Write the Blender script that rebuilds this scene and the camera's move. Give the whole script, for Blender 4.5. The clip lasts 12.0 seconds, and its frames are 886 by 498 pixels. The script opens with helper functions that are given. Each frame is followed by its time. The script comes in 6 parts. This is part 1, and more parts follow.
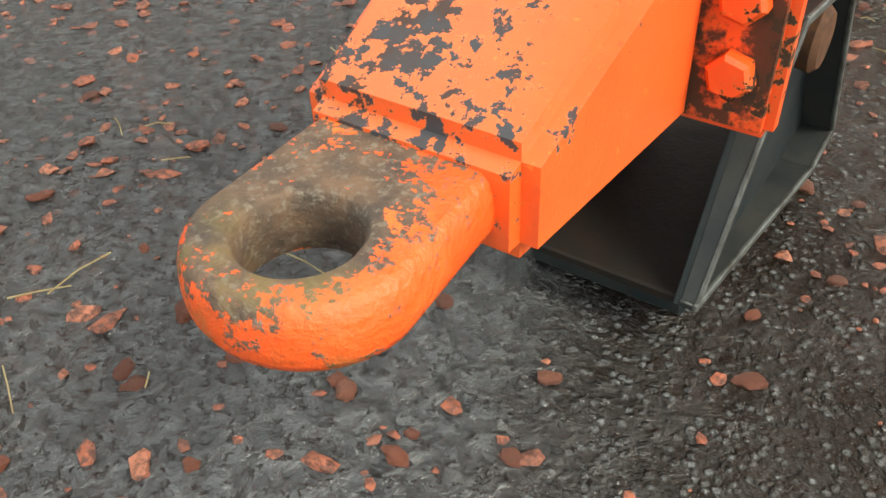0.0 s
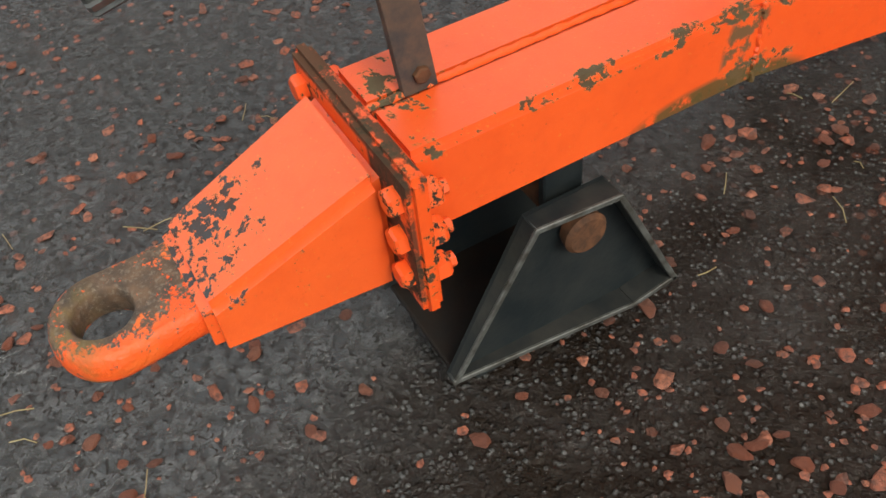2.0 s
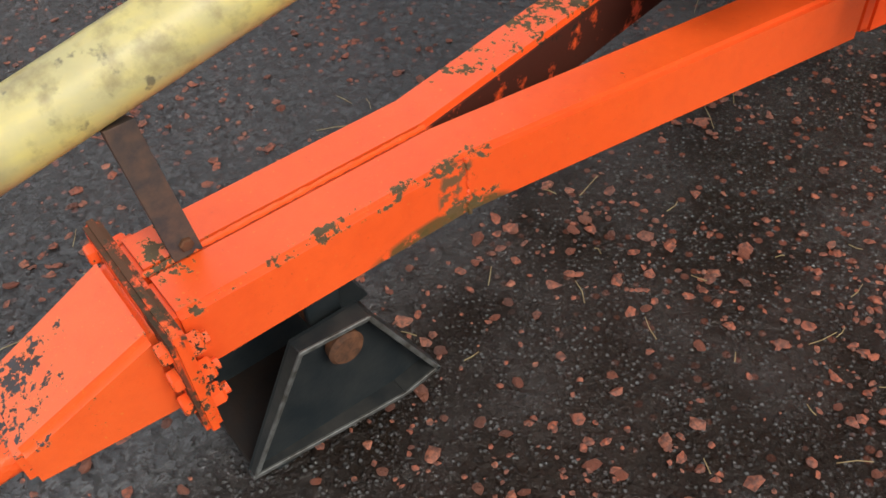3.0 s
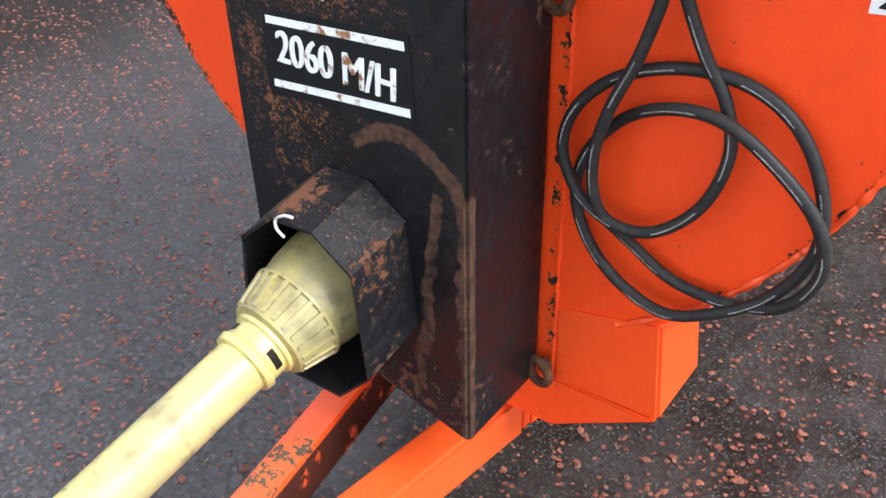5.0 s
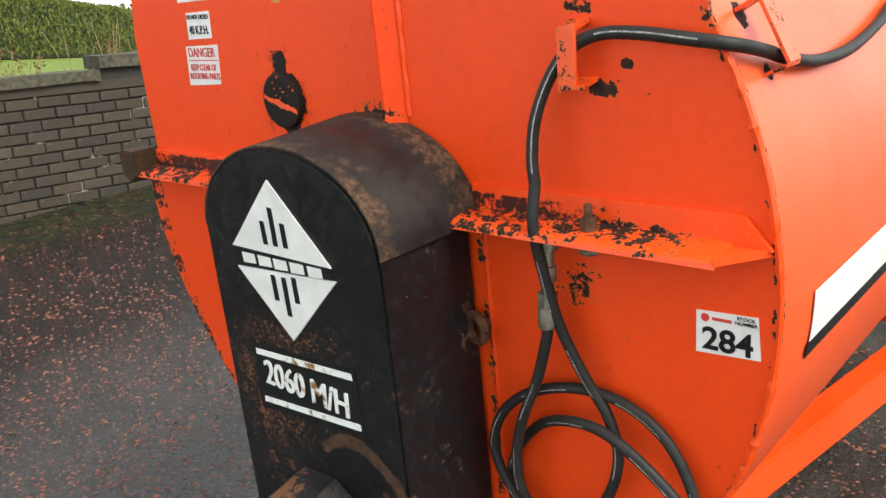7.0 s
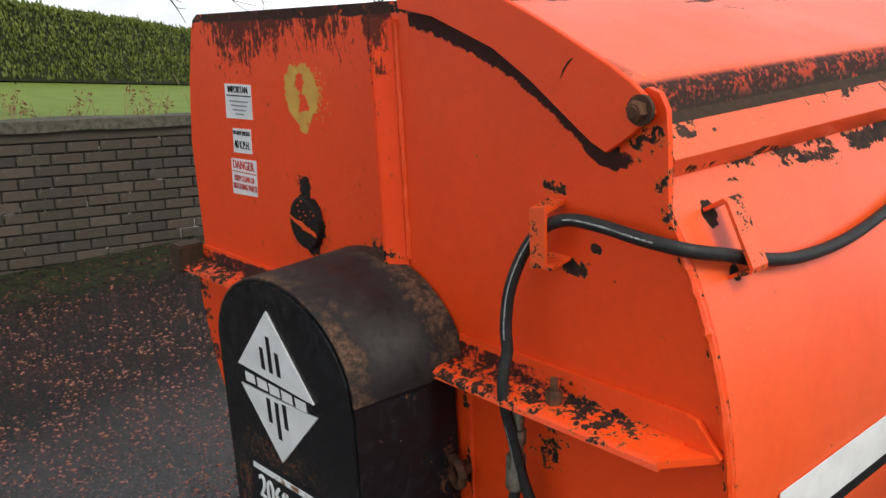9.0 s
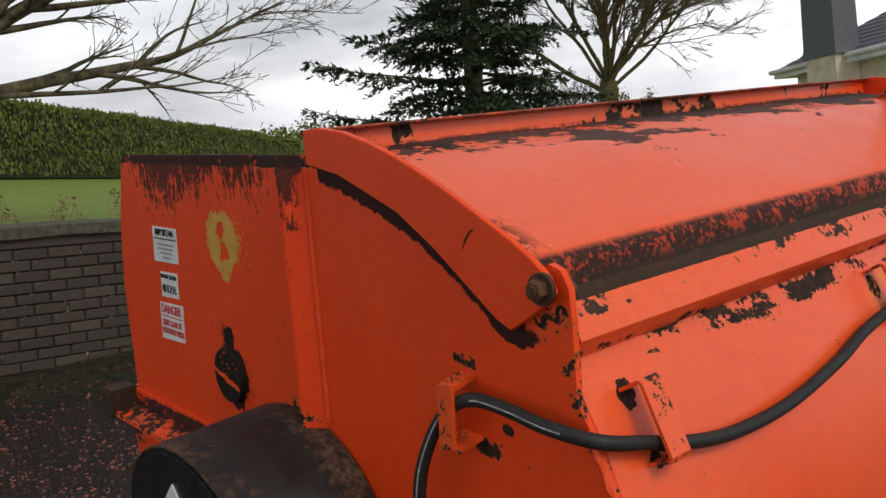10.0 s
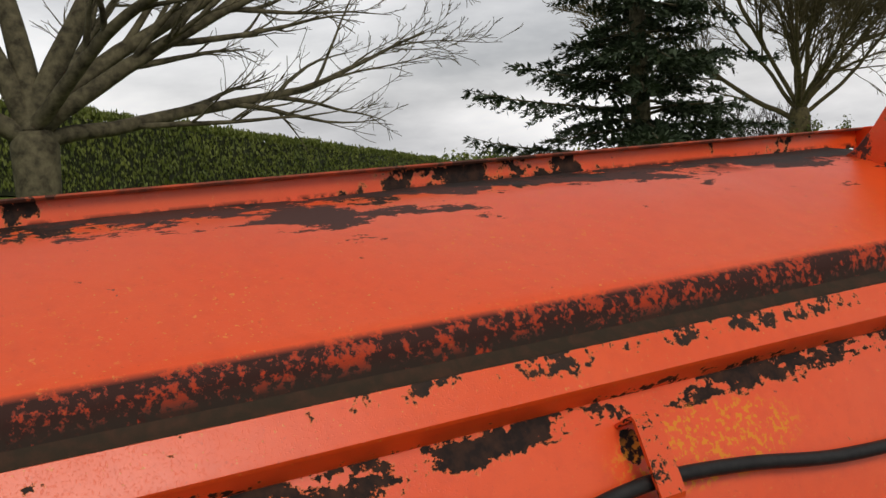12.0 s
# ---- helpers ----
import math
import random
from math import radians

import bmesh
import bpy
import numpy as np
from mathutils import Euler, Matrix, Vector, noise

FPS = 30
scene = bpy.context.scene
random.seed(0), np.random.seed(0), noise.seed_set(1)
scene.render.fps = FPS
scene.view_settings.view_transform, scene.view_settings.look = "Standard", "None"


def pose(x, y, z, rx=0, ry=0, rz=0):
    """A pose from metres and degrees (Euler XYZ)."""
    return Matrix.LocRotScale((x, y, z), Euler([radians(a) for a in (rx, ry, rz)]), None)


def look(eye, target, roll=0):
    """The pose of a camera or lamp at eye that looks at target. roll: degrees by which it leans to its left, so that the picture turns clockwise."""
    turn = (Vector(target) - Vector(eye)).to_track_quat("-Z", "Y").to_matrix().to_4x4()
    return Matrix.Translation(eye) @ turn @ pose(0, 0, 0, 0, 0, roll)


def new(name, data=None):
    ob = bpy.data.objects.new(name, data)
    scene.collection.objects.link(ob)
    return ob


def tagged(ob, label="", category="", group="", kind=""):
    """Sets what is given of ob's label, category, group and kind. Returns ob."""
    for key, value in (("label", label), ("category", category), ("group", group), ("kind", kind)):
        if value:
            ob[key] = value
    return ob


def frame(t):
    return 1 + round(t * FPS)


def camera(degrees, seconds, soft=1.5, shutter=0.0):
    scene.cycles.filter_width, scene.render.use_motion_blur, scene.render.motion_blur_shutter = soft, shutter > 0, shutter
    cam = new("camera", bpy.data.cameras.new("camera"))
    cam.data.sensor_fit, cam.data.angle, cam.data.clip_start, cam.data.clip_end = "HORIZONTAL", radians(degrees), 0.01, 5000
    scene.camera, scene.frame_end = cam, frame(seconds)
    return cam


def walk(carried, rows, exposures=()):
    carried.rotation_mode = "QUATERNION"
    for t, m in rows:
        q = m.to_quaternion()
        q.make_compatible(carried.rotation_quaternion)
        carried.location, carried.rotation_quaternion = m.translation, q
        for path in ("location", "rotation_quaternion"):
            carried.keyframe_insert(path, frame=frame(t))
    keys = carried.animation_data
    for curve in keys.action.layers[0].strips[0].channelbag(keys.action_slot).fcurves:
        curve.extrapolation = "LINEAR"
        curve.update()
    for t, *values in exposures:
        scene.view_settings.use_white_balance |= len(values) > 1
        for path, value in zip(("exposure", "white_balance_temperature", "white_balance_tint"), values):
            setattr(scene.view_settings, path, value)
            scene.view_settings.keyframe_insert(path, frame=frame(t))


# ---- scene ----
U = 0.9  # metres for one unit of the plan
cam = camera(53.1, 12.0)
PATH = [
    (0, (0.217, 0.023, 0.52), (-0.68, 1.279, -0.751), -2.5),
    (0.5, (0.317, 0.08, 0.703), (-0.568, 1.097, -0.775), -1.7),
    (0.8, (0.392, 0.106, 0.792), (-0.563, 1.072, -0.677), -1.6),
    (1, (0.423, 0.155, 0.815), (-0.62, 1.031, -0.65), -3.3),
    (1.5, (0.494, 0.232, 0.812), (-0.656, 0.885, -0.689), -2.4),
    (2, (0.605, 0.294, 0.89), (-0.623, 0.866, -0.582), -7.0),
    (2.5, (0.706, 0.352, 1.007), (-0.563, 0.983, -0.404), -7.3),
    (2.7, (0.732, 0.372, 1.043), (-0.491, 1.068, -0.378), -6.1),
    (4.3, (0.798, 0.521, 1.491), (-0.22, 1.583, 0.135), -4.8),
    (4.5, (0.8, 0.516, 1.53), (-0.229, 1.646, 0.239), -4.0),
    (4.6, (0.797, 0.499, 1.527), (-0.233, 1.695, 0.298), -3.3),
    (5, (0.835, 0.498, 1.607), (-0.164, 1.828, 0.498), -1.6),
    (5.5, (0.946, 0.44, 1.681), (-0.075, 1.863, 0.715), -2.1),
    (6, (1.044, 0.396, 1.733), (-0.005, 1.851, 0.848), -3.7),
    (6.5, (1.107, 0.4, 1.768), (0.004, 1.843, 0.93), -5.5),
    (7, (1.155, 0.489, 1.835), (-0.124, 1.89, 1.201), -5.9),
    (7.2, (1.185, 0.51, 1.859), (-0.141, 1.883, 1.261), -5.9),
    (8.8, (1.317, 0.638, 1.993), (-0.172, 1.865, 1.464), -3.5),
    (9, (1.298, 0.654, 1.996), (-0.177, 1.897, 1.47), -3.1),
    (9.5, (1.265, 0.71, 2.048), (-0.135, 2.083, 1.652), -5.7),
    (10, (1.302, 0.828, 2.085), (-0.196, 2.108, 1.744), -4.1),
    (10.5, (1.393, 0.998, 2.122), (-0.204, 2.163, 1.819), -3.2),
    (11, (1.39, 1.184, 2.115), (-0.269, 2.263, 1.828), -3.9),
    (11.5, (1.38, 1.383, 2.116), (-0.321, 2.405, 1.869), -3.9),
    (12, (1.446, 1.657, 2.095), (-0.297, 2.603, 1.838), -3.8),
]
walk(cam, [(t, look(Vector(eye) * U, Vector(target) * U, roll)) for t, eye, target, roll in PATH],
     [(0, 1.65, 7000, 0), (1.5, 0.95, 6950, 4), (2.7, 0.92, 6900, 8), (4.3, 1.18, 5000, 17), (4.8, 1.70, 5800, 13), (5.5, 1.92, 6500, 10), (6.5, 1.82, 6600, 6),
      (7.2, 1.30, 6850, 4), (8.8, 0.74, 6500, 8), (9.5, 0.52, 6500, 10), (10.5, -0.24, 6900, 11), (11, -0.18, 6900, 11), (12, -0.2, 6850, 11)])


# ---------------------------------------------------------------- world and light
world = bpy.data.worlds.new("sky")
scene.world = world
world.use_nodes = True
nt = world.node_tree
nt.nodes.clear()
w_out = nt.nodes.new("ShaderNodeOutputWorld")
w_bg = nt.nodes.new("ShaderNodeBackground")
w_sky = nt.nodes.new("ShaderNodeTexSky")
w_sky.sky_type = "NISHITA"
w_sky.sun_disc = False
w_sky.sun_elevation = radians(46)
w_sky.sun_rotation = radians(88)
w_sky.air_density, w_sky.dust_density, w_sky.ozone_density = 1.0, 3.0, 1.0
w_bg.inputs["Strength"].default_value = 0.10
# cloud cover laid over the clear sky
w_geo = nt.nodes.new("ShaderNodeTexCoord")
w_map = nt.nodes.new("ShaderNodeMapping")
w_map.inputs["Scale"].default_value = (1.0, 1.0, 3.2)
w_noise = nt.nodes.new("ShaderNodeTexNoise")
w_noise.inputs["Scale"].default_value = 2.6
w_noise.inputs["Detail"].default_value = 7
w_noise.inputs["Roughness"].default_value = 0.55
w_ramp = nt.nodes.new("ShaderNodeValToRGB")
w_ramp.color_ramp.elements[0].position, w_ramp.color_ramp.elements[0].color = 0.33, (3.9, 4.1, 4.45, 1)
w_ramp.color_ramp.elements[1].position, w_ramp.color_ramp.elements[1].color = 0.66, (8.6, 8.8, 9.15, 1)
w_mix = nt.nodes.new("ShaderNodeMix")
w_mix.data_type = "RGBA"
w_mix.inputs[0].default_value = 0.88
nt.links.new(w_geo.outputs["Generated"], w_map.inputs["Vector"])
nt.links.new(w_map.outputs["Vector"], w_noise.inputs["Vector"])
nt.links.new(w_noise.outputs["Fac"], w_ramp.inputs["Fac"])
nt.links.new(w_sky.outputs["Color"], w_mix.inputs[6])
nt.links.new(w_ramp.outputs["Color"], w_mix.inputs[7])
# overcast light is thinner overhead than in the bright band over the horizon
w_sep = nt.nodes.new("ShaderNodeSeparateXYZ")
w_band = nt.nodes.new("ShaderNodeValToRGB")
w_band.color_ramp.elements[0].position, w_band.color_ramp.elements[0].color = 0.0, (1.5, 1.5, 1.5, 1)
w_band.color_ramp.elements[1].position, w_band.color_ramp.elements[1].color = 0.55, (0.72, 0.73, 0.75, 1)
w_mul = nt.nodes.new("ShaderNodeMix")
w_mul.data_type, w_mul.blend_type = "RGBA", "MULTIPLY"
w_mul.inputs[0].default_value = 1.0
nt.links.new(w_geo.outputs["Generated"], w_sep.inputs[0])
nt.links.new(w_sep.outputs[2], w_band.inputs["Fac"])
nt.links.new(w_mix.outputs[2], w_mul.inputs[6])
nt.links.new(w_band.outputs["Color"], w_mul.inputs[7])
nt.links.new(w_mul.outputs[2], w_bg.inputs["Color"])
nt.links.new(w_bg.outputs["Background"], w_out.inputs["Surface"])

sun = new("sun", bpy.data.lights.new("sun", "SUN"))
sun.data.energy, sun.data.angle, sun.data.color = 1.5, radians(24), (1.0, 0.96, 0.90)
sun.matrix_world = look((5, 0.2, 5.2), (0, 0, 0))


# ---------------------------------------------------------------- materials
def shader(name):
    m = bpy.data.materials.new(name)
    m.use_nodes = True
    return m, m.node_tree, m.node_tree.nodes["Principled BSDF"]


class Nodes:
    """Short hand for building node trees."""

    def __init__(self, tree):
        self.t = tree
        tc = tree.nodes.new("ShaderNodeTexCoord")
        self.obj = tc.outputs["Object"]

    def noise(self, scale, detail=4, rough=0.55, vec=None, distort=0.0, stretch=None):
        n = self.t.nodes.new("ShaderNodeTexNoise")
        n.inputs["Scale"].default_value, n.inputs["Detail"].default_value = scale, detail
        n.inputs["Roughness"].default_value, n.inputs["Distortion"].default_value = rough, distort
        src = vec or self.obj
        if stretch:
            mp = self.t.nodes.new("ShaderNodeMapping")
            mp.inputs["Scale"].default_value = stretch
            self.t.links.new(src, mp.inputs["Vector"])
            src = mp.outputs["Vector"]
        self.t.links.new(src, n.inputs["Vector"])
        return n.outputs["Fac"]

    def voronoi(self, scale, feature="F1", rand=1.0):
        n = self.t.nodes.new("ShaderNodeTexVoronoi")
        n.feature = feature
        n.inputs["Scale"].default_value = scale
        n.inputs["Randomness"].default_value = rand
        self.t.links.new(self.obj, n.inputs["Vector"])
        return n

    def ramp(self, fac, stops):
        r = self.t.nodes.new("ShaderNodeValToRGB")
        e = r.color_ramp.elements
        while len(e) < len(stops):
            e.new(0.5)
        for el, (p, c) in zip(e, stops):
            el.position = p
            el.color = (c, c, c, 1) if isinstance(c, (int, float)) else (*c, 1)
        self.t.links.new(fac, r.inputs["Fac"])
        return r.outputs["Color"]

    def mix(self, fac, a, b):
        m = self.t.nodes.new("ShaderNodeMix")
        m.data_type = "RGBA"
        for i, v in ((0, fac), (6, a), (7, b)):
            if isinstance(v, (int, float)):
                m.inputs[i].default_value = v if i == 0 else (v, v, v, 1)
            elif isinstance(v, tuple):
                m.inputs[i].default_value = (*v, 1)
            else:
                self.t.links.new(v, m.inputs[i])
        return m.outputs[2]

    def math(self, op, a, b=0.0, clamp=False):
        m = self.t.nodes.new("ShaderNodeMath")
        m.operation, m.use_clamp = op, clamp
        for i, v in ((0, a), (1, b)):
            if isinstance(v, (int, float)):
                m.inputs[i].default_value = v
            else:
                self.t.links.new(v, m.inputs[i])
        return m.outputs[0]

    def xyz(self):
        s = self.t.nodes.new("ShaderNodeSeparateXYZ")
        self.t.links.new(self.obj, s.inputs[0])
        return s.outputs

    def bump(self, bsdf, height, strength=0.3, dist=0.002):
        b = self.t.nodes.new("ShaderNodeBump")
        b.inputs["Strength"].default_value, b.inputs["Distance"].default_value = strength, dist
        self.t.links.new(height, b.inputs["Height"])
        self.t.links.new(b.outputs["Normal"], bsdf.inputs["Normal"])

    def to(self, out, sock):
        self.t.links.new(out, sock)


def band(n, coord, lo, hi, soft):
    """1 between lo and hi of a coordinate, in metres, falling off over soft."""
    a = n.math("MULTIPLY", n.math("SUBTRACT", coord, lo - soft), 1 / soft, True)
    b = n.math("MULTIPLY", n.math("SUBTRACT", hi + soft, coord), 1 / soft, True)
    return n.math("MULTIPLY", a, b, True)


def spot(n, centre, radii):
    """1 at a place (plan units) and 0 outside an ellipsoid round it."""
    x, y, z = n.xyz()
    total = None
    for c, v, r in zip((x, y, z), centre, radii):
        q = n.math("MULTIPLY", n.math("SUBTRACT", c, v * U), 1 / (r * U))
        q = n.math("MULTIPLY", q, q)
        total = q if total is None else n.math("ADD", total, q)
    return n.math("SUBTRACT", 1.0, total, True)


def join(n, masks):
    out = None
    for m in masks:
        out = m if out is None else n.math("MAXIMUM", out, m)
    return out


def orange_paint(name, base=(0.82, 0.082, 0.009), chips=0.0, wear=(), rough=0.29, fade=0.4, seed=0.0, dark=(0.020, 0.013, 0.011), fine=26.0, grime=None, fleck=0.3, along=(1, 1, 1), gloss=0.62):
    """Weathered orange paint: faded patches, flakes down to dark steel with loose specks round them.
    wear(n) gives a mask of where the paint flakes; chips is the general amount of it; along stretches the flakes."""
    m, t, b = shader(name)
    n = Nodes(t)
    big = n.noise(2.6 + seed, 5, 0.6)
    col = n.mix(n.ramp(big, [(0.35, 0.0), (0.72, fade)]), base, (0.84, 0.135, 0.032))
    col = n.mix(n.ramp(n.noise(45, 4, 0.6), [(0.45, 0.0), (0.75, 0.22)]), col, (0.55, 0.045, 0.006))
    speck = n.noise(210, 2, 0.5)
    col = n.mix(n.ramp(speck, [(0.68, 0.0), (0.73, fleck)]), col, (0.75, 0.36, 0.06))
    grit = n.noise(160, 4, 0.7)
    col = n.mix(n.ramp(grit, [(0.62, 0.0), (0.72, 0.40)]), col, (0.40, 0.035, 0.008))
    col = n.mix(n.ramp(n.noise(55, 3, 0.6), [(0.745, 0.0), (0.76, 0.85)]), col, (0.05, 0.025, 0.018))
    col = n.mix(n.ramp(n.noise(1.6, 6, 0.65, stretch=(1, 1, 0.45)), [(0.48, 0.0), (0.68, 0.35)]), col, (0.62, 0.048, 0.008))
    flake = n.noise(fine, 8, 0.66, distort=0.15, stretch=along)
    coarse = n.noise(fine * 0.28, 4, 0.55, stretch=along)
    crumb = n.noise(fine * 3.2, 4, 0.6)
    level = n.math("ADD", n.math("ADD", n.math("MULTIPLY", flake, 0.46), n.math("MULTIPLY", coarse, 0.32)), n.math("MULTIPLY", crumb, 0.22))
    amount = n.math("ADD", level, chips)
    for mask in (wear(n) if callable(wear) else wear):
        amount = n.math("ADD", amount, mask)
    prime = n.ramp(amount, [(0.630, 0.0), (0.640, 1.0)])
    bare = n.ramp(amount, [(0.643, 0.0), (0.651, 1.0)])
    rustn = n.noise(60, 5, 0.6)
    steel = n.mix(n.ramp(rustn, [(0.42, 0.0), (0.72, 0.8)]), dark, (0.075, 0.034, 0.020))
    col = n.mix(n.math("MULTIPLY", prime, 0.38), col, (0.60, 0.24, 0.055))
    col = n.mix(bare, col, steel)
    rough_part = bare
    for mask, tint in (grime(n) if grime else ()):
        col = n.mix(mask, col, tint)
        rough_part = n.math("MAXIMUM", rough_part, mask)
    n.to(col, b.inputs["Base Color"])
    drops = n.ramp(n.noise(420, 2), [(0.58, 0.0), (0.66, 1.0)])
    rg = n.math("ADD", rough - 0.07, n.math("MULTIPLY", n.noise(5, 6, 0.62), 0.26))
    n.to(n.mix(rough_part, rg, 0.72), b.inputs["Roughness"])
    n.to(n.mix(rough_part, gloss, 0.16), b.inputs["Specular IOR Level"])
    h = n.math("ADD", n.math("MULTIPLY", bare, -1.0), n.math("MULTIPLY", drops, 0.12))
    n.bump(b, n.math("ADD", h, n.math("MULTIPLY", n.noise(14, 5), 0.5)), 0.45, 0.0015)
    return m


def simple(name, colour, rough=0.6, metal=0.0, var=0.25, scale=30, bump=0.2, colour2=None, detail=5, gloss=0.35):
    m, t, b = shader(name)
    n = Nodes(t)
    f = n.noise(scale, detail, 0.6)
    c2 = colour2 or tuple(c * (1 - var) for c in colour)
    n.to(n.mix(n.ramp(f, [(0.35, 0.0), (0.68, 1.0)]), colour, c2), b.inputs["Base Color"])
    n.to(n.math("ADD", rough - 0.08, n.math("MULTIPLY", n.noise(scale * 0.4, 4), 0.16)), b.inputs["Roughness"])
    b.inputs["Metallic"].default_value = metal
    b.inputs["Specular IOR Level"].default_value = gloss
    if bump:
        n.bump(b, n.math("ADD", f, n.math("MULTIPLY", n.noise(scale * 6, 3), 0.4)), bump, 0.002)
    return m


# ---------------------------------------------------------------- building helpers
def thing(name, at, label, category, group="", kind=""):
    ob = new(name)
    ob.empty_display_size = 0.05
    ob.location = Vector(at) * U
    return tagged(ob, label, category, group, kind)


def finish(bm, angle=35, scale=U):
    bmesh.ops.recalc_face_normals(bm, faces=bm.faces)
    me = bpy.data.meshes.new("m")
    bmesh.ops.scale(bm, vec=(scale, scale, scale), verts=bm.verts)
    bm.to_mesh(me)
    bm.free()
    for p in me.polygons:
        p.use_smooth = True
    me.set_sharp_from_angle(angle=radians(angle))
    return me


def world_of(ob):
    return (world_of(ob.parent) @ ob.matrix_parent_inverse if ob.parent else Matrix()) @ Matrix.LocRotScale(ob.location, ob.rotation_euler, ob.scale)


def part(name, bm, material, parent=None, label="", angle=35):
    """Links a bmesh, drawn in plan units, as one mesh object under a thing or a part."""
    me = finish(bm, angle)
    me.name = name
    me.materials.append(material)
    ob = new(name, me)
    even = ob.modifiers.new("even", "WEIGHTED_NORMAL")
    even.keep_sharp = True
    if parent:
        ob.parent = parent
        ob.matrix_parent_inverse = world_of(parent).inverted()
    return tagged(ob, label)


def box(x0, x1, y0, y1, z0, z1, bevel=0.0, seg=2, bm=None):
    own = bmesh.new()
    vs = [own.verts.new((x, y, z)) for x in (x0, x1) for y in (y0, y1) for z in (z0, z1)]
    for f in ((0, 1, 3, 2), (4, 6, 7, 5), (0, 4, 5, 1), (2, 3, 7, 6), (0, 2, 6, 4), (1, 5, 7, 3)):
        own.faces.new([vs[i] for i in f])
    return blend(own, bevel, seg, bm)


def blend(own, bevel=0.0, seg=2, bm=None):
    if bevel:
        bmesh.ops.recalc_face_normals(own, faces=own.faces)
        sharp = [e for e in own.edges if len(e.link_faces) == 2 and e.calc_face_angle(0) > radians(25)]
        bmesh.ops.bevel(own, geom=sharp, offset=bevel, segments=seg, affect="EDGES", clamp_overlap=True)
    if bm is None:
        return own
    me = bpy.data.meshes.new("tmp")
    own.to_mesh(me)
    own.free()
    bm.from_mesh(me)
    bpy.data.meshes.remove(me)
    return bm


def prism(pts, axis, a, b, bevel=0.0, seg=2, bm=None):
    """A polygon of two coordinates pushed along an axis from a to b."""
    own = bmesh.new()
    put = {"x": lambda p, h: (h, p[0], p[1]), "y": lambda p, h: (p[0], h, p[1]), "z": lambda p, h: (p[0], p[1], h)}[axis]
    lo, hi = [own.verts.new(put(p, a)) for p in pts], [own.verts.new(put(p, b)) for p in pts]
    own.faces.new(lo)
    own.faces.new(hi[::-1])
    for i in range(len(pts)):
        j = (i + 1) % len(pts)
        own.faces.new((lo[i], hi[i], hi[j], lo[j]))
    return blend(own, bevel, seg, bm)


def loft(sections, bevel=0.0, seg=2, bm=None, caps=True):
    """Rings of equally many points joined one to the next."""
    own = bmesh.new()
    rings = [[own.verts.new(p) for p in s] for s in sections]
    k = len(sections[0])
    for r, q in zip(rings, rings[1:]):
        for i in range(k):
            own.faces.new((r[i], q[i], q[(i + 1) % k], r[(i + 1) % k]))
    if caps:
        own.faces.new(rings[0][::-1])
        own.faces.new(rings[-1])
    return blend(own, bevel, seg, bm)


def sheet(profile, thick, y0, y1, steps=1, bm=None, wobble=0.0):
    """A folded sheet: a line of (x, z) with thickness, drawn along y."""
    own = bmesh.new()
    pts = [Vector(p) for p in profile]
    off = []
    for i, p in enumerate(pts):
        d = (pts[min(i + 1, len(pts) - 1)] - pts[max(i - 1, 0)]).normalized()
        off.append(p + Vector((d.y, -d.x)) * thick)
    ring = pts + off[::-1]
    rows = []
    for s in range(steps + 1):
        y = y0 + (y1 - y0) * s / steps
        row = []
        for p in ring:
            w = wobble * noise.noise((p.x * 5, y * 4, p.y * 5)) if 0 < s < steps else 0
            row.append(own.verts.new((p.x, y, p.y + w)))
        rows.append(row)
    k = len(ring)
    for r, q in zip(rows, rows[1:]):
        for i in range(k):
            own.faces.new((r[i], q[i], q[(i + 1) % k], r[(i + 1) % k]))
    own.faces.new(rows[0][::-1])
    own.faces.new(rows[-1])
    return blend(own, 0, 2, bm)


def tube(points, radius, seg=10, bm=None, closed=False):
    """A round bar swept through points; radius may be a list."""
    own = bmesh.new() if bm is None else bm
    pts = [Vector(p) for p in points]
    rad = radius if isinstance(radius, (list, tuple)) else [radius] * len(pts)
    side = None
    rings = []
    for i, p in enumerate(pts):
        d = (pts[min(i + 1, len(pts) - 1)] - pts[max(i - 1, 0)]).normalized()
        if side is None:
            side = d.orthogonal().normalized()
        side = (side - d * side.dot(d)).normalized()
        up = d.cross(side)
        rings.append([own.verts.new(p + (side * math.cos(a) + up * math.sin(a)) * rad[i]) for a in (2 * math.pi * k / seg for k in range(seg))])
    for r, q in zip(rings, rings[1:]):
        for k in range(seg):
            own.faces.new((r[k], r[(k + 1) % seg], q[(k + 1) % seg], q[k]))
    own.faces.new(rings[0][::-1])
    own.faces.new(rings[-1])
    return own


def lathe(start, end, profile, seg=32, bm=None):
    """(distance, radius) pairs turned round the line from start towards end."""
    d = (Vector(end) - Vector(start)).normalized()
    return tube_rings([(Vector(start) + d * s, r) for s, r in profile], d, seg, bm)


def tube_rings(pairs, d, seg, bm=None):
    own = bmesh.new() if bm is None else bm
    side = d.orthogonal().normalized()
    up = d.cross(side)
    rings = [[own.verts.new(p + (side * math.cos(a) + up * math.sin(a)) * max(r, 1e-4)) for a in (2 * math.pi * k / seg for k in range(seg))] for p, r in pairs]
    for r, q in zip(rings, rings[1:]):
        for k in range(seg):
            own.faces.new((r[k], r[(k + 1) % seg], q[(k + 1) % seg], q[k]))
    own.faces.new(rings[0][::-1])
    own.faces.new(rings[-1])
    return own


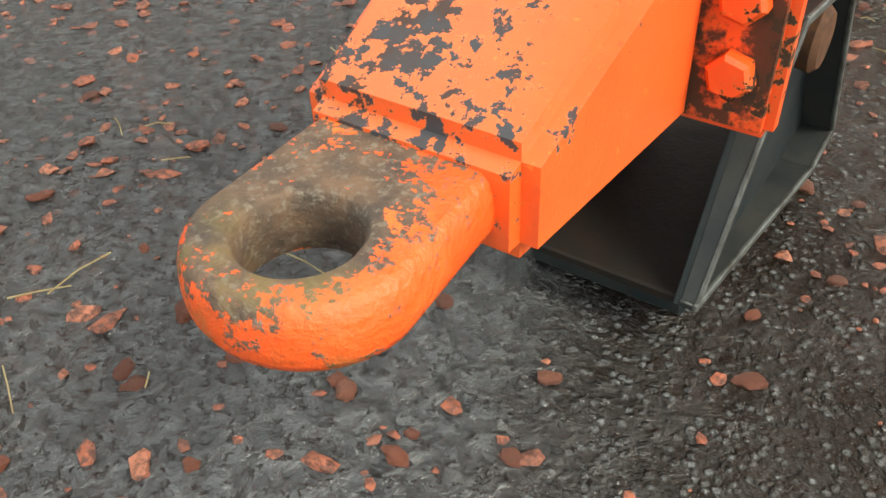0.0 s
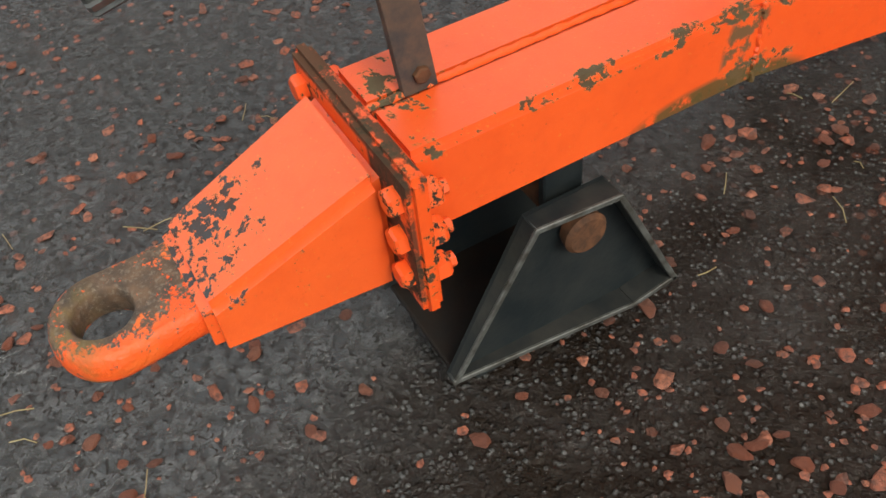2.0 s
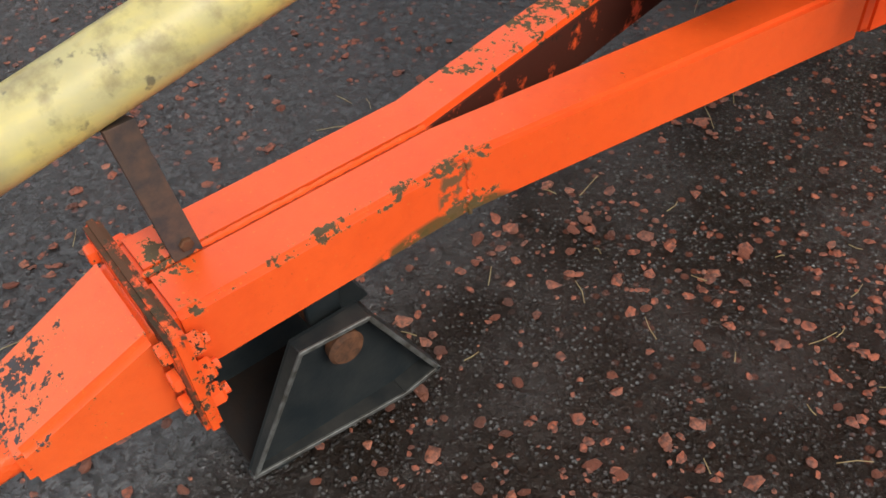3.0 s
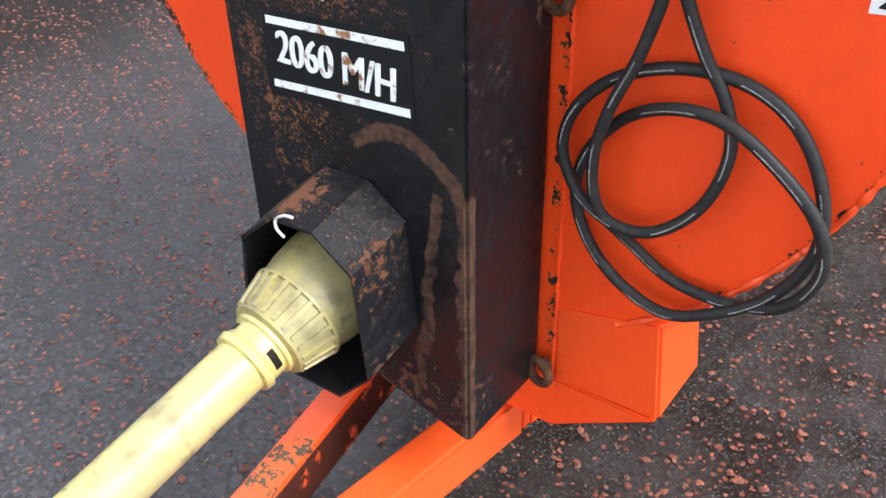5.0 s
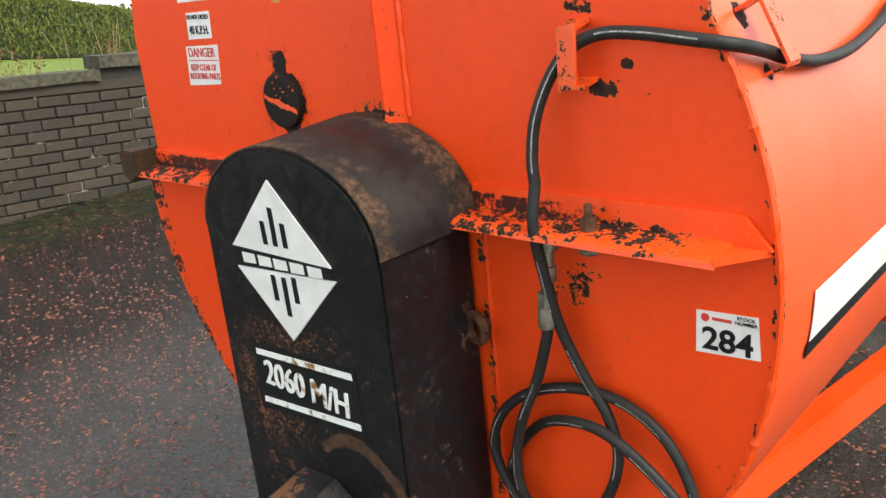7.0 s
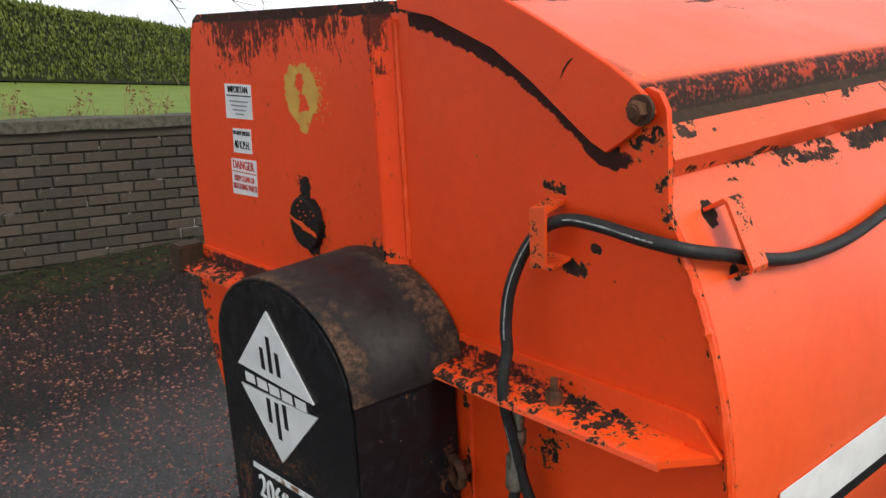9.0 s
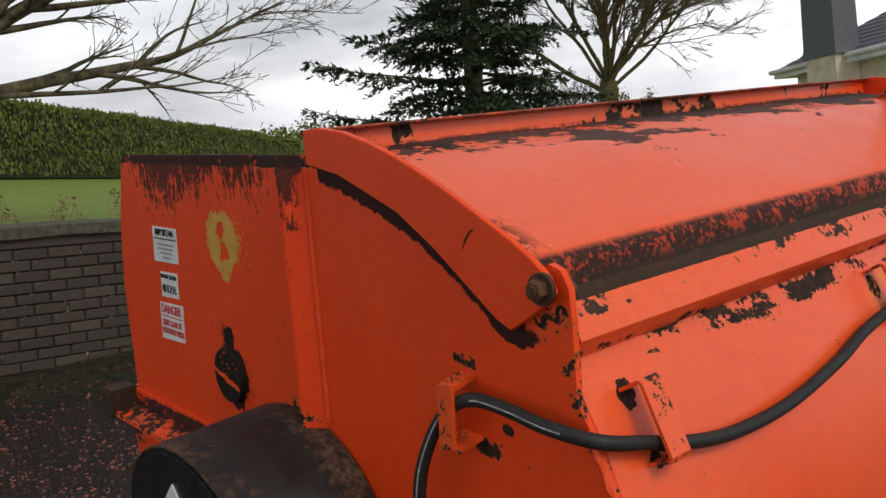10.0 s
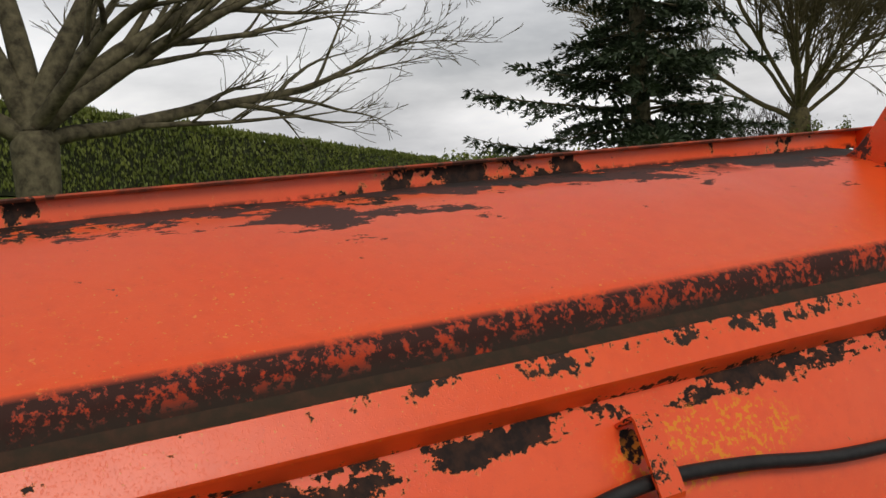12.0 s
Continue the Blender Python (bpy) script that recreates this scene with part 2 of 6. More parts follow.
def smooth_path(pts, per=8):
    """A smooth curve through points."""
    p = [Vector(q) for q in pts]
    p = [p[0] * 2 - p[1]] + p + [p[-1] * 2 - p[-2]]
    out = []
    for i in range(1, len(p) - 2):
        for s in range(per):
            t = s / per
            a, b, c, d = p[i - 1], p[i], p[i + 1], p[i + 2]
            out.append(0.5 * (2 * b + (c - a) * t + (2 * a - 5 * b + 4 * c - d) * t * t + (3 * b - a - 3 * c + d) * t ** 3))
    return out + [p[-2]]


def hexbolt(at, axis, r, h, bm=None):
    d = Vector(axis)
    return tube_rings([(Vector(at), r * 0.98), (Vector(at) + d * h * 0.8, r), (Vector(at) + d * h, r * 0.8)], d, 6, bm)


def arc(cx, cz, r, a0, a1, n):
    return [(cx + r * math.cos(radians(a0 + (a1 - a0) * i / n)), cz + r * math.sin(radians(a0 + (a1 - a0) * i / n))) for i in range(n + 1)]


def letters(name, text, size, at, parent, material, turn=(90, 0, 0), squeeze=1.0, depth=0.0006, label="", bold=0.022, thick=0.0):
    """Writing in the built-in font, centred, as a thin mesh."""
    cu = bpy.data.curves.new(name, "FONT")
    cu.body, cu.size, cu.align_x, cu.align_y, cu.extrude, cu.offset = text, size * U, "CENTER", "CENTER", depth, size * U * bold
    tmp = bpy.data.objects.new("tmp", cu)
    me = bpy.data.meshes.new_from_object(tmp)
    bpy.data.objects.remove(tmp)
    if thick:
        bm = bmesh.new()
        for k, shift in enumerate((-1.0, 0.0, 1.0)):
            own = me.copy()
            own.transform(Matrix.Translation((shift * thick * size * U, 0.25 * shift * thick * size * U, 0.0001 * k)))
            bm.from_mesh(own)
            bpy.data.meshes.remove(own)
        bm.to_mesh(me)
        bm.free()
    m = Matrix.Translation(Vector(at) * U) @ pose(0, 0, 0, *turn) @ Matrix.Diagonal((squeeze, 1, 1, 1))
    me.transform(m)
    me.materials.append(material)
    ob = new(name, me)
    ob.parent = parent
    ob.matrix_parent_inverse = world_of(parent).inverted()
    return tagged(ob, label)


# ---------------------------------------------------------------- the paints and stuffs in use
def wear_taper(n):
    return [n.math("MULTIPLY", spot(n, (-0.02, 0.345, 0.305), (0.14, 0.13, 0.07)), 0.135), n.math("MULTIPLY", spot(n, (0.0, 0.49, 0.375), (0.12, 0.03, 0.03)), 0.10)]


def wear_beam(n):
    x, y, z = n.xyz()
    ridge = n.math("MULTIPLY", n.math("MULTIPLY", band(n, x, 0.066 * U, 0.09 * U, 0.006), band(n, z, 0.375 * U, 0.40 * U, 0.008)), band(n, y, 0.4, 0.98 * U, 0.15))
    seam = n.math("MULTIPLY", band(n, x, -0.012 * U, 0.0, 0.007), band(n, z, 0.38 * U, 0.42 * U, 0.004))
    return [n.math("MULTIPLY", ridge, 0.095), n.math("MULTIPLY", seam, 0.05), n.math("MULTIPLY", spot(n, (-0.01, 0.55, 0.39), (0.10, 0.07, 0.05)), 0.09),
            n.math("MULTIPLY", spot(n, (0.085, 0.90, 0.29), (0.03, 0.12, 0.05)), 0.19), n.math("MULTIPLY", spot(n, (-0.10, 1.16, 0.395), (0.10, 0.26, 0.06)), 0.15),
            n.math("MULTIPLY", spot(n, (0.075, 0.79, 0.387), (0.022, 0.22, 0.02)), 0.06)]


def wear_box(n):
    x, y, z = n.xyz()
    return [n.math("MULTIPLY", n.math("MULTIPLY", band(n, z, 1.992 * U, 2.2 * U, 0.006), band(n, x, -0.8, 0.16 * U, 0.02)), 0.20)]


def wear_plate(n):
    """A few scars: at the weld beside the cover, round the coupling, on the rims."""
    x, y, z = n.xyz()
    masks = wear_box(n)
    masks.append(n.math("MULTIPLY", spot(n, (0.462, 1.56, 1.33), (0.06, 0.05, 0.09)), 0.15))
    masks.append(n.math("MULTIPLY", spot(n, (0.51, 1.56, 1.635), (0.035, 0.05, 0.02)), 0.20))
    masks.append(n.math("MULTIPLY", spot(n, (0.47, 1.55, 1.742), (0.035, 0.06, 0.018)), 0.22))
    masks.append(n.math("MULTIPLY", spot(n, (0.545, 1.55, 1.668), (0.014, 0.05, 0.011)), 0.34))
    masks.append(n.math("MULTIPLY", n.math("MULTIPLY", band(n, x, 0.255 * U, 0.272 * U, 0.004), band(n, z, 0.3, 1.40 * U, 0.03)), 0.115))
    ox, oz = n.math("SUBTRACT", x, 0.01 * U), n.math("SUBTRACT", z, 1.355 * U)
    rim = n.math("SQRT", n.math("ADD", n.math("MULTIPLY", ox, ox), n.math("MULTIPLY", oz, oz)))
    masks.append(n.math("MULTIPLY", n.math("MULTIPLY", band(n, rim, 0.695 * U, 0.80 * U, 0.012), n.math("MULTIPLY", band(n, x, -0.8, -0.25 * U, 0.05), band(n, z, 0.0, 1.40 * U, 0.04))), 0.13))
    masks.append(n.math("MULTIPLY", n.math("MULTIPLY", band(n, rim, 0.742 * U, 0.80 * U, 0.006), band(n, x, 0.3, 0.8, 0.05)), 0.11))
    masks.append(n.math("MULTIPLY", spot(n, (0.06, 1.55, 1.585), (0.10, 0.05, 0.03)), 0.17))
    return masks


def grime_plate(n):
    """Rust running down from the top edge in fine streaks, and a dark crust under the lid's end."""
    x, y, z = n.xyz()
    rise = n.math("MULTIPLY", n.math("SUBTRACT", z, 1.872 * U), 1 / (0.125 * U), True)
    runs = n.math("ADD", n.math("MULTIPLY", n.noise(105, 6, 0.72, stretch=(1, 1, 0.42)), 0.85), n.math("MULTIPLY", n.noise(10, 3, 0.5, stretch=(1, 1, 0.15)), 0.32))
    side = n.math("ADD", band(n, x, -0.46 * U, -0.06 * U, 0.10), n.math("MULTIPLY", band(n, x, 0.055 * U, 0.118 * U, 0.012), 1.3))
    runs = n.math("ADD", runs, n.math("MULTIPLY", rise, n.math("ADD", 0.10, n.math("MULTIPLY", side, 0.15))))
    box_only = band(n, x, -0.8, 0.122 * U, 0.004)
    run = n.math("MULTIPLY", n.math("MULTIPLY", n.ramp(runs, [(0.715, 0.0), (0.765, 0.93)]), band(n, rise, 0.02, 3.0, 0.05)), box_only)
    dx, dz = n.math("SUBTRACT", x, 0.040 * U), n.math("SUBTRACT", z, 1.226 * U)
    r = n.math("SQRT", n.math("ADD", n.math("MULTIPLY", dx, dx), n.math("MULTIPLY", dz, dz)))
    along = n.math("MULTIPLY", band(n, x, 0.17 * U, 0.580 * U, 0.006), band(n, z, 1.785 * U, 1.999 * U, 0.01))
    under = n.math("MULTIPLY", band(n, r, 0.764 * U, 0.84 * U, 0.024), along)
    corner = spot(n, (0.592, 1.56, 1.797), (0.030, 0.05, 0.026))
    crust = n.math("ADD", n.math("MULTIPLY", under, 0.42), n.math("MULTIPLY", corner, 0.34))
    crust = n.math("ADD", crust, n.math("ADD", n.math("MULTIPLY", n.noise(26, 4, 0.6), 0.42), n.math("MULTIPLY", n.noise(110, 6, 0.75), 0.30)))
    near = n.math("GREATER_THAN", n.math("ADD", under, corner), 0.02)
    crust = n.math("MULTIPLY", near, n.ramp(crust, [(0.615, 0.0), (0.645, 0.97)]))
    splash = mottled(n, spot(n, (-0.185, 1.55, 1.600), (0.085, 0.05, 0.115)), 0.415, 120)
    return [(run, (0.050, 0.020, 0.014)), (crust, (0.013, 0.009, 0.008)), splash]


def wear_ledge(n):
    x, y, z = n.xyz()
    return [n.math("MULTIPLY", n.math("MULTIPLY", band(n, x, -0.8, 0.60 * U, 0.12), band(n, z, 1.424 * U, 1.442 * U, 0.008)), 0.14)]


def grime_ledge(n):
    """Black crust in the angle's root, thinning out towards the free end."""
    x, y, z = n.xyz()
    root = n.math("MULTIPLY", band(n, x, -0.8, 0.36 * U, 0.26), band(n, z, 1.4385 * U, 1.462 * U, 0.008))
    lump = n.math("ADD", n.math("MULTIPLY", n.noise(70, 7, 0.72), 0.7), n.math("ADD", n.math("MULTIPLY", n.noise(11, 3), 0.35), n.math("MULTIPLY", root, 0.27)))
    return [(n.math("MULTIPLY", n.math("GREATER_THAN", root, 0.02), n.ramp(lump, [(0.70, 0.0), (0.755, 0.96)])), (0.022, 0.012, 0.010))]


def wear_lid(n):
    x, y, z = n.xyz()
    patchy = n.ramp(n.noise(3.1, 3, 0.5), [(0.38, 0.35), (0.56, 1.0)])
    back = n.math("MULTIPLY", n.math("MULTIPLY", band(n, x, 0.10 * U, 0.205 * U, 0.14), patchy), 0.17)
    edge = n.math("MULTIPLY", band(n, x, 0.10 * U, 0.180 * U, 0.012), 0.10)
    return [n.math("MAXIMUM", back, edge)]


def mottled(n, where, amount=0.5, scale=75, tint=(0.022, 0.015, 0.012)):
    spots = n.math("ADD", n.noise(scale, 6, 0.68), n.math("MULTIPLY", n.math("SUBTRACT", n.noise(scale * 0.13, 3), 0.5), 0.55))
    return (n.math("MULTIPLY", where, n.ramp(spots, [(1 - amount - 0.03, 0.0), (1 - amount + 0.05, 0.95)])), tint)


def grime_shade_lid(n):
    """Fine black mottling on the lid's turned-down front, its shade tinted into the paint."""
    x, y, z = n.xyz()
    face = n.math("MULTIPLY", band(n, x, 0.585 * U, 0.66 * U, 0.012), band(n, z, 1.80 * U, 1.8855 * U, 0.006))
    low = n.math("MULTIPLY", face, band(n, z, 1.80 * U, 1.852 * U, 0.016))
    fall = n.math("SUBTRACT", 1.0, n.math("MULTIPLY", n.math("SUBTRACT", x, 0.17 * U), 1 / (0.26 * U)), True)
    top = n.math("MULTIPLY", band(n, x, 0.0, 0.43 * U, 0.01), n.math("MULTIPLY", fall, n.ramp(n.noise(1.7, 2), [(0.35, 0.19), (0.6, 0.30)])))
    blotch = n.ramp(n.math("ADD", n.noise(9, 9, 0.70, stretch=(1.25, 0.62, 1)), top), [(0.632, 0.0), (0.646, 0.95)])
    scabs = n.ramp(n.noise(13, 4, 0.55), [(0.705, 0.0), (0.715, 0.9)])
    near_end = n.math("MULTIPLY", band(n, y, 1.40 * U, 1.580 * U, 0.03), band(n, x, 0.16 * U, 0.585 * U, 0.01))
    flecks = n.math("MULTIPLY", n.ramp(n.noise(125, 3, 0.6), [(0.64, 0.0), (0.69, 0.75)]), n.ramp(n.noise(4, 4), [(0.40, 0.1), (0.6, 1.0)]))
    return [(flecks, (0.86, 0.36, 0.10)), mottled(n, near_end, 0.49, 60), mottled(n, n.math("MULTIPLY", band(n, y, 2.93 * U, 3.6, 0.12), band(n, x, 0.10 * U, 0.27 * U, 0.04)), 0.60, 26), (n.math("MULTIPLY", n.math("GREATER_THAN", fall, 0.0), blotch), (0.042, 0.034, 0.031)), (scabs, (0.035, 0.022, 0.018)), (n.math("MULTIPLY", face, 0.7), (0.30, 0.022, 0.006)), mottled(n, face, 0.555, 115), mottled(n, low, 0.62, 46, (0.035, 0.024, 0.017))]


def grime_rim(n):
    x, y, z = n.xyz()
    lip = band(n, z, 2.0435 * U, 2.2 * U, 0.002)
    root = band(n, z, 1.9 * U, 2.012 * U, 0.006)
    front = n.math("MULTIPLY", band(n, y, 1.40 * U, 1.62 * U, 0.06), 0.9)
    return [(n.math("MULTIPLY", lip, n.ramp(n.noise(18, 5, 0.65), [(0.35, 0.4), (0.6, 0.95)])), (0.12, 0.052, 0.036)), mottled(n, root, 0.52, 40), mottled(n, front, 0.5, 30)]


def grime_beam(n):
    """Greasy black dirt on the inner faces of the two arms."""
    x, y, z = n.xyz()
    yy = n.math("MAXIMUM", n.math("SUBTRACT", y, 0.92 * U), 0.0)
    left = band(n, n.math("ADD", x, n.math("MULTIPLY", yy, 0.162)), -0.0075 * U, 0.3, 0.001)
    neg = band(n, x, -1.0, -0.0048 * U, 0.0004)
    deep = band(n, yy, 0.012, 2.0, 0.02)
    inner = n.math("MULTIPLY", n.math("MULTIPLY", left, neg), deep)
    return [(n.math("MULTIPLY", inner, n.ramp(n.noise(20, 5, 0.65), [(0.34, 0.0), (0.44, 0.95)])), (0.022, 0.013, 0.010)),
            mottled(n, n.ramp(spot(n, (0.085, 0.875, 0.282), (0.03, 0.13, 0.036)), [(0.0, 0.0), (0.35, 1.0)]), 0.56, 30, (0.095, 0.062, 0.020)),
            mottled(n, n.ramp(spot(n, (0.082, 0.905, 0.33), (0.02, 0.035, 0.07)), [(0.0, 0.0), (0.35, 1.0)]), 0.47, 60, (0.12, 0.075, 0.035))]


def grime_shell(n):
    flecks = n.ramp(n.noise(120, 3, 0.6), [(0.52, 0.0), (0.58, 0.85)])
    return [(n.math("MULTIPLY", n.ramp(spot(n, (0.680, 2.43, 1.700), (0.08, 0.17, 0.05)), [(0.0, 0.0), (0.4, 1.0)]), flecks), (0.78, 0.30, 0.03))]


def grime_flange(n):
    x, y, z = n.xyz()
    top = band(n, z, 0.388 * U, 0.5, 0.005)
    face = n.math("MULTIPLY", band(n, y, 0.4, 0.4985 * U, 0.002), band(n, x, 0.045 * U, 0.1135 * U, 0.006))
    return [mottled(n, top, 0.60, 45, (0.062, 0.045, 0.028)), mottled(n, face, 0.56, 34, (0.05, 0.032, 0.02))]


def wear_rim(n):
    return [n.math("MULTIPLY", n.ramp(n.noise(3.2, 2), [(0.48, 0.0), (0.60, 1.0)]), 0.15)]


def wear_gutter(n):
    return [0.34]


def wear_rail(n):
    x, y, z = n.xyz()
    return [n.math("MULTIPLY", band(n, x, 0.61 * U, 0.646 * U, 0.010), 0.105), n.math("MULTIPLY", band(n, x, 0.61 * U, 0.632 * U, 0.003), 0.08)]


def wear_shell(n):
    x, y, z = n.xyz()
    under = n.math("MULTIPLY", n.math("MULTIPLY", band(n, z, 1.748 * U, 1.80 * U, 0.016), n.ramp(n.noise(5, 2), [(0.42, 0.4), (0.55, 1.0)])), 0.165)
    feet = [n.math("MULTIPLY", spot(n, (0.672, yy + 0.012, 1.722), (0.026, 0.020, 0.026)), 0.34) for yy in (1.630, 2.300, 3.05)]
    feet += [n.math("MULTIPLY", spot(n, (0.712, yy + 0.018, 1.648), (0.022, 0.017, 0.020)), 0.30) for yy in (1.630, 2.300, 3.05)]
    return [under] + feet


PAINT = orange_paint("orange_paint", chips=0.0)
PAINT_TAPER = orange_paint("orange_paint_coupling", base=(0.84, 0.115, 0.018), gloss=0.85, wear=wear_taper, fine=62, rough=0.28, dark=(0.062, 0.062, 0.068))
PAINT_BEAM = orange_paint("orange_paint_drawbar", base=(0.83, 0.092, 0.012), gloss=0.75, wear=wear_beam, fine=48, rough=0.27, dark=(0.10, 0.082, 0.048), grime=grime_beam)
PAINT_PLATE = orange_paint("orange_paint_end_plate", base=(0.83, 0.062, 0.006), gloss=0.30, wear=wear_plate, fine=46, rough=0.38, fade=0.12, fleck=0.12, grime=grime_plate)
PAINT_LID_END = orange_paint("orange_paint_lid_end", base=(0.83, 0.062, 0.006), gloss=0.30, wear=lambda n: [n.math("MULTIPLY", n.math("MULTIPLY", band(n, n.xyz()[1], 1.549 * U, 1.6, 0.001), 0.5), 0.14)], fine=60, rough=0.38, fade=0.12, fleck=0.12)
PAINT_LEDGE = orange_paint("orange_paint_stiffener", base=(0.83, 0.066, 0.007), gloss=0.40, wear=wear_ledge, fine=58, grime=grime_ledge)
PAINT_LID = orange_paint("orange_paint_lid", base=(0.84, 0.084, 0.010), wear=wear_lid, fine=24, fade=0.5, grime=grime_shade_lid, fleck=0.6)
PAINT_RIM = orange_paint("orange_paint_rim", wear=wear_rim, fine=16, grime=grime_rim)
PAINT_GUTTER = orange_paint("grimy_orange_paint", wear=wear_gutter, fine=30, dark=(0.036, 0.025, 0.015))
PAINT_RAIL = orange_paint("orange_paint_rail", base=(0.84, 0.084, 0.010), wear=wear_rail, fine=34, fade=0.5, dark=(0.032, 0.022, 0.017), fleck=0.5)
PAINT_SHELL = orange_paint("orange_paint_shell", base=(0.84, 0.084, 0.010), wear=wear_shell, fine=40, fade=0.5, grime=grime_shell, along=(1, 0.4, 1))
PAINT_FLANGE = orange_paint("orange_paint_flange", wear=lambda n: [0.10], fine=60, dark=(0.060, 0.042, 0.026), grime=grime_flange)
PAINT_BOLT = orange_paint("orange_paint_bolts", wear=lambda n: [0.10], fine=90, dark=(0.035, 0.022, 0.016))
PAINT_BROAD = orange_paint("orange_paint_chassis", base=(0.83, 0.066, 0.007), gloss=0.40, chips=0.0, fine=20)


def eye_mat():
    m, t, b = shader("worn_towing_eye")
    n = Nodes(t)
    x, y, z = n.xyz()
    worn = n.math("ADD", n.math("MULTIPLY", n.noise(70, 7, 0.75), 0.7), n.math("MULTIPLY", n.noise(300, 3, 0.6), 0.3))
    lim = n.math("ADD", worn, n.math("MULTIPLY", spot(n, (-0.022, 0.245, 0.287), (0.070, 0.110, 0.020)), 0.21))
    ex, ey = n.math("SUBTRACT", x, -0.0065 * U), n.math("SUBTRACT", y, 0.2325 * U)
    hole = n.math("SQRT", n.math("ADD", n.math("MULTIPLY", ex, ex), n.math("MULTIPLY", ey, ey)))
    lim = n.math("ADD", lim, n.math("MULTIPLY", band(n, hole, 0.0, 0.0295 * U, 0.004), 0.3))
    steel = n.mix(n.ramp(n.noise(55, 5), [(0.35, 0.0), (0.65, 1.0)]), (0.060, 0.042, 0.031), (0.150, 0.088, 0.052))
    steel = n.mix(n.ramp(n.noise(230, 4, 0.7), [(0.52, 0.0), (0.64, 0.7)]), steel, (0.20, 0.16, 0.12))
    paint = n.mix(n.ramp(n.noise(14, 4), [(0.45, 0.0), (0.75, 0.7)]), (0.80, 0.095, 0.014), (0.70, 0.24, 0.05))
    col = n.mix(n.ramp(lim, [(0.575, 0.0), (0.60, 1.0)]), paint, steel)
    moss = n.math("MULTIPLY", band(n, y, 0.15, 0.205 * U, 0.03), n.ramp(n.noise(40, 4), [(0.46, 0.0), (0.62, 0.5)]))
    col = n.mix(moss, col, (0.17, 0.125, 0.03))
    n.to(col, b.inputs["Base Color"])
    n.to(n.ramp(lim, [(0.5, 0.36), (0.64, 0.7)]), b.inputs["Roughness"])
    n.bump(b, n.math("ADD", worn, n.math("MULTIPLY", n.noise(180, 3), 0.5)), 0.8, 0.003)
    return m


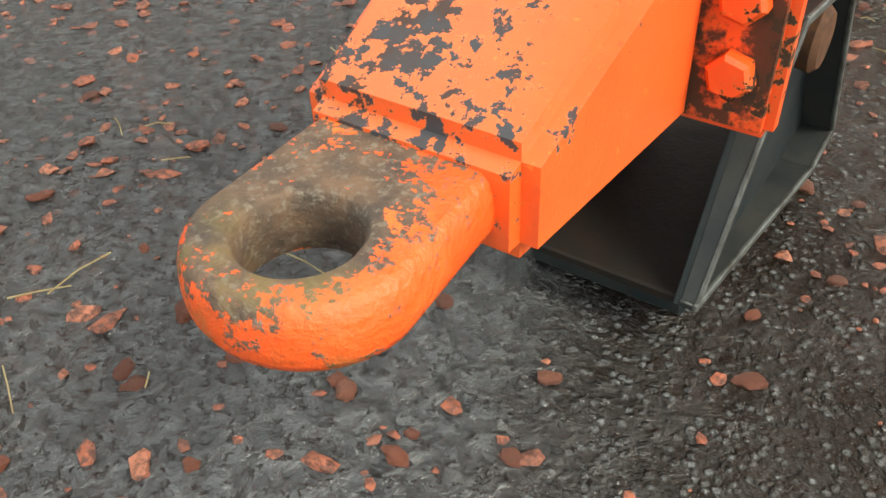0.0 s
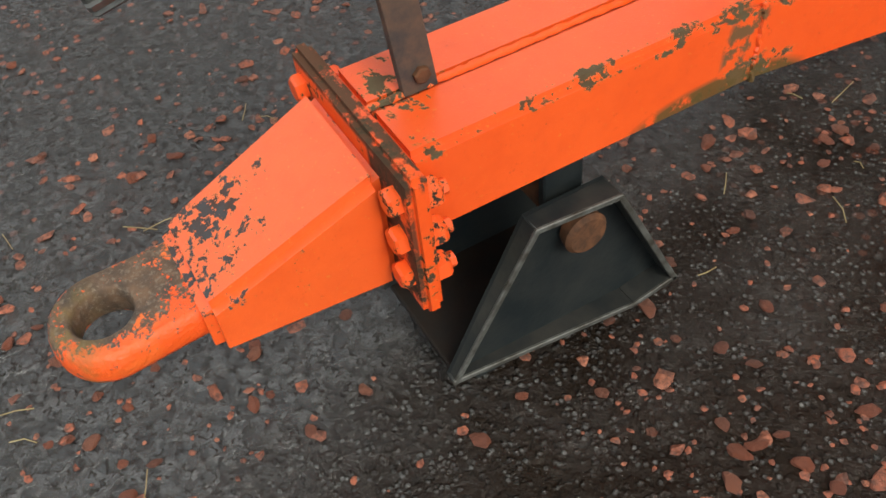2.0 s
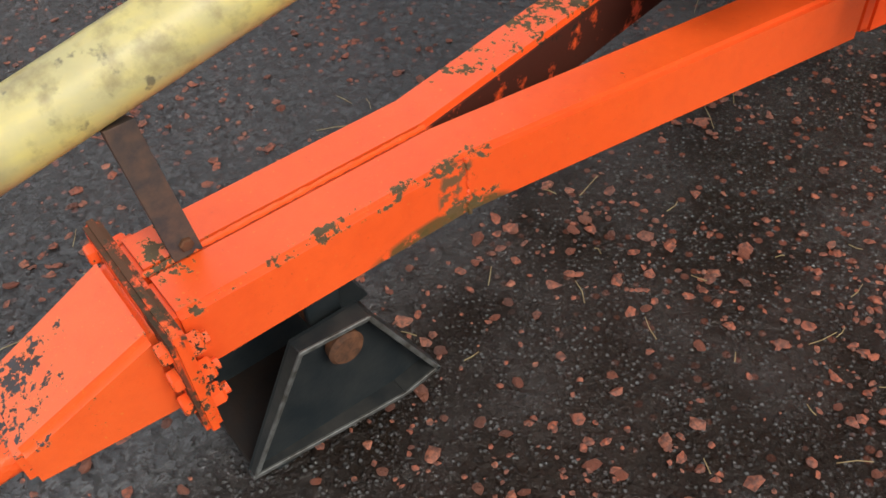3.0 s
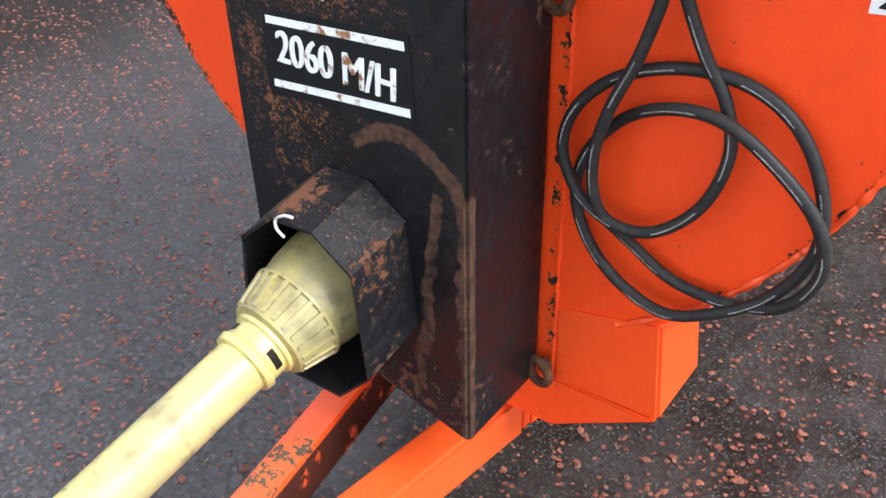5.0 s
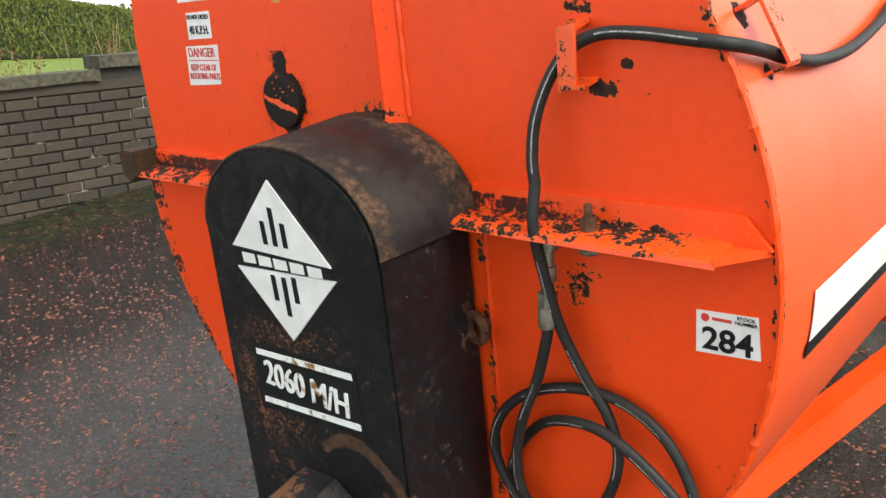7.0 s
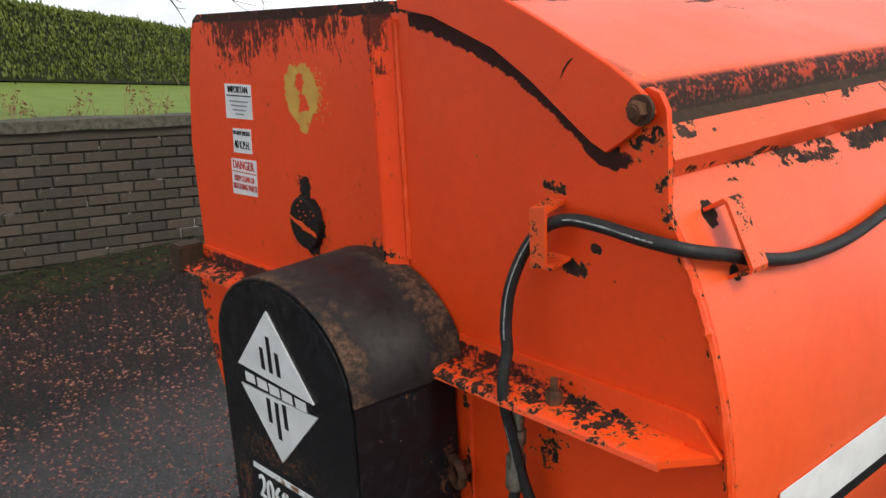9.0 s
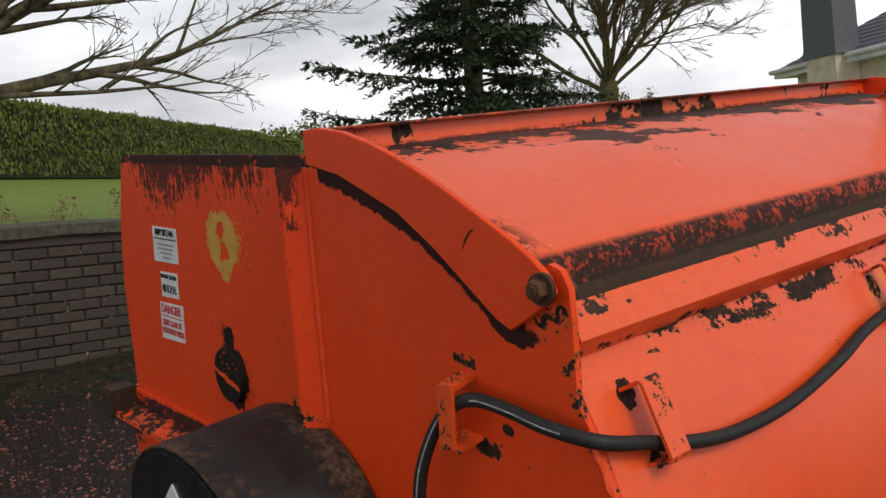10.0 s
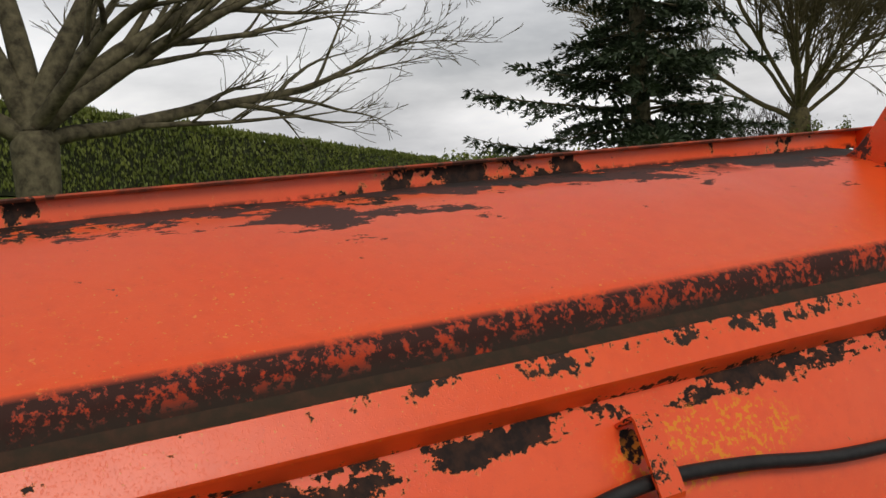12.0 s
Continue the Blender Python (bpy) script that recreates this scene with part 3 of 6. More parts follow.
def black_cover():
    m, t, b = shader("rust_freckled_black_paint")
    n = Nodes(t)
    x, y, z = n.xyz()
    f = n.noise(70, 6, 0.68)
    g = n.noise(6, 4, 0.6)
    amt = n.math("ADD", n.math("MULTIPLY", f, 0.72), n.math("MULTIPLY", g, 0.28))
    for c, r, k in (((-0.03, 1.27, 0.965), (0.09, 0.09, 0.06), 0.22), ((0.14, 1.27, 0.90), (0.04, 0.09, 0.07), 0.13), ((0.15, 1.27, 0.85), (0.03, 0.09, 0.16), 0.05), ((0.02, 1.34, 1.15), (0.13, 0.05, 0.11), 0.115), ((-0.12, 1.34, 1.06), (0.10, 0.05, 0.20), 0.10),
                    ((0.02, 1.36, 1.56), (0.25, 0.03, 0.05), 0.12), ((0.0, 1.34, 1.22), (0.2, 0.05, 0.05), 0.05), ((0.245, 1.54, 1.24), (0.03, 0.06, 0.09), 0.14), ((0.2, 1.34, 0.6), (0.16, 0.1, 0.10), 0.09), ((0.02, 1.34, 0.62), (0.18, 0.1, 0.09), 0.12)):
        amt = n.math("ADD", amt, n.math("MULTIPLY", spot(n, c, r), k))
    # the arc that a swinging part has rubbed into the paint, and the bare corner below it
    dx, dz = n.math("SUBTRACT", x, 0.128 * U), n.math("SUBTRACT", z, 0.945 * U)
    rad = n.math("SQRT", n.math("ADD", n.math("MULTIPLY", dx, dx), n.math("MULTIPLY", dz, dz)))
    rub = n.math("MULTIPLY", band(n, n.math("ADD", rad, n.math("MULTIPLY", n.math("SUBTRACT", n.noise(22, 4), 0.5), 0.022)), 0.109 * U, 0.127 * U, 0.010), n.math("MULTIPLY", band(n, n.math("ADD", x, z), 1.085 * U, 2.0, 0.02), band(n, z, 0.95 * U, 2.0, 0.02)))
    front = band(n, y, 1.0, 1.3405 * U, 0.001)
    corner = n.math("MULTIPLY", n.math("MULTIPLY", band(n, n.math("ADD", x, n.math("MULTIPLY", n.math("SUBTRACT", n.noise(30, 6, 0.7), 0.5), 0.060)), 0.233 * U, 0.30, 0.009), band(n, y, 1.30 * U, 1.357 * U, 0.006)), band(n, z, 0.45, 0.985 * U, 0.03))
    lean = n.math("SUBTRACT", x, n.math("MULTIPLY", n.math("SUBTRACT", z, 0.763 * U), 0.13))
    lean = n.math("ADD", lean, n.math("MULTIPLY", n.math("SUBTRACT", n.noise(14, 4), 0.5), 0.05))
    wedge = n.math("MULTIPLY", n.math("MULTIPLY", band(n, lean, 0.160 * U, 0.176 * U, 0.007), band(n, z, 0.62 * U, 0.975 * U, 0.05)), front)
    scar = n.math("MAXIMUM", n.math("MAXIMUM", n.math("MULTIPLY", rub, front), corner), n.math("MULTIPLY", wedge, 0.8))
    scar = n.ramp(n.math("ADD", scar, n.math("MULTIPLY", n.math("SUBTRACT", n.noise(60, 6, 0.7), 0.5), 2.0)), [(0.50, 0.0), (0.78, 1.0)])
    rust = n.mix(n.noise(90, 4), (0.15, 0.058, 0.026), (0.060, 0.028, 0.016))
    side = n.ramp(n.noise(3, 3, stretch=(1, 1, 0.25)), [(0.3, 0.0), (0.75, 1.0)])
    base = n.mix(side, (0.0055, 0.0065, 0.0085), (0.009, 0.008, 0.008))
    col = n.mix(n.ramp(amt, [(0.62, 0.0), (0.67, 1.0)]), base, rust)
    col = n.mix(n.math("MULTIPLY", scar, 0.9), col, n.mix(n.ramp(n.noise(75, 6, 0.7), [(0.38, 0.0), (0.62, 1.0)]), (0.095, 0.048, 0.028), (0.030, 0.017, 0.012)))
    near = join(n, [spot(n, (-0.06, 1.34, 1.10), (0.17, 0.05, 0.17)), n.math("MULTIPLY", spot(n, (0.0, 1.34, 1.225), (0.22, 0.05, 0.07)), 0.9), n.math("MULTIPLY", spot(n, (0.06, 1.27, 0.90), (0.16, 0.09, 0.2)), 0.6)])
    freckle = n.ramp(n.math("ADD", n.noise(250, 5, 0.7), n.math("MULTIPLY", n.math("MULTIPLY", near, n.ramp(n.noise(16, 3), [(0.35, 0.4), (0.62, 1.0)])), 0.135)), [(0.655, 0.0), (0.69, 1.0)])
    col = n.mix(freckle, col, n.mix(n.noise(40, 3), (0.24, 0.095, 0.035), (0.10, 0.045, 0.022)))
    chip = n.ramp(n.math("ADD", n.noise(120, 3), n.math("MULTIPLY", g, 0.06)), [(0.785, 0.0), (0.80, 1.0)])
    col = n.mix(n.math("MULTIPLY", chip, 0.5), col, (0.45, 0.40, 0.30))
    n.to(col, b.inputs["Base Color"])
    n.to(n.ramp(n.math("MAXIMUM", amt, n.math("MULTIPLY", scar, 0.66)), [(0.45, 0.30), (0.66, 0.85)]), b.inputs["Roughness"])
    b.inputs["Specular IOR Level"].default_value = 0.27
    n.bump(b, n.math("ADD", n.math("MULTIPLY", n.ramp(amt, [(0.58, 0.0), (0.68, 1.0)]), 0.7), n.noise(9, 4)), 0.35, 0.002)
    return m


def hood_mat():
    """The cover's rolled top: worn black with a brown rust bloom along both edges and freckles between."""
    m, t, b = shader("rusty_black_hood_paint")
    n = Nodes(t)
    x, y, z = n.xyz()
    f = n.math("ADD", n.math("MULTIPLY", n.noise(48, 8, 0.74), 0.62), n.math("MULTIPLY", n.noise(11, 4), 0.38))
    f = n.math("ADD", f, n.math("MULTIPLY", band(n, y, 1.530 * U, 1.7, 0.055), 0.17))
    f = n.math("ADD", f, n.math("MULTIPLY", band(n, y, 1.0, 1.345 * U, 0.060), 0.15))
    base = n.mix(n.ramp(n.noise(9, 5, 0.65), [(0.35, 0.0), (0.7, 1.0)]), (0.0050, 0.0050, 0.0055), (0.017, 0.015, 0.014))
    rust = n.mix(n.ramp(n.noise(120, 5, 0.7), [(0.40, 0.0), (0.62, 1.0)]), (0.034, 0.019, 0.012), (0.125, 0.068, 0.038))
    n.to(n.mix(n.ramp(f, [(0.575, 0.0), (0.70, 0.9)]), base, rust), b.inputs["Base Color"])
    n.to(n.ramp(f, [(0.42, 0.36), (0.60, 0.8)]), b.inputs["Roughness"])
    b.inputs["Specular IOR Level"].default_value = 0.32
    n.bump(b, f, 0.5, 0.002)
    return m


def yellow_guard(name, tone=1.0):
    m, t, b = shader(name)
    n = Nodes(t)
    streak = n.noise(7, 5, 0.6, stretch=(3, 0.7, 3))
    col = n.mix(n.ramp(streak, [(0.38, 0.0), (0.66, 1.0)]), (0.62 * tone, 0.52 * tone, 0.16 * tone), (0.46 * tone, 0.41 * tone, 0.20 * tone))
    film = n.ramp(n.noise(5.5, 6, 0.68), [(0.40, 0.0), (0.62, 0.65)])
    col = n.mix(film, col, (0.33 * tone, 0.30 * tone, 0.17 * tone))
    dirt = n.ramp(n.noise(26, 5, 0.6), [(0.50, 0.0), (0.68, 0.75)])
    col = n.mix(dirt, col, (0.22 * tone, 0.18 * tone, 0.085 * tone))
    scuff = n.math("MULTIPLY", n.ramp(n.noise(34, 4, 0.55), [(0.62, 0.0), (0.68, 0.75)]), n.ramp(n.noise(9, 3), [(0.42, 0.0), (0.58, 1.0)]))
    col = n.mix(scuff, col, (0.085, 0.08, 0.062))
    front = band(n, n.xyz()[1], 0.2, 0.40 * U, 0.05)
    col = n.mix(n.math("MULTIPLY", front, n.ramp(n.noise(11, 4), [(0.35, 0.3), (0.6, 0.9)])), col, (0.12, 0.11, 0.08))
    n.to(col, b.inputs["Base Color"])
    b.inputs["Roughness"].default_value = 0.42
    b.inputs["Subsurface Weight"].default_value = 0.03
    n.bump(b, n.noise(40, 4), 0.15, 0.001)
    return m


EYE = eye_mat()
BLACK = black_cover()
HOOD = hood_mat()
YELLOW = yellow_guard("grimy_yellow_plastic")
YELLOW_CONE = yellow_guard("dull_yellow_plastic", 0.66)
STAND = simple("dark_grey_steel", (0.010, 0.014, 0.016), 0.46, 0.0, scale=24, colour2=(0.022, 0.025, 0.025), bump=0.25, gloss=0.22)
STAND_EDGE = simple("scuffed_highlight_steel", (0.12, 0.125, 0.12), 0.42, 0.2, scale=55, colour2=(0.030, 0.026, 0.02), bump=0.4, gloss=0.3)
STAND_LIP = simple("scuffed_dark_steel", (0.014, 0.017, 0.018), 0.42, 0.0, scale=30, colour2=(0.034, 0.033, 0.030), bump=0.3, gloss=0.3)
RUST = simple("rusty_iron", (0.13, 0.058, 0.030), 0.8, 0.0, scale=60, colour2=(0.045, 0.026, 0.018), bump=0.6, gloss=0.15)
STRAP = simple("rusty_dark_strap", (0.10, 0.06, 0.042), 0.75, 0.0, scale=45, colour2=(0.035, 0.033, 0.034), bump=0.5)
STEEL = simple("greasy_steel", (0.13, 0.135, 0.135), 0.34, 0.6, scale=30, colour2=(0.035, 0.034, 0.032), bump=0.3)
ZINC = simple("tarnished_zinc_fitting", (0.30, 0.28, 0.23), 0.45, 0.7, scale=70, colour2=(0.14, 0.11, 0.07), bump=0.3)
RUBBER = simple("black_hose_rubber", (0.016, 0.016, 0.016), 0.5, 0.0, scale=90, colour2=(0.028, 0.027, 0.026), bump=0.15, gloss=0.22)
WHITE = simple("white_vinyl", (0.78, 0.78, 0.76), 0.4, 0.0, scale=20, colour2=(0.66, 0.66, 0.64), bump=0.05)
PRINT = simple("worn_white_hose_print", (0.70, 0.70, 0.68), 0.5, 0.0, scale=90, colour2=(0.25, 0.25, 0.24), bump=0.0)
INK = simple("black_print", (0.009, 0.0095, 0.011), 0.45, 0.0, scale=20, bump=0.0, gloss=0.22)
REDINK = simple("red_print", (0.62, 0.05, 0.04), 0.45, 0.0, scale=20, bump=0.0)
GREYINK = simple("grey_print", (0.32, 0.32, 0.33), 0.45, 0.0, scale=20, bump=0.0)
DARKHOLE = simple("black_grease_and_shade", (0.012, 0.011, 0.010), 0.55, 0.0, scale=40, colour2=(0.018, 0.012, 0.009), bump=0.4, gloss=0.15)


def worn_white():
    m, t, b = shader("rust_bled_white_decal")
    n = Nodes(t)
    f = n.noise(46, 6, 0.65)
    near = spot(n, (0.035, 1.335, 1.145), (0.08, 0.05, 0.09))
    amt = n.math("ADD", f, n.math("MULTIPLY", near, 0.10))
    col = n.mix(n.ramp(amt, [(0.60, 0.0), (0.68, 1.0)]), (0.76, 0.78, 0.76), (0.26, 0.11, 0.035))
    n.to(col, b.inputs["Base Color"])
    b.inputs["Roughness"].default_value = 0.5
    return m


WORNWHITE = worn_white()


# ---------------------------------------------------------------- ground and surroundings
def asphalt():
    m, t, b = shader("wet_asphalt")
    n = Nodes(t)
    x, y, z = n.xyz()
    lump = n.noise(52, 6, 0.66, distort=0.55)
    fine = n.noise(330, 3, 0.6)
    pits = n.ramp(n.noise(115, 3, 0.55, distort=0.8), [(0.36, 1.0), (0.43, 0.0)])
    broad = n.noise(1.3, 5, 0.6)
    col = n.mix(n.ramp(lump, [(0.40, 0.0), (0.60, 1.0)]), (0.009, 0.0093, 0.0097), (0.057, 0.0585, 0.061))
    col = n.mix(n.ramp(broad, [(0.35, 0.0), (0.7, 0.4)]), col, (0.026, 0.022, 0.018))
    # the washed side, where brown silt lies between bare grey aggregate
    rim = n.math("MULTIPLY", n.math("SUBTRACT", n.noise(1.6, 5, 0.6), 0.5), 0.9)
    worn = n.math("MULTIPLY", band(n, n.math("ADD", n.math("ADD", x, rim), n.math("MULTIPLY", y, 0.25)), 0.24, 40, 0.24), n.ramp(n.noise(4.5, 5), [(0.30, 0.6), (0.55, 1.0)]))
    stone = n.voronoi(115)
    size = n.math("ADD", stone.outputs["Distance"], n.math("MULTIPLY", n.math("SUBTRACT", n.noise(240, 3), 0.5), 0.5))
    knob = n.ramp(size, [(0.20, 1.0), (0.44, 0.0)])
    tone = n.ramp(stone.outputs["Color"], [(0.25, 0.0), (0.70, 1.0)])
    grey = n.mix(tone, (0.012, 0.011, 0.010), (0.112, 0.116, 0.114))
    silt = n.mix(n.math("MULTIPLY", knob, n.ramp(n.noise(38, 4), [(0.36, 0.15), (0.58, 1.0)])), (0.0225, 0.0135, 0.0078), grey)
    col = n.mix(worn, col, silt)
    # brown silt darkened further for the machine's shade, broken up by noise
    silt_shade = n.math("MULTIPLY", worn, n.ramp(n.noise(2.2, 5, 0.65), [(0.34, 0.35), (0.52, 1.0)]))
    col = n.mix(n.math("MULTIPLY", silt_shade, n.math("SUBTRACT", 0.72, n.math("MULTIPLY", knob, 0.62))), col, (0.0085, 0.0056, 0.0036))
    # the strip towards the wall, painted darker for the dark wall it mirrors
    wall_dim = band(n, n.math("ADD", x, rim), -60.0, -3.2, 1.1)
    col = n.mix(n.math("MULTIPLY", wall_dim, 0.85), col, (0.0085, 0.0085, 0.008))
    col = n.mix(n.math("MULTIPLY", pits, n.mix(worn, 0.85, 0.3)), col, (0.006, 0.006, 0.006))
    # sparse pale specks painted in as the wet surface's tiny glints
    col = n.mix(n.ramp(n.noise(520, 2), [(0.70, 0.0), (0.75, 0.7)]), col, (0.30, 0.29, 0.27))
    grit = n.voronoi(48)
    pick = n.math("MULTIPLY", n.ramp(grit.outputs["Distance"], [(0.22, 1.0), (0.34, 0.0)]), n.ramp(grit.outputs["Color"], [(0.60, 0.0), (0.64, 1.0)]))
    away = n.math("MAXIMUM", band(n, x, -60.0, -1.0 * U, 0.6), band(n, y, 1.6 * U, 60, 0.6))
    col = n.mix(n.math("MULTIPLY", pick, n.math("MULTIPLY", away, 0.8)), col, (0.25, 0.075, 0.045))
    moss = n.math("MULTIPLY", band(n, n.math("SUBTRACT", x, n.math("MULTIPLY", y, 0.08)), -7.4 * U, -6.15 * U, 0.55), n.ramp(n.noise(9, 7, 0.74), [(0.42, 0.0), (0.55, 0.92)]))
    col = n.mix(moss, col, n.mix(n.noise(30, 4), (0.007, 0.010, 0.003), (0.038, 0.044, 0.009)))
    n.to(col, b.inputs["Base Color"])
    film = n.math("ADD", n.math("MULTIPLY", broad, 0.35), n.math("MULTIPLY", n.noise(60, 4), 0.65))
    n.to(n.mix(moss, n.ramp(film, [(0.38, 0.05), (0.62, 0.17)]), 0.9), b.inputs["Roughness"])
    gaps = n.math("MULTIPLY", worn, n.math("SUBTRACT", 1.0, n.math("MULTIPLY", knob, 0.75)))
    dull = n.math("MAXIMUM", n.math("MAXIMUM", n.math("MULTIPLY", gaps, 0.8), n.math("MULTIPLY", silt_shade, n.math("SUBTRACT", 0.92, n.math("MULTIPLY", knob, 0.8)))), n.math("MULTIPLY", wall_dim, 0.8))
    n.to(n.mix(dull, 1.0, 0.10), b.inputs["Specular IOR Level"])
    h = n.math("ADD", n.math("MULTIPLY", lump, 0.9), n.math("ADD", n.math("MULTIPLY", fine, 0.16), n.math("MULTIPLY", pits, -0.30)))
    h = n.math("ADD", h, n.math("MULTIPLY", n.math("MULTIPLY", knob, worn), 0.42))
    n.bump(b, h, 1.0, 0.0085)
    return m


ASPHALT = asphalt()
GRASS = simple("mown_grass", (0.105, 0.165, 0.014), 0.85, 0.0, scale=2.2, colour2=(0.17, 0.225, 0.028), bump=0.5, detail=8)
HEDGE = simple("hedge_leaf", (0.062, 0.088, 0.014), 0.6, 0.0, scale=1.6, colour2=(0.165, 0.190, 0.034), bump=0.0, detail=9)
# solid core in near black: the shade between leaves as its colour
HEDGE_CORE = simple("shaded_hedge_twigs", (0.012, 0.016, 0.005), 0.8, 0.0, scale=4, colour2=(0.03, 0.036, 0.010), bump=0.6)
NEEDLE = simple("conifer_needle", (0.030, 0.048, 0.026), 0.6, 0.0, scale=5, colour2=(0.064, 0.086, 0.044), bump=0.0, gloss=0.2)
BARK = simple("mossy_bark", (0.145, 0.128, 0.075), 0.85, 0.0, scale=10, colour2=(0.036, 0.031, 0.019), bump=1.0, gloss=0.15)
DARK_BARK = simple("yellow_lichened_bark", (0.135, 0.112, 0.052), 0.85, 0.0, scale=7, colour2=(0.055, 0.045, 0.026), bump=0.9, gloss=0.15)
TWIG = simple("grey_twig", (0.075, 0.062, 0.05), 0.85, 0.0, scale=9, colour2=(0.05, 0.04, 0.032), bump=0.0)
STRAW = simple("pale_straw", (0.34, 0.27, 0.13), 0.7, 0.0, scale=40, colour2=(0.20, 0.13, 0.06), bump=0.0)
DEADHEAD = simple("withered_petal", (0.13, 0.05, 0.03), 0.8, 0.0, scale=40, colour2=(0.20, 0.10, 0.05), bump=0.0)
COPING = simple("lichened_concrete", (0.105, 0.094, 0.068), 0.85, 0.0, scale=22, colour2=(0.030, 0.030, 0.019), bump=1.0, detail=9)
RENDER = simple("cream_render", (0.68, 0.60, 0.47), 0.85, 0.0, scale=3, bump=0.2)
SLATE = simple("grey_slate", (0.095, 0.10, 0.11), 0.6, 0.0, scale=8, colour2=(0.11, 0.115, 0.125), bump=0.4)
GUTTER = simple("white_gutter", (0.7, 0.7, 0.68), 0.5, 0.0, scale=3, bump=0.0)


def brick_mat():
    m, t, b = shader("brown_brick")
    n = Nodes(t)
    info = t.nodes.new("ShaderNodeObjectInfo")
    col = n.ramp(info.outputs["Random"], [(0.0, (0.038, 0.028, 0.020)), (0.35, (0.056, 0.041, 0.029)), (0.7, (0.031, 0.024, 0.019)), (1.0, (0.074, 0.056, 0.040))])
    col = n.mix(n.ramp(n.noise(14, 5), [(0.45, 0.0), (0.7, 0.55)]), col, (0.034, 0.033, 0.021))
    col = n.mix(n.ramp(n.noise(22, 6, 0.7), [(0.60, 0.0), (0.75, 0.35)]), col, (0.17, 0.155, 0.125))
    n.to(col, b.inputs["Base Color"])
    b.inputs["Roughness"].default_value = 0.85
    n.bump(b, n.noise(60, 5), 0.6, 0.004)
    return m


def mortar_mat():
    """Dark weathered joints with pale lime bloom here and there."""
    m, t, b = shader("weathered_mortar")
    n = Nodes(t)
    bloom = n.ramp(n.noise(4.2, 6, 0.7), [(0.580, 0.0), (0.62, 1.0)])
    n.to(n.mix(bloom, n.mix(n.noise(30, 4), (0.016, 0.015, 0.012), (0.036, 0.032, 0.025)), (0.42, 0.40, 0.36)), b.inputs["Base Color"])
    b.inputs["Roughness"].default_value = 0.9
    n.bump(b, n.noise(70, 4), 0.5, 0.003)
    return m


BRICK = brick_mat()
MORTAR = mortar_mat()


def stone_mat():
    m, t, b = shader("red_chipping")
    n = Nodes(t)
    geo = t.nodes.new("ShaderNodeNewGeometry")
    info = t.nodes.new("ShaderNodeObjectInfo")
    pick = n.math("FRACT", n.math("ADD", geo.outputs["Random Per Island"], info.outputs["Random"]))
    col = n.ramp(pick, [(0.0, (0.30, 0.088, 0.048)), (0.4, (0.44, 0.125, 0.062)), (0.75, (0.22, 0.080, 0.050)), (1.0, (0.48, 0.17, 0.095))])
    col = n.mix(n.ramp(n.noise(150, 5, 0.68), [(0.42, 0.0), (0.58, 0.9)]), col, (0.075, 0.033, 0.024))
    n.to(col, b.inputs["Base Color"])
    b.inputs["Roughness"].default_value = 0.5
    n.bump(b, n.noise(190, 5, 0.7), 0.9, 0.004)
    return m


CHIP = stone_mat()


# slope and far drop fitted to hedge and skyline in the camera's view
def lawn_z(x, y):
    fall = 0.12 * max(0.0, -46 - x) + 0.12 * max(0.0, y - 30)
    return max(-40.0, min(1.45, 0.95 - 0.0110 * (x + 7.3) - 0.1396 * (y - 3)) - fall)


def build_ground():
    bm = bmesh.new()
    xs = [-7.2, -5, -3, -1.5, 0, 1.5, 3, 6, 12, 40, 400]
    ys = [-400, -40, -12, -6, -3, -1, 0, 1, 2, 3, 5, 8, 12, 40, 400]
    grid = [[bm.verts.new((x, y, 0)) for y in ys] for x in xs]
    for i in range(len(xs) - 1):
        for j in range(len(ys) - 1):
            bm.faces.new((grid[i][j], grid[i + 1][j], grid[i + 1][j + 1], grid[i][j + 1]))
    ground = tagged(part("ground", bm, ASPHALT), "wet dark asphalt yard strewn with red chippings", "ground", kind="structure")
    bm = bmesh.new()
    xs = [-400, -150, -80, -60, -50, -42, -36, -30, -24, -18, -13, -9, -7.3, -6.9]
    ys = [-400, -60, -20, -8, -2, 0, 2, 4, 6, 8, 10, 13, 17, 22, 28, 40, 80, 400]
    grid = [[bm.verts.new((x, y, lawn_z(x, max(y, -8)))) for y in ys] for x in xs]
    for i in range(len(xs) - 1):
        for j in range(len(ys) - 1):
            bm.faces.new((grid[i][j], grid[i + 1][j], grid[i + 1][j + 1], grid[i][j + 1]))
    tagged(part("lawn", bm, GRASS), "mown green garden lawn sloping away behind the wall", "lawn", kind="structure")
    return ground


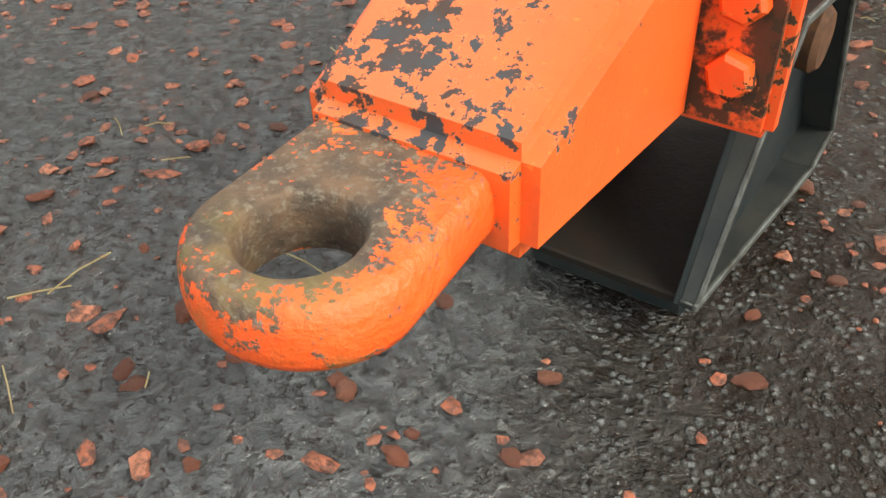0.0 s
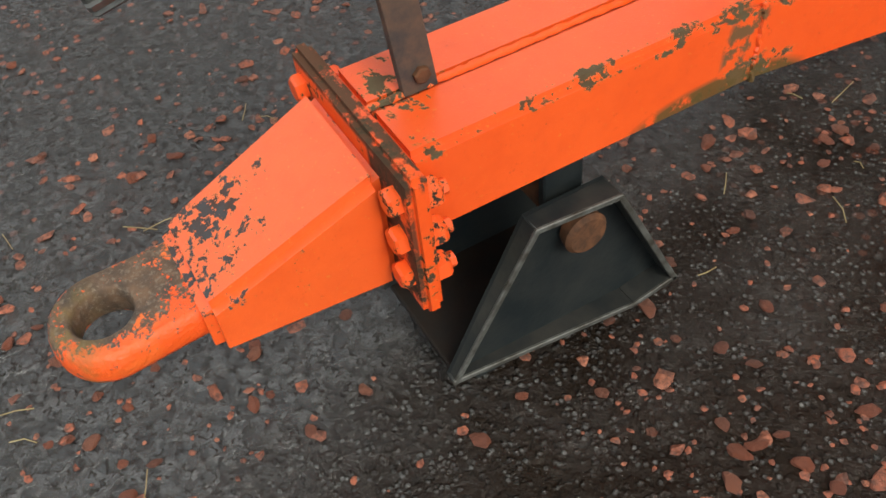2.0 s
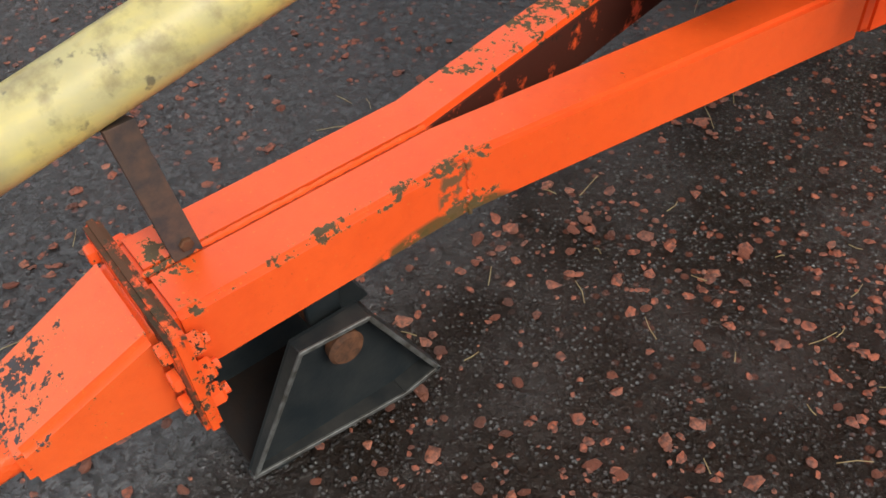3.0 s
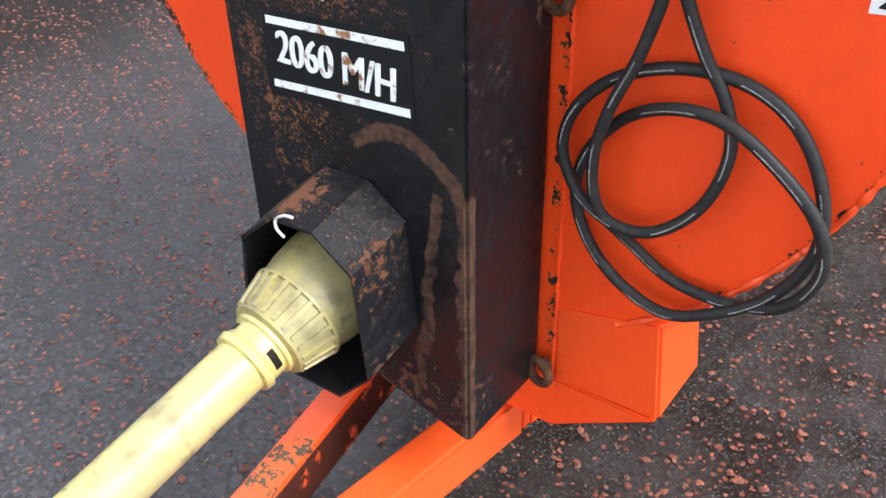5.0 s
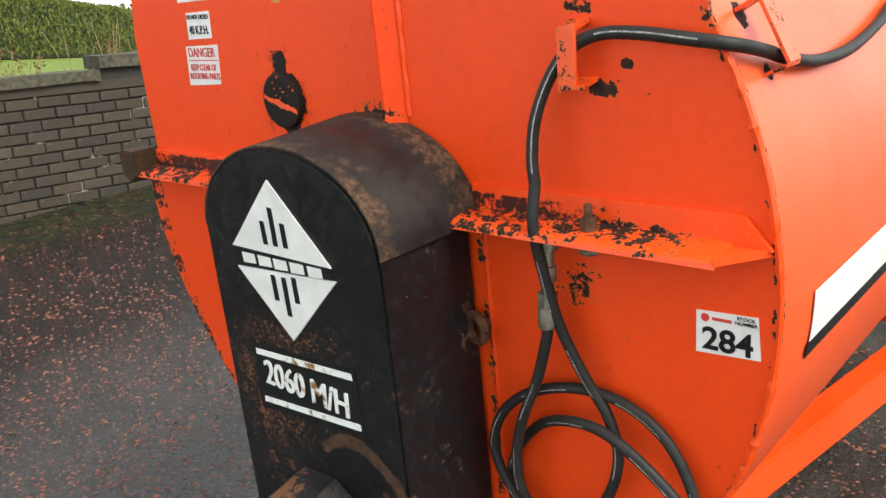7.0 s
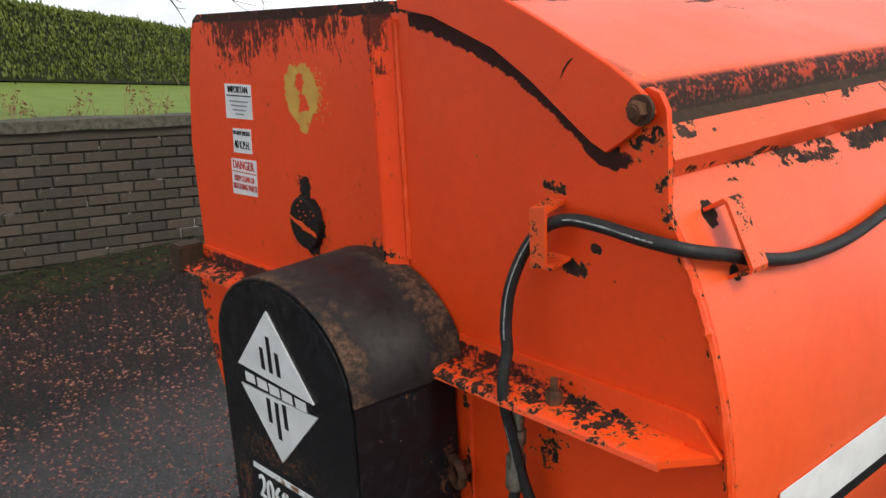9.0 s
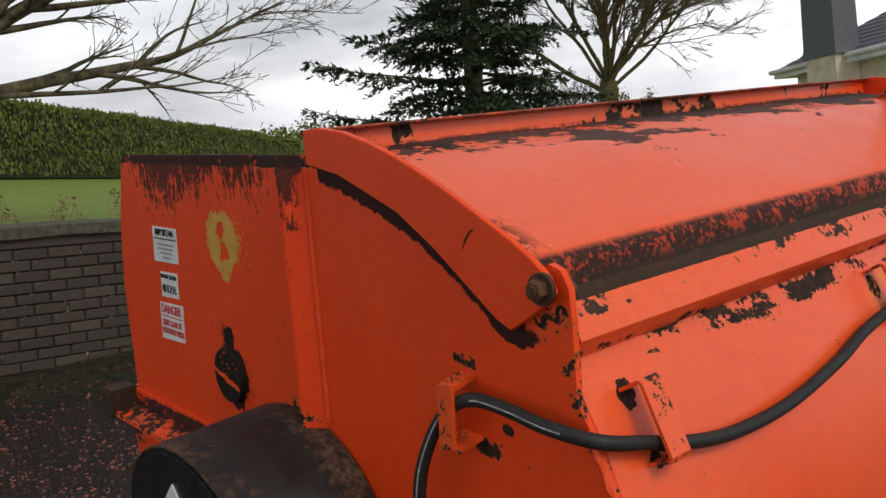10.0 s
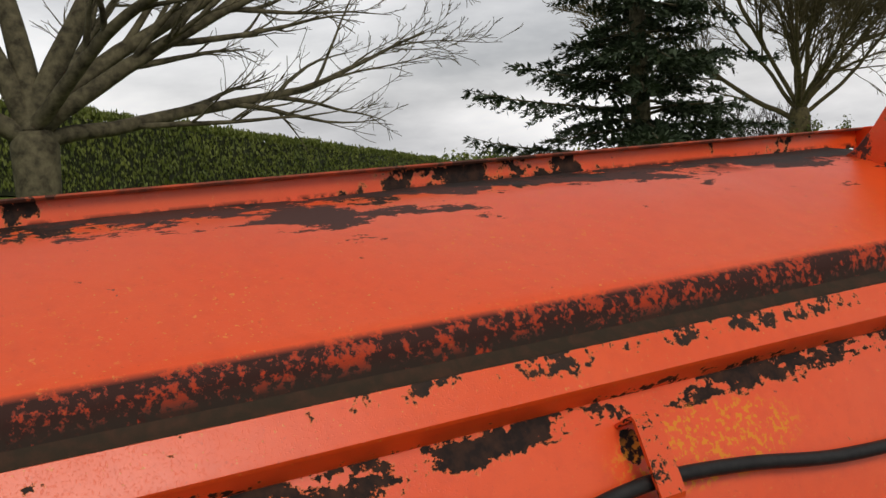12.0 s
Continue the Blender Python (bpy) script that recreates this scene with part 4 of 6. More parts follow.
def chippings():
    """Loose red stone chips, thick on the near side of the machine and thinner on the other."""
    rng = random.Random(4)
    base = bmesh.new()
    bmesh.ops.create_icosphere(base, subdivisions=1, radius=1)
    vs = [v.co.copy() for v in base.verts]
    fs = [[v.index for v in f.verts] for f in base.faces]
    base.free()
    verts, faces = [], []

    def drop(x, y, s):
        s *= 0.88
        a, b, c = s * rng.uniform(0.8, 1.4), s * rng.uniform(0.65, 1.1), s * rng.uniform(0.16, 0.46)
        rot = Euler((rng.uniform(-0.2, 0.2), rng.uniform(-0.2, 0.2), rng.uniform(0, 6.28))).to_matrix()
        k = len(verts)
        for v in vs:
            q = 1 + rng.uniform(-0.42, 0.36)
            p = rot @ Vector((v.x * a * q, v.y * b * q, v.z * c * q))
            verts.append(((x + p.x) * U, (y + p.y) * U, (max(p.z + c * 0.25, -0.002)) * U))
        faces.extend([i + k for i in f] for f in fs)

    def thick(x, y):
        clump = 0.5 + 0.9 * noise.noise((x * 3.1, y * 3.1, 7.0))
        return max(0.05, clump)

    for n_stones, x0, x1, y0, y1, lo, hi in ((3200, -7.0, 6.0, -4.0, 9.0, 0.005, 0.013), (1700, -0.25, 2.0, -0.4, 2.3, 0.0025, 0.007), (2300, 0.0, 3.1, 0.8, 5.2, 0.004, 0.010), (2600, -3.8, 0.0, 0.4, 4.8, 0.004, 0.010), (260, -1.0, 1.8, -0.5, 2.1, 0.008, 0.0165), (1000, -1.2, 1.9, -0.7, 2.5, 0.002, 0.006), (2100, -0.4, 3.6, 0.4, 5.2, 0.006, 0.014), (3000, -4.8, 0.3, -0.3, 5.6, 0.005, 0.013), (2600, -7.0, -2.4, -1.6, 6.6, 0.007, 0.015)):
        made = 0
        while made < n_stones:
            x, y = rng.uniform(x0, x1), rng.uniform(y0, y1)
            edge = min(x - x0, x1 - x, y - y0, y1 - y) / (0.3 * min(x1 - x0, y1 - y0))
            if rng.random() < thick(x, y) * min(1.0, edge + 0.02):
                drop(x, y, rng.uniform(lo, hi))
                made += 1
    me = bpy.data.meshes.new("chippings")
    me.from_pydata(verts, [], faces)
    me.materials.append(CHIP)
    base = bmesh.new()
    bmesh.ops.create_icosphere(base, subdivisions=2, radius=1)
    vs = [v.co.copy() for v in base.verts]
    fs = [[v.index for v in f.verts] for f in base.faces]
    base.free()
    shared = []
    for k in range(40):
        one = bpy.data.meshes.new("chipping")
        pts = []
        cut = [Vector((rng.gauss(0, 1), rng.gauss(0, 1), rng.gauss(0, 0.6))).normalized() for _ in range(5)]
        a, b, c = rng.uniform(0.8, 1.4), rng.uniform(0.65, 1.1), rng.uniform(0.22, 0.5)
        for v in vs:
            q = (1 + 0.30 * noise.noise(v * 1.6 + Vector((k * 3.1, 0, 0))) + rng.uniform(-0.09, 0.09)) * min(1.0, min(0.62 / max(v.dot(h), 0.05) for h in cut) + 0.1)
            pts.append((v.x * a * q, v.y * b * q, v.z * c * q * 1.2 + c * 0.35))
        one.from_pydata(pts, [], fs)
        one.materials.append(CHIP)
        shared.append(one)
    made = 0
    while made < 300:
        x, y = (rng.uniform(-1.0, 1.8), rng.uniform(-0.5, 2.1)) if made % 2 else (rng.uniform(-0.35, 0.75), rng.uniform(0.0, 1.3))
        if rng.random() > thick(x, y):
            continue
        ob = new("chipping", shared[made % 40])
        ob.parent = ground_sheet
        ob.matrix_parent_inverse = world_of(ground_sheet).inverted()
        ob.location = Vector((x, y, 0.0)) * U
        ob.rotation_euler = (rng.uniform(-0.15, 0.15), rng.uniform(-0.15, 0.15), rng.uniform(0, 6.28))
        s = rng.uniform(0.0072, 0.0140) * U
        ob.scale = (s, s, s)
        made += 1
    tagged(new("loose_chippings", me), "loose red stone chippings scattered over the wet asphalt", "gravel", kind="stuff")


def garden_wall():
    """Built upright along y, then turned as a whole to fit the camera's view."""
    oy = 2.45
    wall = thing("garden_wall", (-6.66, oy, 0), "weathered brown brick garden wall with a concrete coping", "wall", kind="structure")
    x0 = -6.66
    part("wall_core", box(x0 - 0.20, x0 - 0.020, -6, 14, -0.75, 1.19), MORTAR, wall)
    rng = random.Random(9)

    def slab(xa, xb, ya, yb, za, zb):
        bm = box(xa, xb, ya, yb, za, zb)
        bmesh.ops.subdivide_edges(bm, edges=[e for e in bm.edges if abs(e.verts[0].co.y - e.verts[1].co.y) > 0.2], cuts=60)
        for v in bm.verts:
            v.co.z += 0.012 * noise.noise((v.co.x * 9, v.co.y * 2.7, v.co.z * 6)) + (0.006 * noise.noise((v.co.x * 9, v.co.y * 9, 2)) if v.co.z > za + 0.03 else 0)
            v.co.x += 0.012 * noise.noise((v.co.z * 7, v.co.y * 3.1, 5))
        return bm

    part("coping", slab(x0 - 0.26, x0 + 0.045, -6, 4.46, 1.19, 1.285), COPING, wall, "lichen-grey concrete coping")
    part("coping", slab(x0 - 0.28, x0 + 0.055, 4.46, 14, 1.292, 1.405), COPING, wall, "lichen-grey concrete coping")
    part("raised_course", box(x0 - 0.20, x0 + 0.004, 4.46, 14, 1.19, 1.292), MORTAR, wall)
    bl, bh, gap = 0.275, 0.0968, 0.015
    part("flat_course", box(x0 - 0.19, x0 + 0.004, -6, 14, 1.19 - bh + gap * 0.5, 1.1895, 0.003, 1), BRICK, wall)
    shared = []
    for k in range(6):
        me = finish(box(x0 - 0.03, x0 + 0.003 * (k % 3), 0, bl - gap, 0, bh - gap, 0.004 + 0.002 * (k // 3), 1))
        me.materials.append(BRICK)
        shared.append(me)
    far_v, far_f = [], []
    for row in range(15):
        z = 1.19 - bh * (row + 2) + gap * 0.5
        y = -6 + (row % 2) * bl / 2
        while y < 13.7:
            if 2.0 <= y <= 6.0 and z > -0.25:
                ob = new("brick", shared[rng.randrange(6)])
                ob.parent = wall
                ob.matrix_parent_inverse = world_of(wall).inverted()
                ob.location = Vector((rng.uniform(-0.004, 0.004), y, z + rng.uniform(-0.0015, 0.0015))) * U
            else:
                k = len(far_v)
                x1 = x0 + rng.uniform(-0.004, 0.006)
                far_v += [(x * U, yy * U, zz * U) for x in (x0 - 0.03, x1) for yy in (y, y + bl - gap) for zz in (z, z + bh - gap)]
                far_f += [[i + k for i in f] for f in ((0, 1, 3, 2), (4, 6, 7, 5), (0, 4, 5, 1), (2, 3, 7, 6), (0, 2, 6, 4), (1, 5, 7, 3))]
            y += bl
    me = bpy.data.meshes.new("far_bricks")
    me.from_pydata(far_v, [], far_f)
    me.materials.append(BRICK)
    ob = new("brickwork", me)
    ob.parent = wall
    ob.matrix_parent_inverse = world_of(wall).inverted()
    tagged(ob, kind="stuff")
    wall.rotation_euler = (math.atan(-0.072), 0, math.atan(-0.08))


def leaf_cloud(rng, centres, count, spread, size, flat=0.6):
    """Many small two-faced leaf clumps round given centres."""
    verts, faces = [], []
    for _ in range(count):
        c = centres[rng.randrange(len(centres))]
        p = Vector(c) + Vector((rng.gauss(0, spread[0]), rng.gauss(0, spread[1]), rng.gauss(0, spread[2])))
        rot = Euler((rng.uniform(-1.2, 1.2), rng.uniform(-1.2, 1.2), rng.uniform(0, 6.28))).to_matrix()
        s = size * rng.uniform(0.6, 1.4)
        k = len(verts)
        for q in ((-1, 0, 0), (0, -flat, 0.15), (1, 0, 0), (0, flat, 0.1)):
            verts.append((p + rot @ (Vector(q) * s)) * U)
        faces.append((k, k + 1, k + 2, k + 3))
    return verts, faces


def raw(name, verts, faces, material, parent, label=""):
    me = bpy.data.meshes.new(name)
    me.from_pydata(verts, [], faces)
    me.materials.append(material)
    ob = new(name, me)
    if parent:
        ob.parent = parent
        ob.matrix_parent_inverse = world_of(parent).inverted()
    return tagged(ob, label)


def hedge():
    rng = random.Random(21)
    b = Vector((-52.0, 34.0, 0))
    a = Vector((-28.6, 6.04, 0)) + (Vector((-28.6, 6.04, 0)) - Vector((-45.7, 26.4, 0))) * 0.7
    h = thing("hedge", (a.x, a.y, lawn_z(a.x, a.y)), "tall clipped dark green conifer hedge along the lawn", "hedge")
    d = (b - a).normalized()
    side = Vector((-d.y, d.x, 0))
    length = (b - a).length
    verts, faces = [], []
    steps = 60
    body = bmesh.new()
    rings = []
    for i in range(steps + 1):
        p = a + d * length * i / steps
        z0 = lawn_z(p.x, p.y)
        top = z0 + 2.36 + 0.15 * noise.noise((i * 0.35, 0, 0))
        w = 0.55
        rings.append([body.verts.new(p + side * w + Vector((0, 0, z0))), body.verts.new(p + side * w * 0.9 + Vector((0, 0, top))), body.verts.new(p - side * w * 0.9 + Vector((0, 0, top))), body.verts.new(p - side * w + Vector((0, 0, z0)))])
    for r, q in zip(rings, rings[1:]):
        for k in range(4):
            body.faces.new((r[k], r[(k + 1) % 4], q[(k + 1) % 4], q[k]))
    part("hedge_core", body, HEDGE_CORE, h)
    for _ in range(105000):
        s = rng.random() ** 1.25
        p = a + d * length * s
        z0 = lawn_z(p.x, p.y)
        face = rng.random()
        hgt = 2.52 + 0.20 * noise.noise((s * 40, 3, 0)) + 0.20 * noise.noise((s * 130, 5, 0))
        if face < 0.62:
            q = p + side * (rng.choice((1, 1, -1)) * (0.6 + 0.12 * noise.noise((s * 90, rng.random() * 4, 1))) + rng.gauss(0, 0.05)) + Vector((0, 0, z0 + 0.12 + (hgt - 0.12) * rng.random()))
        else:
            q = p + side * rng.uniform(-0.6, 0.6) + Vector((0, 0, z0 + hgt + abs(rng.gauss(0, 0.07))))
        rot = Euler((rng.uniform(-0.5, 0.5), rng.uniform(-1.9, -1.1), rng.uniform(0, 6.28))).to_matrix()
        sz = rng.uniform(0.04, 0.10)
        k = len(verts)
        for c in ((-1, 0, 0), (0, -0.45, 0.12), (1, 0, 0), (0, 0.45, 0.08)):
            verts.append((q + rot @ (Vector(c) * sz)) * U)
        faces.append((k, k + 1, k + 2, k + 3))
    tagged(raw("foliage", verts, faces, HEDGE, h), kind="stuff")


def sweep(rng, bm, start, direction, length, radius, bend, depth, kids, seg, least=0.0042):
    """A tapering limb that bends as it grows, with side shoots down to fine twigs."""
    p, d = Vector(start), Vector(direction).normalized()
    steps = max(4, int(5 + length * 1.6))
    pts, rad = [p.copy()], [radius]
    for i in range(steps):
        f = (i + 1) / steps
        d = (d + Vector((rng.gauss(0, 0.075), rng.gauss(0, 0.075), rng.gauss(0, 0.065))) + Vector(bend) * (1 / steps)).normalized()
        p = p + d * length / steps
        pts.append(p.copy())
        rad.append(max(radius * (1 - 0.86 * f), least))
    tube(pts, rad, seg, bm)
    if depth <= 0:
        return
    for k in range(kids):
        f = rng.uniform(0.12, 1.0) ** 0.75
        i = min(int(f * steps), steps - 1)
        q = pts[i].lerp(pts[i + 1], rng.random())
        along = (pts[i + 1] - pts[i]).normalized()
        s = Vector((rng.gauss(0, 1), rng.gauss(0, 1), rng.gauss(0.1, 0.8)))
        s = (s - along * s.dot(along)).normalized()
        sweep(rng, bm, q, along + s * rng.uniform(0.3, 0.8), length * rng.uniform(0.22, 0.48) * (1.25 - 0.6 * f), max(rad[i] * rng.uniform(0.42, 0.62), least * 1.15), (0, 0, rng.uniform(-0.2, 0.45)), depth - 1, max(3, int(kids * 0.6)), max(4, seg - 2), least)


def bare_tree(name, at, label, limbs, trunk, seed, depth=3, kids=12, bark=None, least=0.0042):
    rng = random.Random(seed)
    t = thing(name, at, label, "tree", "bare trees")
    x, y, z = at
    h, r = trunk
    bm = bmesh.new()
    tube([(x, y, z - 0.2), (x, y, z + 0.1), (x + 0.02, y, z + h * 0.5), (x, y + 0.02, z + h * 0.9), (x, y + 0.02, z + h)], [r * 1.35, r * 1.1, r * 0.95, r * 1.05, r * 0.8], 16, bm)
    part("trunk", bm, bark or BARK, t, angle=60)
    for d, ln, rr, z_at, bend in limbs:
        bm = bmesh.new()
        sweep(rng, bm, (x, y, z + h * z_at), d, ln, rr, bend, depth, kids, 9, least)
        part("limb", bm, bark or BARK, t, angle=80)
    return t


def conifer(at, height, seed, first=0.10, wide=0.36):
    """Layered boughs of uneven reach; each carries flat fans of side shoots clad in short needles."""
    rng = random.Random(seed)
    x, y, z = at
    t = thing("conifer", at, "dark green spreading conifer with drooping layered boughs", "tree")
    part("trunk", tube([(x, y, z - 0.3), (x, y, z + height * 0.5), (x, y, z + height)], [0.30, 0.2, 0.03], 10), BARK, t, angle=60)
    wood = bmesh.new()
    verts, faces = [], []

    def tuft(p, ax, size):
        for _ in range(3):
            v = (ax + Vector((rng.gauss(0, 0.55), rng.gauss(0, 0.55), rng.gauss(0.05, 0.45)))).normalized()
            w = v.cross(Vector((rng.gauss(0, 0.4), rng.gauss(0, 0.4), 1))).normalized() * size * rng.uniform(0.20, 0.34)
            le = size * rng.uniform(0.8, 1.5)
            k = len(verts)
            for c in (p, p + v * le * 0.5 + w, p + v * le, p + v * le * 0.5 - w):
                verts.append(c * U)
            faces.append((k, k + 1, k + 2, k + 3))

    for lv in range(125):
        f = (lv / 125) ** 0.9
        zz = z + height * (first + (1 - first) * f)
        reach = height * wide * (1 - f) ** 0.7 * (0.32 + 1.0 * rng.random()) + 0.25
        a = lv * 2.4 + rng.uniform(-0.5, 0.5)
        d = Vector((math.cos(a), math.sin(a), 0))
        lift, droop = rng.uniform(-0.05, 0.30), rng.uniform(0.10, 0.36)
        pts = [Vector((x, y, zz)) + d * reach * s + Vector((0, 0, reach * (lift * s - droop * s * s + 0.10 * s ** 4))) for s in (i / 8 for i in range(9))]
        tube(pts, [0.055 * (1 - 0.85 * i / 8) * (1 - f * 0.5) for i in range(9)], 5, wood)
        side = Vector((-d.y, d.x, 0))
        for k in range(int(10 + reach * 7)):
            s = rng.uniform(0.18, 1.0)
            i = min(int(s * 8), 7)
            p = pts[i].lerp(pts[i + 1], s * 8 - i)
            ln = (0.22 + 0.34 * reach * (1.05 - s)) * rng.uniform(0.5, 1.1)
            v = (d * rng.uniform(0.5, 1.0) + side * rng.choice((-1, 1)) * rng.uniform(0.35, 1.0) + Vector((0, 0, rng.uniform(-0.35, 0.12)))).normalized()
            steps = max(3, int(ln / 0.075))
            for j in range(steps):
                g = (j + 1) / steps
                tuft(p + v * ln * g + Vector((0, 0, -0.22 * ln * g * g)), v, 0.175 * (1.1 - 0.4 * g))
    tagged(part("bough", wood, BARK, t, angle=80), kind="stuff")
    tagged(raw("crown", verts, faces, NEEDLE, t), kind="stuff")


def shrub(at, size, label, seed, count=2600, leaf=0.09):
    rng = random.Random(seed)
    s = thing("shrub", at, label, "shrub", "distant shrubs")
    x, y, z = at
    bm = bmesh.new()
    centres = []
    for k in range(9):
        tip = Vector((x + rng.gauss(0, size[0] * 0.45), y + rng.gauss(0, size[1] * 0.45), z + size[2] * rng.uniform(0.55, 1.0)))
        base = Vector((x + rng.gauss(0, 0.15), y + rng.gauss(0, 0.15), z - 0.1))
        tube([base, base.lerp(tip, 0.5) + Vector((0, 0, 0.1)), tip], [0.04, 0.025, 0.008], 5, bm)
        centres += [base.lerp(tip, g) for g in (0.3, 0.5, 0.7, 0.85, 1.0)]
    part("stem", bm, BARK, s, angle=80)
    v, f = leaf_cloud(rng, centres, count, (size[0] * 0.16, size[1] * 0.16, size[2] * 0.10), leaf)
    tagged(raw("foliage", v, f, HEDGE, s), kind="stuff")


def dead_stems():
    """Withered flower stems that stand in the border behind the coping."""
    for n_at, (y0, y1, count, tall) in enumerate(((2.3, 3.1, 16, 0.34), (4.7, 5.7, 24, 0.40), (3.1, 4.4, 26, 0.22))):
        rng = random.Random(31 + n_at)
        base_z = lawn_z(-7.6, (y0 + y1) / 2)
        p = thing("withered_plant", (-7.6, (y0 + y1) / 2, base_z), "withered brown flower stems standing behind the wall", "plant", "withered plants")
        for k in range(count):
            x, y = -7.25 + rng.uniform(-0.2, 0.2), rng.uniform(y0, y1)
            z = lawn_z(x, y)
            hgt = (1.2 - z) + tall * rng.uniform(0.2, 1.0)
            lean = Vector((rng.uniform(-0.12, 0.12), rng.uniform(-0.16, 0.16), 0))
            pts = [Vector((x, y, z - 0.03)) + lean * g * g + Vector((0, 0, hgt * g)) for g in (0, 0.35, 0.7, 1.0)]
            st = part("stem", tube(pts, [0.006, 0.005, 0.004, 0.0025], 5), STRAW, p, angle=80)
            if rng.random() < 0.45:
                v, f = leaf_cloud(rng, [pts[-1], pts[-1], pts[2], pts[2].lerp(pts[3], 0.5)], 26, (0.020, 0.026, 0.026), 0.014)
                tagged(raw("seed_head", v, f, DEADHEAD, st), kind="stuff")


def straw():
    rng = random.Random(77)
    bm = bmesh.new()
    for _ in range(170):
        x, y = rng.uniform(-0.6, 1.5), rng.uniform(-0.1, 2.0)
        a, ln = rng.uniform(0, 6.28), rng.uniform(0.008, 0.035)
        d = Vector((math.cos(a), math.sin(a), 0)) * ln
        c = Vector((x, y, 0.004))
        tube([c - d, c + Vector((rng.uniform(-0.004, 0.004), rng.uniform(-0.004, 0.004), 0.002)), c + d], 0.0008, 4, bm)
    tagged(part("straw_litter", bm, STRAW), "thin pale straw bits lying on the asphalt", "litter", kind="stuff")


def bungalow():
    """Drawn with its eaves along x from the corner at the origin, then turned into place."""
    h = thing("bungalow", (0, 0, 0), "cream rendered bungalow with a slate roof and dark chimney", "house")
    part("wall", box(0.45, 12, 0.5, 8, -4.0, -0.12), RENDER, h)
    bm = bmesh.new()
    low = [bm.verts.new(v) for v in ((0, 0, 0), (12.5, 0, 0), (12.5, 9, 0), (0, 9, 0))]
    ra, rb = bm.verts.new((4.5, 4.5, 2.5)), bm.verts.new((8.0, 4.5, 2.5))
    for f in ((low[0], low[1], rb, ra), (low[1], low[2], rb), (low[2], low[3], ra, rb), (low[3], low[0], ra), (low[3], low[2], low[1], low[0])):
        bm.faces.new(f)
    part("roof", bm, SLATE, h, "grey slate hipped roof")
    # slate courses, each a little proud of the next
    for k in range(16):
        f0, f1 = k / 16, (k + 1) / 16 + 0.004
        rows = [[(4.5 * f, 4.5 * f, 2.5 * f + lift), (12.5 - 4.5 * f, 4.5 * f, 2.5 * f + lift)] for f, lift in ((f0, 0.045), (f1, 0.02))]
        q = bmesh.new()
        a, b, c, d = [q.verts.new(v) for v in (*rows[0], *rows[1][::-1])]
        lo = [q.verts.new(Vector(v.co) - Vector((0, 0, 0.03))) for v in (a, b)]
        q.faces.new((a, b, c, d))
        q.faces.new((lo[0], lo[1], b, a))
        part("slate_course", q, SLATE, h)
    part("gutter", tube([(-0.12, -0.10, -0.02), (12.5, -0.10, -0.02)], 0.075, 8), GUTTER, h, "white gutter")
    part("gutter", tube([(-0.10, -0.12, -0.02), (-0.10, 9, -0.02)], 0.075, 8), GUTTER, h, "white gutter")
    part("fascia", box(-0.03, 12.5, -0.03, 0.03, -0.24, -0.06), GUTTER, h, "white fascia board")
    part("fascia", box(-0.03, 0.03, 0.03, 9, -0.24, -0.06), GUTTER, h, "white fascia board")
    part("soffit", box(0.03, 12.4, 0.03, 0.52, -0.22, -0.19), GUTTER, h)
    part("chimney_base", box(1.98, 3.22, -0.42, 0.46, -4.0, 0.14), RENDER, h, "cream rendered chimney breast")
    part("chimney", loft([[(1.86, -0.50, 0.06), (3.34, -0.50, 0.06), (3.34, 0.5, 0.06), (1.86, 0.5, 0.06)], [(1.93, -0.45, 0.35), (3.27, -0.45, 0.35), (3.27, 0.45, 0.35), (1.93, 0.45, 0.35)],
                          [(2.0, -0.4, 4.6), (3.2, -0.4, 4.6), (3.2, 0.4, 4.6), (2.0, 0.4, 4.6)]]), SLATE, h, "dark slate-hung chimney stack", 20)
    h.location = Vector((-14.00, 28.93, 2.06)) * U
    h.rotation_euler = (0, math.asin(-0.1137), math.atan2(-1.81, 4.315))


ground_sheet = build_ground()
chippings()
garden_wall()
hedge()
left_tree = bare_tree("bare_tree", (-8.7, 2.42, 0.9), "leafless garden tree with mossy bark and long low limbs",
                      [((0.0, 1.0, 0.10), 5.6, 0.095, 0.92, (0, 0, 0.35)), ((0.15, 0.8, 0.62), 5.2, 0.105, 0.97, (0, 0.4, -0.35)), ((-0.1, 0.75, 0.75), 5.6, 0.11, 1.0, (0, 0.6, -0.45)),
                       ((0.1, 0.35, 1.0), 4.6, 0.14, 1.0, (0, 0.5, 0.0)), ((-0.2, 0.05, 1.0), 4.4, 0.15, 1.0, (0, 0.1, 0.2)), ((0.1, -0.35, 1.0), 4.4, 0.13, 1.0, (0, -0.2, 0)),
                       ((0.0, -0.9, 0.6), 4.0, 0.12, 0.95, (0, 0, 0.1)), ((0.6, 0.55, 0.75), 4.0, 0.09, 1.0, (0.2, 0.4, -0.2)), ((-0.6, 0.5, 0.6), 4.2, 0.09, 1.0, (0, 0.3, 0.0))],
                      (1.5, 0.23), 5, depth=3, kids=13)
conifer((-15.8, 16.9, -0.6), 10.5, 3)
fan = random.Random(17)
